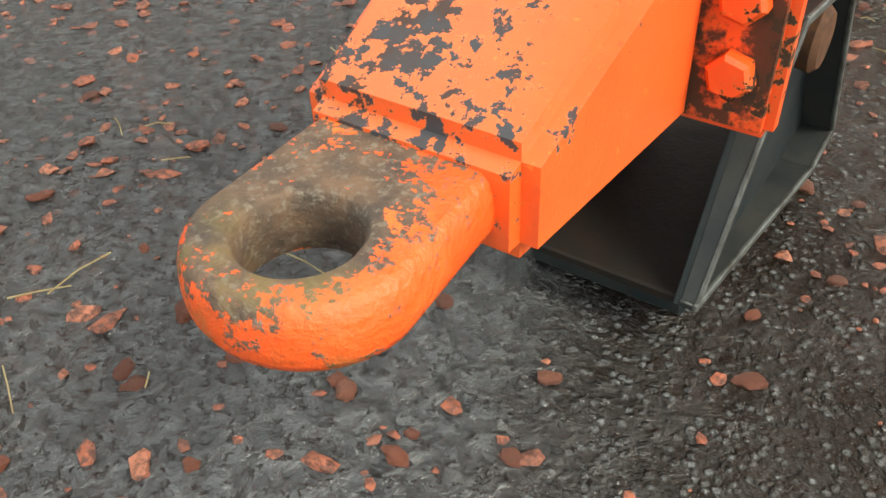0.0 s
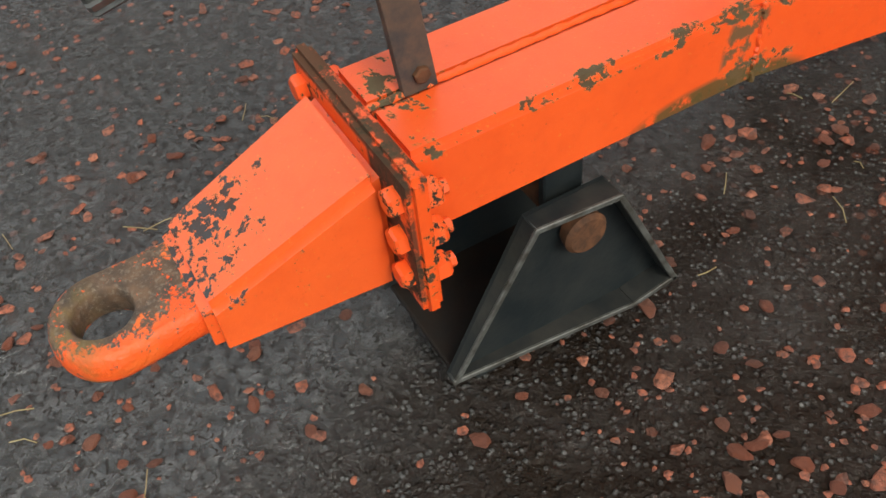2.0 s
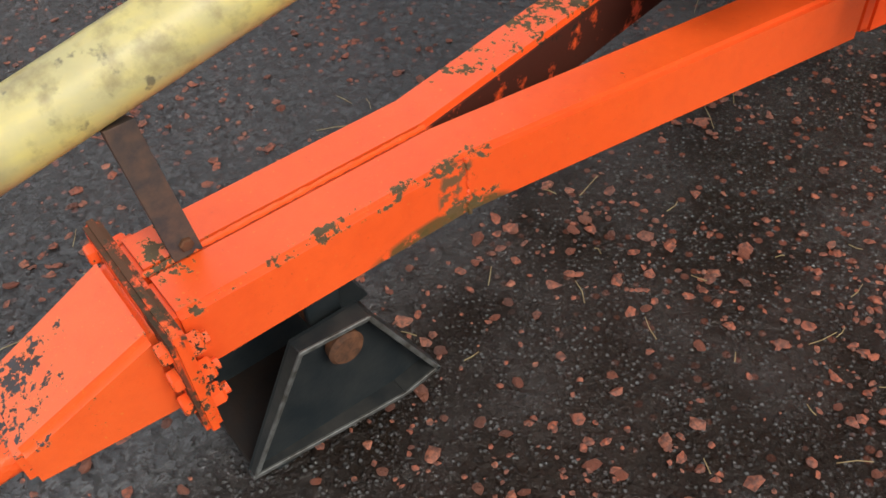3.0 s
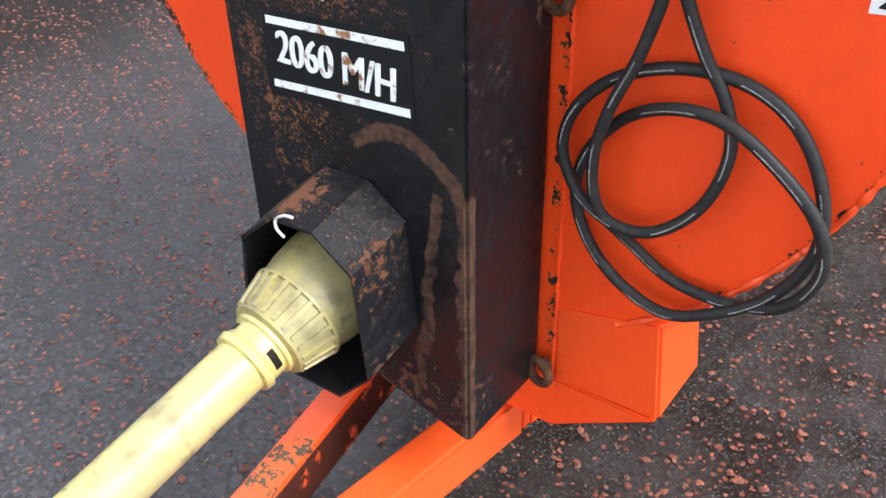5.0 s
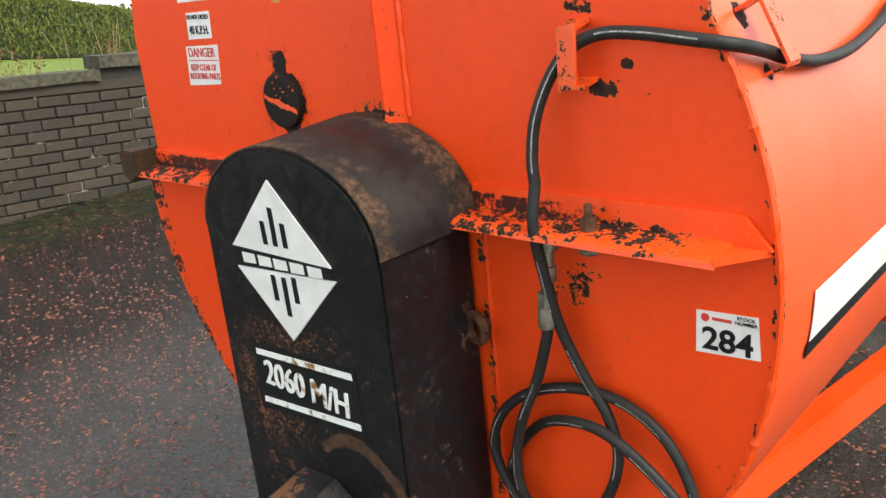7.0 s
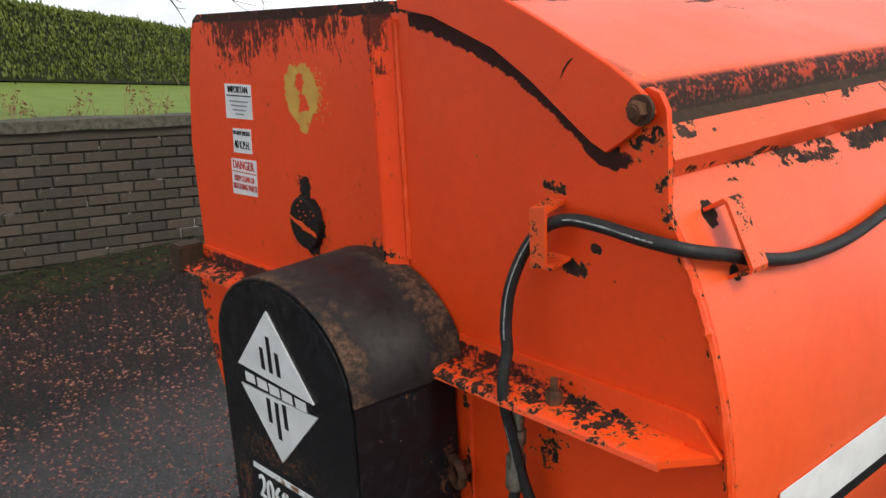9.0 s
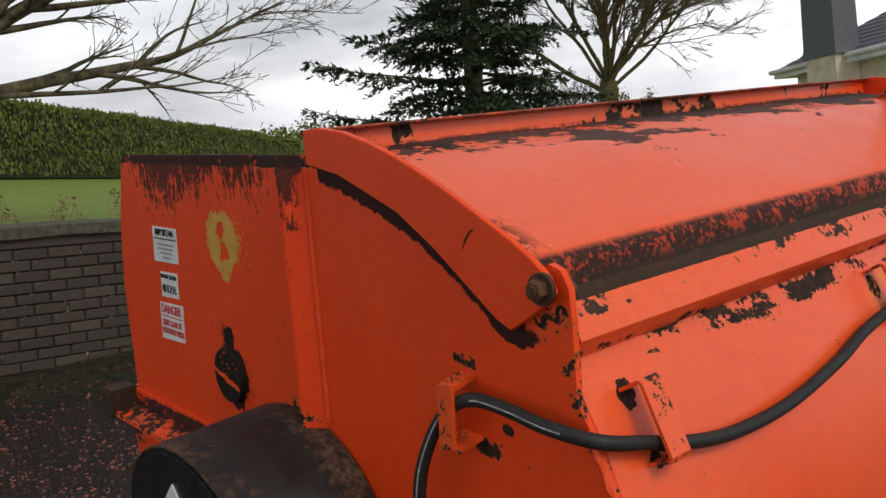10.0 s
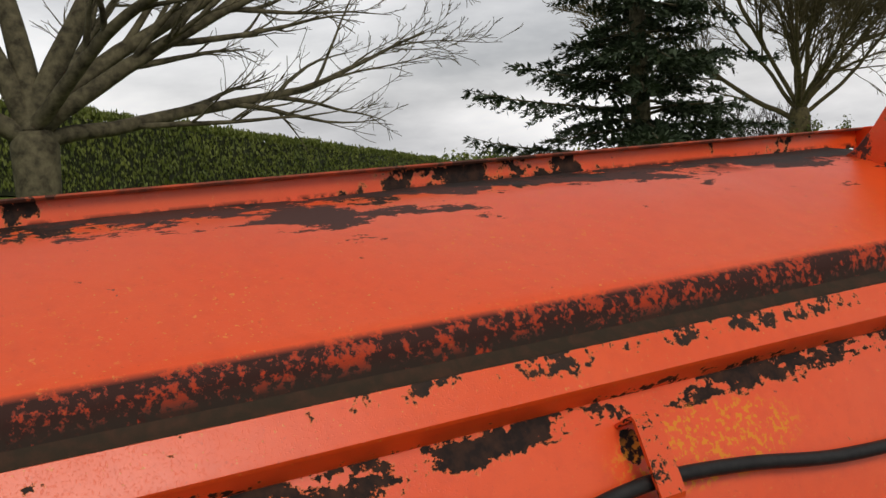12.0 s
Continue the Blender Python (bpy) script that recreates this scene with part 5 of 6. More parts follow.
right_tree = bare_tree("bare_tree", (-22.6, 31.0, -1.9), "leafless tree with a fan of fine rising branches",
                       [((math.cos(a) * sp, math.sin(a) * sp, 1.0), fan.uniform(7.0, 10.5), fan.uniform(0.075, 0.135), fan.uniform(0.80, 1.0), (0, 0, 0.45)) for a, sp in ((0.2, 0.9), (1.0, 0.55), (1.9, 0.8), (2.7, 0.45), (3.6, 0.9), (4.4, 0.5), (5.2, 0.85), (5.9, 0.35), (0.9, 1.4), (4.0, 1.4), (2.3, 1.1), (5.6, 1.2))],
                       (4.1, 0.40), 8, depth=3, kids=22, bark=DARK_BARK, least=0.0105)
bare_tree("bare_shrub", (-27.2, 34.2, -1.9), "small leafless twiggy shrub beyond the lawn",
          [((math.cos(a), math.sin(a), 1.5), fan.uniform(2.4, 3.8), 0.03, fan.uniform(0.7, 1.0), (0, 0, 0.3)) for a in (0.1, 0.8, 1.5, 2.2, 2.9, 3.6, 4.3, 5.0, 5.7)],
          (1.3, 0.07), 14, depth=2, kids=16, bark=TWIG, least=0.008)
bungalow()
shrub((-60, 40.0, -3.4), (5.0, 5.0, 3.7), "low green conifer shrubs beyond the hedge", 51, 3600, 0.20)
shrub((-60, 44.5, -3.4), (5.0, 5.0, 3.1), "low green conifer shrubs beyond the hedge", 52, 3600, 0.20)
shrub((-21.9, 31.0, -1.9), (0.8, 0.8, 3.3), "rounded dark shrub at the foot of a bare tree", 53, 9000, 0.07)
dead_stems()
straw()


# ---------------------------------------------------------------- the spreader
BX, BZ, BR = 0.01, 1.355, 0.752   # the barrel's axis and radius
Y0, Y1 = 1.56, 5.30               # its front and rear end plates
spreader = thing("muck_spreader", (0, 1.56, 0), "weathered orange rotary muck spreader with flaking paint", "farm trailer")


def end_plates():
    right = arc(BX, BZ, BR, 30, -62, 26)
    left = [(BX + (BR - 0.045 + 0.033 * min(1, max(0, (-150 - a) / 30))) * math.cos(radians(a)), BZ + (BR - 0.045 + 0.033 * min(1, max(0, (-150 - a) / 30))) * math.sin(radians(a))) for a in (-118 - 69 * i / 20 for i in range(21))]
    low = [(0.28, 0.66), (0.275, 0.50), (-0.275, 0.50), (-0.30, 0.66)]
    top = [(-0.672, 1.47), (-0.673, 1.72), (-0.645, 1.86), (-0.604, 1.978), (-0.592, 1.997), (-0.570, 2.008), (0.13, 2.010), (0.15, 1.992), (0.24, 1.985), (0.34, 1.955), (0.44, 1.905), (0.52, 1.85), (0.565, 1.81), (0.60, 1.85),
           (0.612, 1.880), (0.628, 1.888), (0.645, 1.882), (0.656, 1.862), (0.659, 1.82)]
    outline = right + low + left + top
    plate = part("end_plate", prism(outline, "y", Y0, Y0 + 0.010), PAINT_PLATE, spreader)
    rear = [(x, z) for x, z in outline]
    part("end_plate", prism(rear, "y", Y1, Y1 + 0.010), PAINT_PLATE, spreader)
    # weld beads along the rim and the seams
    rng = random.Random(2)
    bead = bmesh.new()
    pts = [(x, Y0 - 0.001 + rng.uniform(-0.001, 0.001), z) for x, z in arc(BX, BZ, BR - 0.002, 27, -60, 130)]
    tube(pts, [0.0056 + rng.uniform(-0.0022, 0.0022) for _ in pts], 6, bead)
    part("weld", bead, PAINT_BROAD, plate)
    bead = bmesh.new()
    pts = [(0.134 + rng.uniform(-0.001, 0.001), Y0, z / 100) for z in range(158, 199)]
    tube(pts, [0.006 + rng.uniform(-0.0015, 0.0015) for _ in pts], 6, bead)
    part("weld", bead, PAINT_BROAD, plate)
    part("upright_rib", prism([(0.066, Y0 + 0.002), (0.106, 1.524), (0.134, Y0 + 0.002)], "z", 1.46, 1.985, 0.004), PAINT_PLATE, plate)
    bead = bmesh.new()
    pts = [(0.272 + rng.uniform(-0.001, 0.001), Y0, z / 100) for z in range(52, 141)]
    tube(pts, [0.0045 + rng.uniform(-0.0015, 0.0015) for _ in pts], 6, bead)
    part("weld", bead, PAINT_PLATE, plate)
    return plate


plate = end_plates()


def shell():
    prof = arc(BX, BZ, BR - 0.001, 33.5, -90, 38) + [(BX + (BR - 0.001 - 0.046 * min(1, (-90 - a) / 30) + 0.03 * max(0, (-150 - a) / 30)) * math.cos(radians(a)), BZ + (BR - 0.001 - 0.046 * min(1, (-90 - a) / 30) + 0.03 * max(0, (-150 - a) / 30)) * math.sin(radians(a))) for a in (-92 - 88 * i / 30 for i in range(31))] + [(-0.735, 1.46), (-0.66, 1.47), (-0.662, 1.74)]
    sh = part("barrel_shell", sheet(prof, 0.006, Y0 + 0.012, Y1 - 0.002, 10), PAINT_SHELL, spreader)
    # white stripe with a black lower edge along the flank
    for name, a0, a1, mat, y0 in (("white_stripe", -1.6, -7.6, WHITE, 1.68), ("black_stripe", -7.7, -9.5, INK, 1.672)):
        pr = arc(BX, BZ, BR + 0.0012, a1, a0, 8)
        part(name, sheet(pr, 0.0012, y0, Y1 - 0.05), mat, sh)
    return sh


barrel = shell()


def lid():
    lid_ob = part("lid", sheet([(0.168, 2.012), (0.24, 2.006), (0.33, 1.990), (0.43, 1.957), (0.52, 1.922), (0.575, 1.900), (0.592, 1.892), (0.602, 1.882), (0.606, 1.870), (0.608, 1.842)], 0.006, 1.56, 3.30, 24, wobble=0.003), PAINT_LID, spreader, "dented orange lid with flaked dark patches", 40)
    part("rear_rim", sheet([(0.164, 2.045), (0.166, 2.030), (0.169, 2.006)], 0.005, 1.555, 3.42, 8, wobble=0.0015), PAINT_RIM, lid_ob)
    part("rim_lip", sheet([(0.140, 2.043), (0.143, 2.047), (0.180, 2.0495), (0.183, 2.047)], 0.005, 1.553, 3.42, 8, wobble=0.0015), PAINT_RIM, lid_ob)
    outer = [(0.158, 2.048), (0.20, 2.051), (0.256, 2.045), (0.32, 2.029), (0.38, 2.009), (0.435, 1.986), (0.487, 1.962), (0.535, 1.938), (0.581, 1.915), (0.612, 1.896), (0.636, 1.878), (0.646, 1.858)]
    inner = [(0.613, 1.829), (0.574, 1.804), (0.548, 1.816), (0.505, 1.847), (0.44, 1.894), (0.37, 1.936), (0.29, 1.965), (0.24, 1.983), (0.159, 1.997)]
    for y in (1.546, 3.40):
        part("lid_end", prism(outer + inner, "y", y, y + 0.010, 0.0015, 1), PAINT_LID_END, lid_ob)
    tall = [(0.20, 1.985), (0.27, 1.996), (0.30, 2.012), (0.335, 2.050), (0.365, 2.092), (0.41, 2.135), (0.46, 2.150), (0.56, 2.12), (0.66, 1.98), (0.70, 1.86), (0.66, 1.80), (0.5, 1.86)]
    part("rear_deck", sheet([(0.168, 2.008), (0.24, 2.002), (0.33, 1.986), (0.43, 1.953), (0.52, 1.918), (0.592, 1.888), (0.608, 1.842), (0.656, 1.80)], 0.006, 3.46, Y1, 6), PAINT_LID, spreader, angle=40)
    part("rear_guide", prism(tall, "y", 3.215, 3.227, 0.002, 1), PAINT_LID, spreader)
    part("gutter", sheet([(0.609, 1.848), (0.616, 1.840), (0.630, 1.834)], 0.004, 1.572, 3.21), PAINT_GUTTER, spreader, "grimy rusted rain gutter")
    part("hinge_rail", sheet([(0.627, 1.833), (0.630, 1.837), (0.635, 1.838), (0.656, 1.808), (0.661, 1.799), (0.659, 1.793), (0.637, 1.770)], 0.004, 1.572, 3.39, 1), PAINT_RAIL, spreader, "folded hinge rail with chipped paint", 30)
    # hinge bolt and its knuckle
    part("hinge_bolt", hexbolt((0.630, 1.541, 1.862), (0, -1, 0), 0.0135, 0.013, tube([(0.630, 1.541, 1.862), (0.630, 1.525, 1.862)], 0.0075, 10)), RUST, lid_ob, "rusty hexagon bolt")
    part("washer", tube_rings([(Vector((0.630, 1.547, 1.862)), 0.0195), (Vector((0.630, 1.541, 1.862)), 0.0195)], Vector((0, -1, 0)), 20), RUST, lid_ob)
    part("hinge_sleeve", tube([(0.630, 1.571, 1.852), (0.630, 1.592, 1.852)], 0.013, 14), RUST, lid_ob, "rusty hinge sleeve")
    crack = [(0.498, 1.896), (0.509, 1.912), (0.516, 1.919), (0.5205, 1.9225), (0.519, 1.9235), (0.511, 1.918), (0.503, 1.908)]
    part("crack", prism(crack, "y", 1.5452, 1.5475), DARKHOLE, lid_ob, "dark crack in the paint")


lid()


def stiffeners():
    s = part("stiffener", prism([(1.559, 1.476), (1.552, 1.476), (1.550, 1.440), (1.500, 1.434), (1.490, 1.427), (1.488, 1.420), (1.495, 1.420), (1.502, 1.427), (1.559, 1.432)], "x", 0.262, 0.70), PAINT_LEDGE, spreader, "angle-iron stiffener caked with black grime")
    bm = prism([(0.70, 1.4885), (0.748, 1.552), (0.748, 1.559), (0.70, 1.559)], "z", 1.424, 1.434)
    part("end_tongue", bm, PAINT_LEDGE, s)
    part("top_web", prism([(0.70, 1.476), (0.715, 1.474), (0.752, 1.432), (0.70, 1.432)], "y", 1.548, 1.559), PAINT_LEDGE, s)
    part("lock_nut", hexbolt((0.495, 1.525, 1.420), (0, 0, -1), 0.017, 0.02), ZINC, s)
    part("stud", hexbolt((0.495, 1.525, 1.436), (0, 0, 1), 0.013, 0.02, tube([(0.495, 1.525, 1.43), (0.495, 1.525, 1.475)], 0.006, 8)), RUST, s)
    left = part("stiffener", prism([(1.559, 1.472), (1.552, 1.472), (1.550, 1.438), (1.50, 1.430), (1.498, 1.420), (1.559, 1.428)], "x", -0.715, -0.185), PAINT_LEDGE, spreader)
    part("corner_gusset", prism([(-0.728, 1.478), (-0.668, 1.478), (-0.668, 1.418), (-0.700, 1.405), (-0.726, 1.42)], "y", 1.492, 1.559, 0.004), PAINT_GUTTER, left)


stiffeners()


def ragged(name, material, parent, x0, x1, z0, z1, step, y, keep, label=""):
    """A thin flake of paint or dirt on the end plate: the cells of a small grid where keep(x, z) is true, with uneven edges."""
    rng = random.Random(len(name) + int(x0 * -100))
    nx, nz = int((x1 - x0) / step), int((z1 - z0) / step)
    bm = bmesh.new()
    vs = {}

    def corner(i, j):
        if (i, j) not in vs:
            vs[i, j] = bm.verts.new((x0 + (i + rng.uniform(-0.38, 0.38)) * step, y, z0 + (j + rng.uniform(-0.38, 0.38)) * step))
        return vs[i, j]

    for i in range(nx):
        for j in range(nz):
            if keep(x0 + (i + 0.5) * step, z0 + (j + 0.5) * step):
                bm.faces.new((corner(i, j), corner(i + 1, j), corner(i + 1, j + 1), corner(i, j + 1)))
    geo = bmesh.ops.extrude_face_region(bm, geom=bm.faces[:])
    bmesh.ops.translate(bm, vec=(0, 0.0012, 0), verts=[v for v in geo["geom"] if isinstance(v, bmesh.types.BMVert)])
    return part(name, bm, material, parent, label)


def plug_and_labels():
    cx, cz = -0.185, 1.598
    disc = part("inspection_cover", tube_rings([(Vector((cx, 1.559, cz)), 0.054), (Vector((cx, 1.548, cz)), 0.052), (Vector((cx, 1.546, cz)), 0.045), (Vector((cx, 1.548, cz)), 0.038)], Vector((0, -1, 0)), 30), DARKHOLE, plate, "round black grease-stained cover")

    def scrap(x, z):
        mid = cz - 0.006 - (x - cx) * 0.30
        thick = 0.0055 - 0.07 * abs(x - cx) + 0.004 * noise.noise((x * 120, z * 120, 0))
        fleck = noise.noise((x * 170, z * 170, 4)) > 0.5 and math.hypot(x - cx, z - cz) < 0.047 and z > cz + 0.005
        return (abs(z - mid) < thick + 0.001 and abs(x - cx) < 0.045) or fleck

    ragged("paint_scrap", PAINT, disc, cx - 0.05, cx + 0.05, cz - 0.05, cz + 0.05, 0.0022, 1.5452, scrap)

    def stain(x, z):
        r = math.hypot(x - cx, z - cz)
        wob = 0.007 * noise.noise((x * 75, z * 75, 1)) + 0.006 * noise.noise((x * 230, z * 230, 2))
        neck = z > cz and abs(x - cx + 0.002) < 0.020 + wob * 1.3 - 0.10 * max(0, z - cz - 0.06) and z < cz + 0.088 + wob
        return r < 0.0565 + wob * 0.8 or neck or (z < cz - 0.03 and abs(x - cx - 0.012) < 0.022 + wob and z > cz - 0.066 + 2 * wob)

    ragged("grease_stain", DARKHOLE, plate, cx - 0.09, cx + 0.09, cz - 0.09, cz + 0.125, 0.0026, Y0 - 0.0009, stain, "ragged black grease stain")


plug_and_labels()


def gearbox_cover():
    prof = [(-0.190, 0.60), (0.060, 0.590), (0.244, 0.535)] + [(0.028 + 0.218 * math.cos(radians(a)), 1.410 + 0.158 * math.sin(radians(a))) for a in range(0, 181, 8)]
    c = part("driveline_cover", prism(prof, "y", 1.34, 1.556, 0.006, 2), BLACK, spreader, "black arched driveline cover with rust freckles", 30)
    # rolled sheet lapped over the arch
    def arch(rx, rz, dx):
        return [(0.028 + dx + rx * math.cos(radians(a)), 1.410 + rz * math.sin(radians(a))) for a in range(-1, 182, 6)]

    bm = loft([[(x, y, z + lift) for x, z in arch(rx, rz, dx) + arch(rx - 0.005, rz - 0.005, dx)[::-1]] for y, rx, rz, dx, lift in ((1.3435, 0.2215, 0.1615, 0, 0), (1.45, 0.226, 0.165, 0.004, 0.002), (1.5575, 0.233, 0.168, 0.008, 0.006))], 0.001, 1)
    part("hood", bm, HOOD, c, "dusty black rolled hood with rust freckles", 30)
    # hexagonal shield round the shaft's end
    ring = [(-0.010, 0.976), (0.072, 0.978), (0.140, 0.930), (0.154, 0.745), (0.09, 0.68), (-0.05, 0.68), (-0.098, 0.76), (-0.080, 0.918)]
    own = bmesh.new()
    cx, cz = 0.028, 0.83
    outer = [[own.verts.new((x - 0.002, y, z + dz)) for x, z in ring] for y, dz in ((1.215, -0.026), (1.338, 0))]
    inner = [[own.verts.new((cx + (x - cx) * 0.965, y, cz + (z - cz) * 0.965 + dz)) for x, z in ring] for y, dz in ((1.215, -0.026), (1.338, 0))]
    k = len(ring)
    for i in range(k):
        j = (i + 1) % k
        own.faces.new((outer[0][i], outer[0][j], outer[1][j], outer[1][i]))
        own.faces.new((inner[0][j], inner[0][i], inner[1][i], inner[1][j]))
        own.faces.new((outer[0][j], outer[0][i], inner[0][i], inner[0][j]))
        own.faces.new((outer[1][i], outer[1][j], inner[1][j], inner[1][i]))
    part("shaft_shield", own, BLACK, c, "angular black shield round the shaft end", 20)
    part("shield_hook", tube(smooth_path([(0.030, 1.222, 0.958), (0.020, 1.215, 0.962), (0.008, 1.209, 0.955), (0.008, 1.208, 0.940), (0.022, 1.208, 0.930)], 5), 0.0023, 6), PRINT, c, "pale wire hook")
    for z in (1.232, 0.565):
        ring_bm = bmesh.new()
        pts = [(0.262 + 0.023 * math.cos(a), 1.530 - 0.006 * math.cos(a), z + 0.023 * math.sin(a)) for a in (2 * math.pi * i / 20 for i in range(21))]
        tube(pts, 0.0085, 8, ring_bm)
        part("eye_bolt", ring_bm, RUST, c, "rusty eye bolt")
        part("eye_bolt_nut", hexbolt((0.262, 1.556, z), (0, -1, 0), 0.014, 0.014), RUST, c)
    return c


cover = gearbox_cover()


def cover_decals():
    y = 1.3385
    part("emblem_upper", prism([(0.011, 1.515), (-0.112, 1.388), (0.140, 1.383)], "y", y - 0.0015, 1.3405), WHITE, cover, "white upper half of a diamond emblem")
    part("emblem_lower", prism([(-0.108, 1.350), (0.148, 1.362), (0.016, 1.232)], "y", y - 0.0015, 1.3405), WHITE, cover, "white lower half of a diamond emblem")
    part("emblem_band", prism([(-0.105, 1.3855), (0.134, 1.3835), (0.141, 1.3645), (-0.098, 1.3535)], "y", y - 0.0015, 1.3405), INK, cover)
    for x0 in (-0.088, -0.045, -0.004, 0.038, 0.082):
        part("emblem_mark", prism([(x0, 1.379), (x0 + 0.034, 1.379), (x0 + 0.036, 1.362), (x0 + 0.002, 1.3605)], "y", y - 0.0022, 1.3372), WHITE, cover)
    for x0, a, b in ((-0.022, 1.402, 1.442), (0.004, 1.402, 1.468), (0.030, 1.402, 1.444)):
        part("emblem_bar", prism([(x0, a), (x0 + 0.012, a), (x0 + 0.010, b), (x0 - 0.002, b + 0.001)], "y", y - 0.0022, 1.3372), INK, cover)
    for x0, a, b in ((-0.016, 1.302, 1.348), (0.012, 1.278, 1.348), (0.038, 1.306, 1.352)):
        part("emblem_bar", prism([(x0, a), (x0 + 0.012, a), (x0 + 0.010, b), (x0 - 0.002, b)], "y", y - 0.0022, 1.3372), INK, cover)
    part("model_panel", prism([(-0.108, 1.202), (0.158, 1.212), (0.164, 1.088), (-0.110, 1.070)], "y", 1.3388, 1.3405), INK, cover, "black model panel")
    part("panel_stripe", prism([(-0.100, 1.192), (0.150, 1.202), (0.151, 1.190), (-0.100, 1.181)], "y", y - 0.0008, 1.3392), WORNWHITE, cover, "rust-bled white stripe")
    part("panel_stripe", prism([(-0.098, 1.096), (0.155, 1.110), (0.156, 1.098), (-0.099, 1.085)], "y", y - 0.0008, 1.3392), WORNWHITE, cover)
    letters("model_lettering", "2060 M/H", 0.068, (0.026, 1.3375, 1.142), cover, WORNWHITE, (90, 3.2, 0), 0.80, 0.0007, "white rust-bled lettering", 0.0, 0.034)


cover_decals()


def stickers():
    y = Y0 - 0.0012
    s = part("stock_label", prism([(0.643, 1.329), (0.731, 1.333), (0.735, 1.270), (0.642, 1.265)], "y", y, Y0 + 0.001), WHITE, plate, "white stock number label")
    letters("stock_number", "284", 0.047, (0.688, y - 0.0006, 1.2875), s, INK, (90, 0, 0), 1.05)
    part("round_mark", tube_rings([(Vector((0.656, y, 1.320)), 0.0062), (Vector((0.656, y - 0.0008, 1.320)), 0.0062)], Vector((0, -1, 0)), 16), REDINK, s)
    part("name_bar", box(0.666, 0.694, y - 0.0008, y, 1.3175, 1.3222), REDINK, s)
    letters("label_words", "STOCK\nNUMBER", 0.0070, (0.7145, y - 0.0006, 1.3235), s, INK, (90, 0, 0), 1.15, bold=0.004)
    a = part("warning_label", prism([(-0.474, 1.862), (-0.362, 1.862), (-0.368, 1.790), (-0.482, 1.788)], "y", y, Y0 + 0.001), WHITE, plate, "white notice headed IMPORTAN")
    letters("notice_heading", "IMPORTAN", 0.020, (-0.418, y - 0.0006, 1.850), a, INK, (90, 0, 0), 0.86, bold=0.004)
    part("heading_rule", box(-0.470, -0.366, y - 0.0008, y, 1.8365, 1.839), INK, a)
    for i, (l, r) in enumerate(((-0.458, -0.378), (-0.455, -0.385), (-0.448, -0.392), (-0.438, -0.40))):
        part("print_line", box(l, r, y - 0.0008, y, 1.824 - i * 0.009, 1.8275 - i * 0.009), GREYINK, a)
    b = part("speed_label", prism([(-0.460, 1.767), (-0.382, 1.769), (-0.386, 1.716), (-0.466, 1.714)], "y", y, Y0 + 0.001), WHITE, plate, "white speed limit label")
    letters("speed_words", "DO NOT EXCEED", 0.0125, (-0.422, y - 0.0006, 1.758), b, INK, (90, 0, 0), 0.72, bold=0.004)
    letters("speed_value", "40 K.P.H.", 0.024, (-0.424, y - 0.0006, 1.732), b, INK, (90, 0, 0), 0.72, bold=0.004)
    c = part("danger_label", prism([(-0.482, 1.700), (-0.372, 1.703), (-0.382, 1.624), (-0.490, 1.620)], "y", y, Y0 + 0.001), WHITE, plate, "white danger notice in red print")
    letters("danger_heading", "DANGER", 0.027, (-0.430, y - 0.0006, 1.687), c, REDINK, (90, 0, 0), 0.85, bold=0.004)
    part("danger_rule", box(-0.480, -0.378, y - 0.0008, y, 1.671, 1.673), REDINK, c)
    letters("danger_words", "KEEP CLEAR OF\nROTATING PARTS", 0.018, (-0.431, y - 0.0006, 1.648), c, REDINK, (90, 0, 0), 0.70, bold=0.004)


stickers()


def yellow_patch():
    """The ragged remains of a round yellow transfer."""
    cx, cz = -0.170, 1.852

    def left(x, z):
        dx, dz = (x - cx) / 1.02, z - cz
        r, a = math.hypot(dx, dz), math.atan2(dz, dx)
        wob = 0.014 * noise.noise((x * 45, z * 45, 8)) + 0.007 * noise.noise((x * 160, z * 160, 3))
        outer = 0.057 + wob + (0.016 if -1.75 < a < -1.35 else 0)
        hole_a = math.hypot((dx + 0.001) / 0.75, dz - 0.018) < 0.017 + wob
        hole_b = math.hypot((dx - 0.004) / 0.8, dz + 0.022) < 0.021 + wob * 1.3
        spray = noise.noise((x * 240, z * 240, 6)) > 0.30 + 9 * max(0, r - 0.06) and abs(a + 0.05) < 0.75 and 0.05 < r < 0.108
        return (r < outer and not hole_a and not hole_b) or spray

    ragged("faded_transfer", simple("mustard_yellow_paint", (0.62, 0.36, 0.06), 0.5, scale=40, colour2=(0.55, 0.28, 0.05)), plate, cx - 0.09, cx + 0.12, cz - 0.10, cz + 0.09, 0.0024, Y0 - 0.0009, left, "ragged mustard-yellow remains of a round transfer")


yellow_patch()


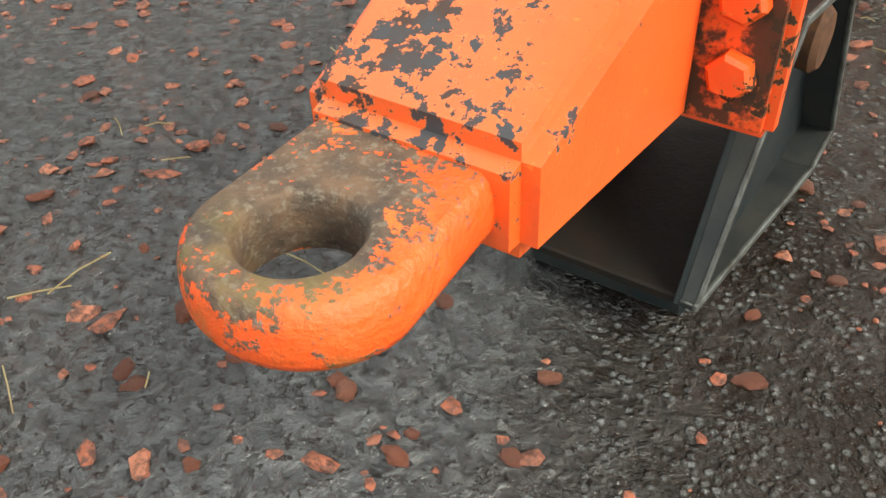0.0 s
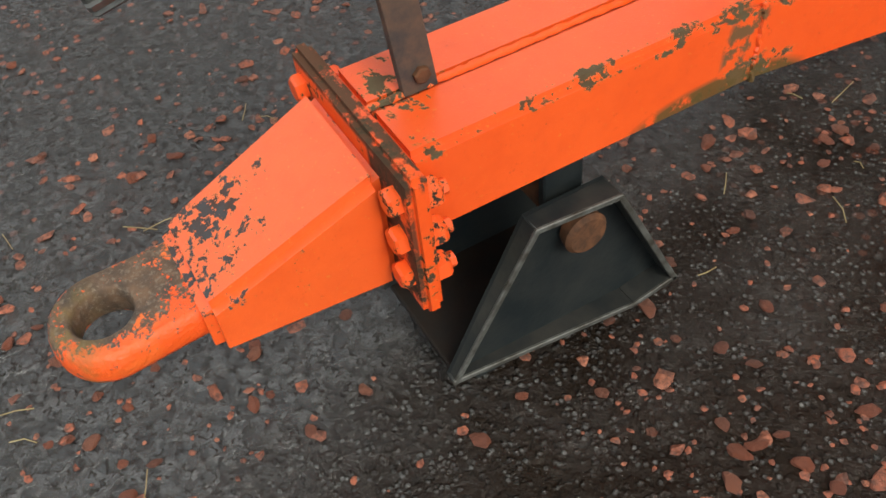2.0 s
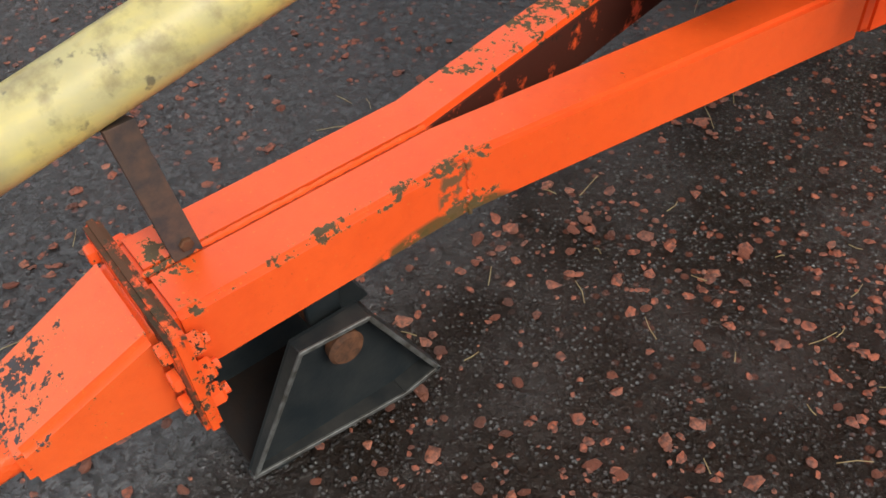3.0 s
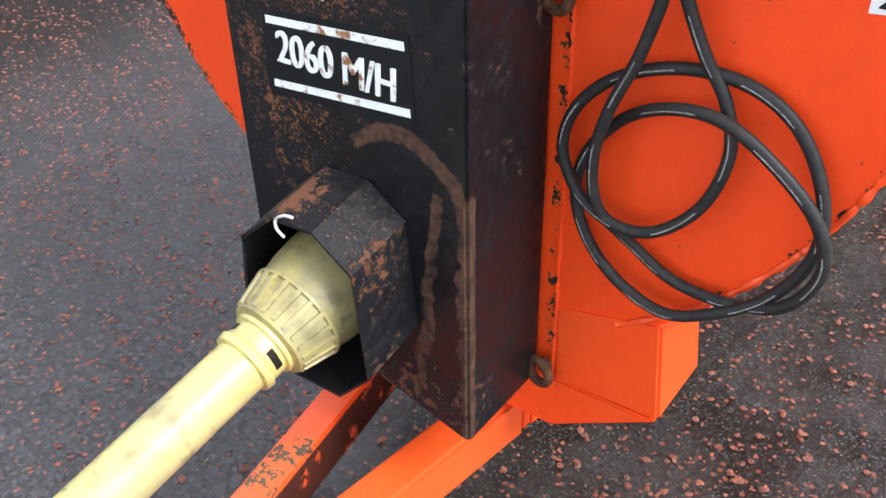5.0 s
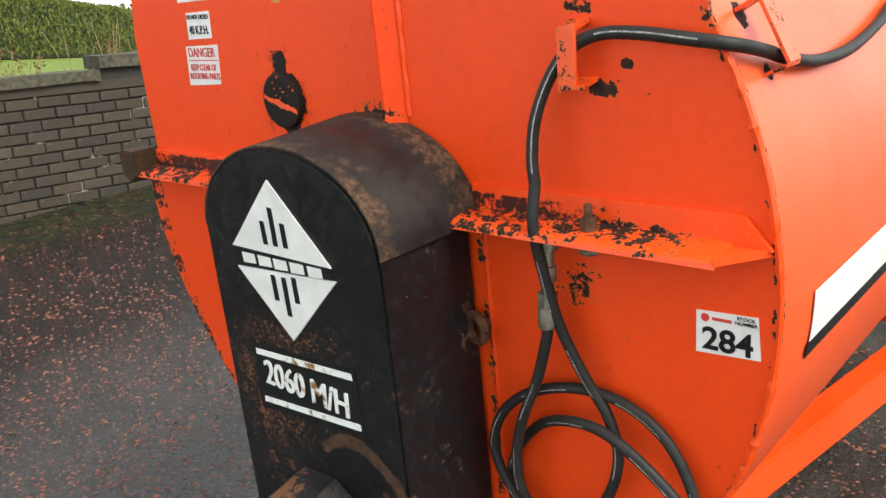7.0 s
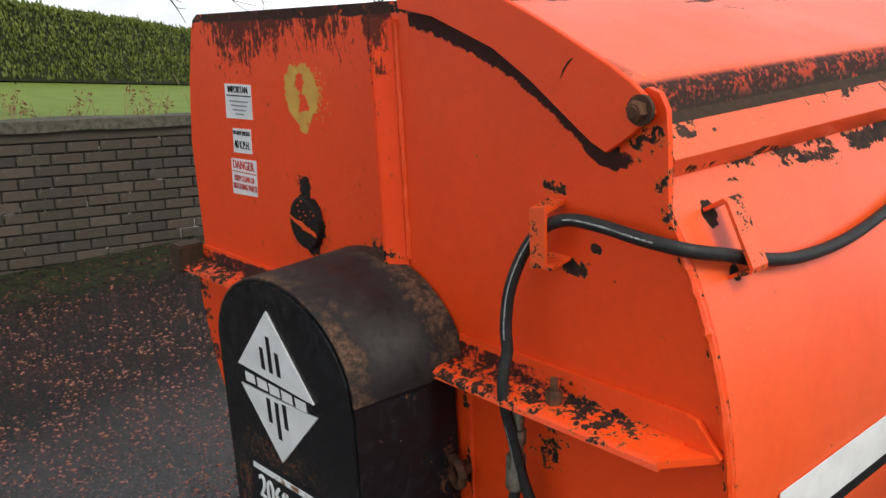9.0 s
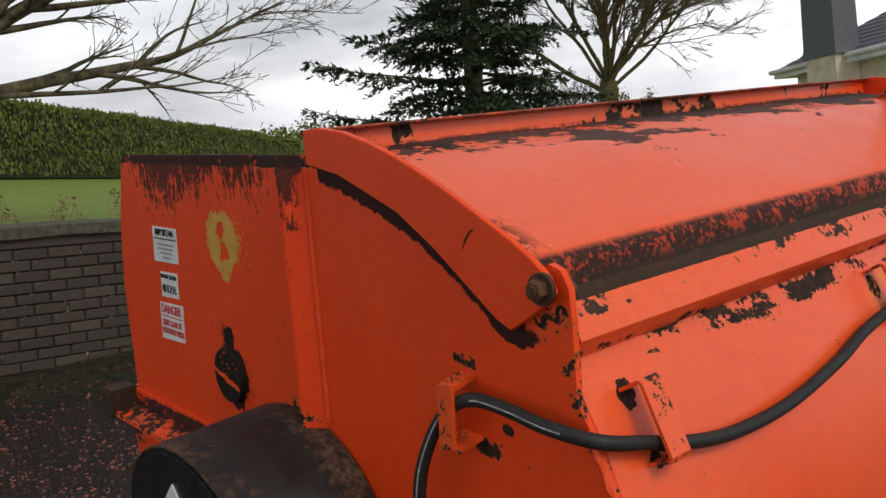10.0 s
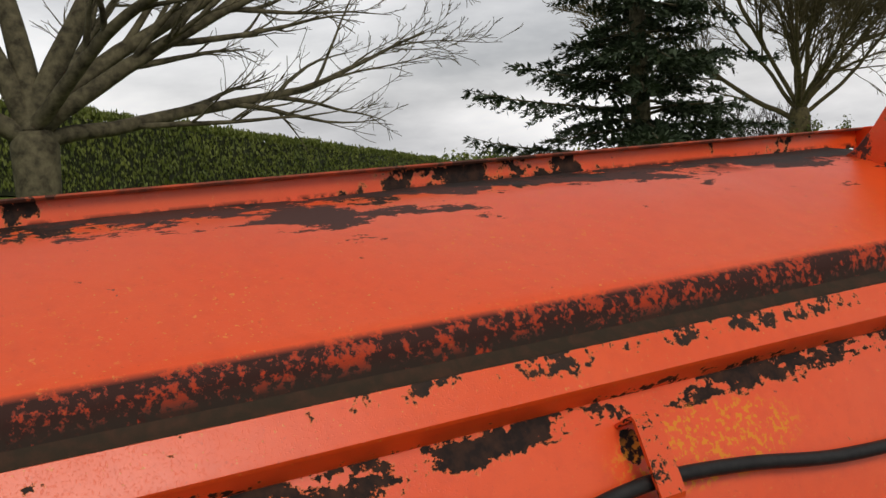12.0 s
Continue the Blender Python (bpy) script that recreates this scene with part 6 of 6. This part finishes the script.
def chassis():
    part("axle_block", loft([[(0.277, 1.556, 0.535), (0.476, 1.556, 0.541), (0.459, 1.556, 0.738), (0.277, 1.556, 0.700)], [(0.277, 1.66, 0.535), (0.497, 1.66, 0.600), (0.486, 1.66, 0.700), (0.277, 1.66, 0.700)]], 0.005, 2), PAINT_BROAD, spreader)
    part("front_crossmember", prism([(-0.46, 0.535), (0.472, 0.535), (0.275, 0.42), (-0.275, 0.42)], "y", 1.557, 1.66, 0.004), PAINT_BROAD, spreader)
    for sx, x0 in ((1, 0.100), (-1, -0.118)):
        x1 = sx * 0.49
        part("chassis_rail", loft([[(x0, 1.645, 0.292), (x0 + sx * 0.084, 1.645, 0.292), (x0 + sx * 0.084, 1.645, 0.400), (x0, 1.645, 0.400)],
                                   [(x1, 3.82, 0.335), (x1 + sx * 0.092, 3.82, 0.335), (x1 + sx * 0.092, 3.82, 0.460), (x1, 3.82, 0.460)]], 0.006, 2), PAINT_BROAD, spreader)
        br = part("axle_bracket", prism([(3.80, 0.27), (3.80, 0.50), (3.90, 0.56), (4.10, 0.56), (4.16, 0.40), (4.05, 0.27)], "x", *sorted((x1 + sx * 0.01, x1 + sx * 0.075)), 0.004, 1), PAINT_GUTTER, spreader)
        part("bracket_rod", tube([(x1 + sx * 0.10, 3.78, 0.44), (x1 + sx * 0.105, 3.84, 0.53), (x1 + sx * 0.10, 3.92, 0.60)], 0.011, 8), RUST, br)
    part("cross_tube", tube([(-0.56, 4.0, 0.30), (0.56, 4.0, 0.30)], 0.022, 10), PAINT_BROAD, spreader)
    for x in (-0.30, 0.22):
        part("chassis_beam", box(x, x + 0.08, 1.70, 5.25, 0.44, 0.56, 0.006), PAINT_BROAD, spreader)
    # axle and wheels under the barrel carry the rear
    part("axle", tube([(-0.75, 4.95, 0.42), (0.75, 4.95, 0.42)], 0.05, 12), RUST, spreader)
    for x0, x1 in ((-0.72, -0.47), (0.47, 0.72)):
        w = part("wheel", tube_rings([(Vector((x0, 4.95, 0.42)), 0.36), (Vector((x0 + 0.03, 4.95, 0.42)), 0.42), (Vector((x1 - 0.03, 4.95, 0.42)), 0.42), (Vector((x1, 4.95, 0.42)), 0.36)], Vector((1, 0, 0)), 40), RUBBER, spreader)
        part("rim", tube_rings([(Vector((x0 - 0.002, 4.95, 0.42)), 0.22), (Vector((x1 + 0.002, 4.95, 0.42)), 0.22)], Vector((1, 0, 0)), 28), PAINT_BROAD, w)


chassis()


def drawbar():
    def leg(x_in, x_out, y, z0=0.284, z1=0.387):
        return [(x_in, y, z0), (x_out, y, z0), (x_out, y, z1), (x_in, y, z1)]

    d = part("drawbar", loft([leg(-0.0045, -0.082, 0.515), leg(-0.0045, -0.082, 0.92), leg(-0.118, -0.198, 1.62, 0.292, 0.40)], 0.008, 2), PAINT_BEAM, spreader, "orange welded box-section drawbar", 20)
    part("right_arm", loft([leg(-0.0030, 0.079, 0.515), leg(-0.0030, 0.079, 0.92), leg(0.100, 0.184, 1.62, 0.292, 0.40)], 0.008, 2), PAINT_BEAM, d, angle=20)
    rng = random.Random(6)
    seam = [(-0.0038, 0.517 + 0.4 * i / 60, 0.3865 + rng.uniform(-0.001, 0.0005)) for i in range(61)]
    part("seam_weld", tube(seam, [0.004 + rng.uniform(-0.001, 0.001) for _ in seam], 6), PAINT_BEAM, d)
    bend = [(0.0795, 0.921 + rng.uniform(-0.0015, 0.0015), 0.288 + 0.096 * i / 24) for i in range(25)]
    part("bend_weld", tube(bend, [0.003 + rng.uniform(-0.001, 0.001) for _ in bend], 6), PAINT_BEAM, d)
    part("rear_plate", prism([(-0.20, 0.31), (0.185, 0.31), (0.185, 0.47), (-0.20, 0.47)], "y", 1.618, 1.64), PAINT_BROAD, d)
    fl = part("flange", box(-0.126, 0.120, 0.495, 0.516, 0.226, 0.398, 0.006, 2), PAINT_FLANGE, d, "chipped bolted flange plate")
    for x in (-0.104, 0.092):
        for z in (0.362, 0.314, 0.267):
            part("bolt", hexbolt((x, 0.496, z), (0, -1, 0), 0.0150, 0.013), PAINT_BOLT, fl)
            part("nut", hexbolt((x + 0.006, 0.515, z - 0.003), (0, 1, 0), 0.0155, 0.018, tube([(x + 0.006, 0.515, z - 0.003), (x + 0.006, 0.540, z - 0.003)], 0.008, 8)), PAINT_BOLT, fl)

    def sec(x0, x1, y, z0, z1):
        return [(x0, y, z0), (x1, y, z0), (x1, y, z1), (x0, y, z1)]

    cp = part("coupling_head", loft([sec(-0.076, 0.061, 0.310, 0.234, 0.298), sec(-0.088, 0.070, 0.496, 0.228, 0.374)], 0.010, 4), PAINT_TAPER, d, "tapered orange coupling head, paint flaked at the front", 40)
    # towing eye: a thick ring with a neck into the head
    cx, cy, ri = -0.0085, 0.2325, 0.0280
    own = bmesh.new()
    neck = 0.058
    outer = [(cx + neck * math.cos(a), cy + 0.052 * math.sin(a)) for a in (math.pi + math.pi * i / 28 for i in range(29))] + [(cx + 0.0575 - 0.0065 * k / 8, 0.240 + 0.078 * k / 8) for k in range(1, 9)] + [(cx + 0.051 - 0.111 * k / 12, 0.318) for k in range(1, 12)] + [(cx - 0.060 + 0.002 * k / 8, 0.318 - 0.078 * k / 8) for k in range(8)]
    m = len(outer)
    levels = ((0.88, 0.2505), (0.95, 0.2520), (0.99, 0.2575), (1.0, 0.2655), (0.985, 0.2750), (0.94, 0.2820), (0.86, 0.2858))
    def inset(p, f, lvl):
        return (cx + (p[0] - cx) * f, cy + (p[1] - cy) * f if p[1] < 0.3 else p[1], lvl)
    rows = [[own.verts.new(inset(p, f, z)) for p in outer] for f, z in levels]
    for r, q in zip(rows, rows[1:]):
        for i in range(m):
            own.faces.new((r[i], r[(i + 1) % m], q[(i + 1) % m], q[i]))
    # hole, each rim point facing the outer ring's point by angle
    holes = []
    for f, z in ((1.16, 0.2862), (1.06, 0.2835), (1.01, 0.277), (1.0, 0.268), (1.02, 0.258), (1.10, 0.2505)):
        ring = []
        for p in outer:
            a = math.atan2(p[1] - cy, p[0] - cx)
            ring.append(own.verts.new((cx + ri * f * math.cos(a), cy + ri * f * math.sin(a), z)))
        holes.append(ring)
    for r, q in zip([rows[-1]] + holes, holes + [rows[0]]):
        for i in range(m):
            own.faces.new((r[i], r[(i + 1) % m], q[(i + 1) % m], q[i]))
    part("towing_eye", own, EYE, cp, "rust-worn ring hitch with flaked orange paint", 50)
    # strap that holds the shaft up
    st = part("shaft_rest", loft([[(-0.010, 0.556, 0.384), (0.000, 0.556, 0.384), (0.000, 0.592, 0.384), (-0.010, 0.592, 0.384)],
                                  [(-0.013, 0.540, 0.562), (-0.003, 0.540, 0.562), (-0.003, 0.574, 0.562), (-0.013, 0.574, 0.562)],
                                  [(-0.016, 0.539, 0.574), (-0.002, 0.539, 0.582), (-0.002, 0.573, 0.582), (-0.016, 0.573, 0.574)],
                                  [(-0.050, 0.537, 0.556), (-0.050, 0.537, 0.564), (-0.050, 0.571, 0.564), (-0.050, 0.571, 0.556)]], 0.002, 1), STRAP, d, "rusty flat-iron strap that props the shaft", 30)
    part("rest_bolt", hexbolt((0.000, 0.575, 0.404), (1, 0, 0), 0.009, 0.006), RUST, st)
    # parking foot
    # base plate painted black for the shade inside the foot
    ft = part("parking_foot", box(-0.094, 0.074, 0.535, 0.815, 0.040, 0.050, 0.002, 1), DARKHOLE, spreader, "dark grey folded-steel parking foot")
    part("shoe", box(-0.075, 0.070, 0.565, 0.78, 0.0, 0.040, 0.004, 1), STAND, ft)
    web = [(0.527, 0.048), (0.634, 0.246), (0.735, 0.246), (0.832, 0.052), (0.768, 0.040)]
    for sx, x_web, x_lip in ((1, 0.078, 0.106), (-1, -0.086, -0.114)):
        a, b = sorted((x_web, x_web - 0.007 * sx))
        w = part("cheek", prism(web, "x", a, b, 0.001, 1), STAND, ft)
        lo, hi = sorted((x_web - 0.003 * sx, x_lip))
        for (y0, z0), (y1, z1), nm in ((web[0], web[1], "front_lip"), (web[1], web[2], "top_lip"), (web[2], web[3], "rear_lip"), (web[3], web[4], "heel_lip"), (web[4], web[0], "foot_lip")):
            dv = Vector((y1 - y0, z1 - z0)).normalized()
            nv = Vector((-dv.y, dv.x)) * 0.006
            root = x_web - 0.003 * sx

            def reach(y, z):
                return x_lip - sx * (0.018 * max(0.0, 1 - (y - 0.527) / 0.2))

            ends = [[(root, y, z), (reach(y, z), y, z), (reach(y, z), y - nv.x, z - nv.y), (root, y - nv.x, z - nv.y)] for y, z in ((y0, z0), (y1, z1))]
            lip = part(nm, loft(ends, 0.0015, 1), STAND_LIP, w)
            # strip of paler steel along the scuffed edge, carrying its highlight in the colour
            rim = [[(reach(y, z) - 0.0015 * sx, y + nv.x * 0.12, z + nv.y * 0.12), (reach(y, z) + 0.0025 * sx, y + nv.x * 0.12, z + nv.y * 0.12), (reach(y, z) + 0.0025 * sx, y - nv.x * 1.1, z - nv.y * 1.1), (reach(y, z) - 0.0015 * sx, y - nv.x * 1.1, z - nv.y * 1.1)] for y, z in ((y0, z0), (y1, z1))]
            part("worn_rim", loft(rim, 0.001, 1), STAND_EDGE, lip, "scuffed bare edge, paler for its highlight")
    part("pivot_pin", tube([(-0.095, 0.697, 0.205), (0.09, 0.697, 0.205)], 0.018, 16), RUST, ft, "rusty pivot pin")
    part("pin_head", tube_rings([(Vector((0.084, 0.697, 0.203)), 0.024), (Vector((0.098, 0.697, 0.203)), 0.0265), (Vector((0.103, 0.697, 0.203)), 0.022)], Vector((1, 0, 0)), 26), RUST, ft, "round rusty pin head")
    for x in (-0.055, 0.045):
        part("hanger", box(x, x + 0.012, 0.672, 0.722, 0.18, 0.296, 0.002, 1), STAND, ft)


drawbar()


def drive_shaft():
    s = thing("drive_shaft", (0.01, 0.8, 0.68), "grimy yellow guarded drive shaft resting on a strap", "drive shaft")
    a, b = Vector((-0.044, 0.380, 0.577)), Vector((0.008, 1.135, 0.765))
    d = (b - a).normalized()
    part("guard_tube", lathe(a, b, [(0, 0.036), (0.002, 0.0425), (0.40, 0.0435), (0.76, 0.0445), (0.765, 0.043)], 40), YELLOW, s, "dirty yellow plastic guard tube")
    ln = (b - a).length
    part("collar", lathe(a, b, [(ln - 0.030, 0.045), (ln - 0.028, 0.052), (ln - 0.016, 0.054), (ln - 0.012, 0.049), (ln + 0.012, 0.049), (ln + 0.014, 0.055), (ln + 0.024, 0.056)], 36), YELLOW, s)
    side = d.orthogonal().normalized()
    up = d.cross(side)
    # slot openings drawn as black strips, their inner shade in the colour
    for g0 in (0.2, 2.3, 4.4):
        bm = bmesh.new()
        ring = [[bm.verts.new(a + d * (ln + h) + (side * math.cos(g0 + k * 0.09) + up * math.sin(g0 + k * 0.09)) * r) for k in range(9)] for h, r in ((-0.006, 0.0485), (-0.006, 0.0497), (0.006, 0.0497), (0.006, 0.0485))]
        for p, q in zip(ring, ring[1:] + ring[:1]):
            for k in range(8):
                bm.faces.new((p[k], p[k + 1], q[k + 1], q[k]))
        part("slot", bm, DARKHOLE, s)
    cone = part("guard_cone", lathe(a, b, [(ln + 0.020, 0.054), (ln + 0.024, 0.066), (ln + 0.083, 0.080), (ln + 0.084, 0.0855), (ln + 0.089, 0.0855), (ln + 0.090, 0.080), (ln + 0.12, 0.087), (ln + 0.165, 0.091), (ln + 0.22, 0.086)], 48), YELLOW_CONE, s, "dull yellow ribbed guard cone")
    for i in range(22):
        g = 2 * math.pi * i / 22
        r = side * math.cos(g) + up * math.sin(g)
        q = r.cross(d)
        p0, p1 = a + d * (ln + 0.030) + r * 0.066, a + d * (ln + 0.084) + r * 0.079
        bm = loft([[p0 - q * 0.0035 - r * 0.004, p0 + q * 0.0035 - r * 0.004, p0 + q * 0.003 + r * 0.0045, p0 - q * 0.003 + r * 0.0045],
                   [p1 - q * 0.0045 - r * 0.004, p1 + q * 0.0045 - r * 0.004, p1 + q * 0.004 + r * 0.0058, p1 - q * 0.004 + r * 0.0058]])
        part("rib", bm, YELLOW_CONE, cone)
    # splined end
    spl = []
    for k in range(12):
        for g, r in ((k / 12 + 0.004, 0.0275), (k / 12 + 0.038, 0.0275), (k / 12 + 0.045, 0.0245), (k / 12 + 0.078, 0.0245)):
            spl.append((side * math.cos(2 * math.pi * g) + up * math.sin(2 * math.pi * g)) * r)
    part("inner_shaft", loft([[a + d * h + p * f for p in spl] for h, f in ((-0.054, 0.93), (-0.051, 1.0), (0.03, 1.0))]), STEEL, s, "greasy dark splined inner shaft", 25)


drive_shaft()


def hoses():
    h = thing("hydraulic_hose", (0.42, 1.53, 1.33), "coiled black hydraulic hose hung on the end plate", "hose")
    y = 1.538
    path = [(px + 0.013 + 0.010 * (0.658 - px) / 0.39, py, pz + (-0.006 if pz < 1.2 else -0.006 + 0.019 * min(1, (pz - 1.2) / 0.29))) for px, py, pz in [(0.395, y - 0.025, 1.49), (0.397, y - 0.04, 1.43), (0.404, y - 0.03, 1.36), (0.42, y - 0.02, 1.28), (0.455, y - 0.01, 1.20), (0.492, y - 0.006, 1.14), (0.508, y - 0.006, 1.07), (0.485, y - 0.012, 0.99), (0.43, y - 0.02, 0.935),
            (0.37, y - 0.026, 0.925), (0.305, y - 0.026, 0.955), (0.268, y - 0.022, 1.02), (0.285, y - 0.018, 1.09), (0.345, y - 0.012, 1.145), (0.43, y, 1.17), (0.52, y, 1.165), (0.59, y + 0.002, 1.12), (0.635, y - 0.002, 1.04), (0.64, y - 0.008, 0.96), (0.60, y - 0.012, 0.885),
            (0.54, y - 0.016, 0.835), (0.46, y - 0.02, 0.80), (0.38, y - 0.016, 0.82), (0.318, y - 0.01, 0.87), (0.285, y - 0.004, 0.94), (0.295, y + 0.002, 1.01), (0.345, y + 0.002, 1.075), (0.42, y - 0.022, 1.12), (0.50, y - 0.03, 1.125), (0.58, y - 0.03, 1.08), (0.64, y - 0.028, 1.02), (0.658, y - 0.024, 0.95),
            (0.62, y - 0.02, 0.88), (0.54, y - 0.006, 0.845), (0.455, y - 0.004, 0.85), (0.385, y - 0.006, 0.89), (0.335, y - 0.03, 0.95), (0.325, y - 0.034, 1.03), (0.345, y - 0.034, 1.11), (0.375, y - 0.03, 1.18), (0.395, y - 0.026, 1.245), (0.401, y - 0.024, 1.275)]]
    part("hose", tube(smooth_path(path, 7), 0.0090, 12), RUBBER, h, "black rubber hose", 60)
    c = smooth_path(path, 7)
    rng = random.Random(3)
    for s0 in (12, 24, 38, 50, 64, 78, 90, 104, 118, 132, 146, 158, 172, 186, 200, 214, 226, 240, 254, 266):
        bm = bmesh.new()
        for k in range(7):
            i = s0 + k
            if i + 1 >= len(c):
                break
            p, q = c[i], c[i + 1]
            d = (q - p).normalized()
            nrm = Vector((0, -1, 0))
            nrm = (nrm - d * nrm.dot(d)).normalized()
            w = d.cross(nrm) * 0.0011
            for f0, f1 in ((0.04, 0.12), (0.20, 0.26), (0.36, 0.46), (0.55, 0.60), (0.70, 0.78), (0.90, 0.95)):
                a0, a1 = p.lerp(q, f0) + nrm * 0.0094, p.lerp(q, f1) + nrm * 0.0094
                bm.faces.new([bm.verts.new(v) for v in (a0 - w, a1 - w, a1 + w, a0 + w)])
        tagged(part("printing", bm, PRINT, h), kind="stuff")
    f = part("swaged_end", lathe((0.4205, y - 0.0245, 1.272), (0.421, y - 0.02, 1.332), [(0, 0.0135), (0.004, 0.0155), (0.034, 0.0155), (0.036, 0.012)], 16), ZINC, h, "tarnished crimped hose end")
    part("union_nut", tube_rings([(Vector((0.4210, y - 0.022, 1.308)), 0.0155), (Vector((0.4215, y - 0.021, 1.330)), 0.0155)], Vector((0.04, 0.03, 1)).normalized(), 6), ZINC, h)
    part("adaptor", lathe((0.4215, y - 0.02, 1.326), (0.422, y - 0.012, 1.419), [(0, 0.010), (0.02, 0.010), (0.022, 0.014), (0.045, 0.014), (0.047, 0.010), (0.07, 0.010), (0.072, 0.0165), (0.095, 0.0165)], 14), ZINC, h)
    def on(ang, yy, lift=0.0135):
        return (BX + (BR + lift) * math.cos(radians(ang)), yy, BZ + (BR + lift) * math.sin(radians(ang)))

    up = [(0.4145, y - 0.025, 1.498), (0.412, y - 0.024, 1.54), (0.419, y - 0.020, 1.595), (0.440, y - 0.012, 1.650), (0.472, y - 0.008, 1.690), (0.520, y - 0.008, 1.711), (0.580, y - 0.010, 1.712), (0.645, y - 0.008, 1.704), (0.697, y + 0.020, 1.692), on(24.6, 1.62, 0.018), on(23.2, 1.68, 0.016), on(21.8, 1.78), on(21.6, 1.92), on(23.0, 2.08),
          on(24.8, 2.20), on(25.6, 2.32, 0.016), on(24.6, 2.46), on(22.6, 2.62), on(22.0, 2.8), on(24.0, 2.98), on(25.6, 3.07, 0.016), on(25, 3.2)]
    h2 = thing("hydraulic_hose", (0.5, 1.6, 1.7), "black hydraulic hose running through clips along the barrel", "hose")
    part("hose", tube(smooth_path(up, 8), 0.0092, 12), RUBBER, h2, "black rubber hose", 60)
    c = smooth_path(up, 8)
    bm = bmesh.new()
    for i in list(range(4, 30)) + list(range(40, 58)):
        p, q = c[i], c[i + 1]
        d = (q - p).normalized()
        nrm = Vector((0.45, -1, 0.25))
        nrm = (nrm - d * nrm.dot(d)).normalized()
        w = d.cross(nrm) * 0.0011
        for f0, f1 in ((0.03, 0.12), (0.17, 0.22), (0.27, 0.36), (0.42, 0.47), (0.53, 0.64), (0.70, 0.75), (0.82, 0.92)):
            a0, a1 = p.lerp(q, f0) + nrm * 0.0094, p.lerp(q, f1) + nrm * 0.0094
            bm.faces.new([bm.verts.new(v) for v in (a0 - w, a1 - w, a1 + w, a0 + w)])
    tagged(part("printing", bm, PRINT, h2), kind="stuff")


hoses()


def hose_clips():
    # one on the end plate, the others along the barrel
    c = part("hose_clip", prism([(0.462, 1.722), (0.492, 1.728), (0.490, 1.641), (0.461, 1.634)], "y", 1.517, 1.523, 0.001, 1), PAINT_BOLT, plate, "bent flat-iron hose clip")
    part("clip_foot", prism([(1.518, 1.722), (1.559, 1.730), (1.559, 1.724), (1.518, 1.716)], "x", 0.463, 0.491), PAINT_BOLT, c)
    part("clip_foot", prism([(1.518, 1.644), (1.559, 1.650), (1.559, 1.644), (1.518, 1.638)], "x", 0.462, 0.500), PAINT_BOLT, c)
    for y0, ang in ((1.630, 27.5), (2.300, 29.0), (3.05, 29.0)):
        a0, a1 = radians(ang + 2.2), radians(ang - 5.2)
        def at(a, r):
            return (BX + r * math.cos(a), BZ + r * math.sin(a))
        p = [at(a0, BR), at(a0, BR + 0.034), at(a0 - 0.008, BR + 0.038), at(a1 + 0.008, BR + 0.038), at(a1, BR + 0.034), at(a1, BR)]
        k = part("hose_clip", sheet(p, 0.005, y0, y0 + 0.036), PAINT_BOLT, barrel, "bent flat-iron hose clip", 20)


hose_clips()
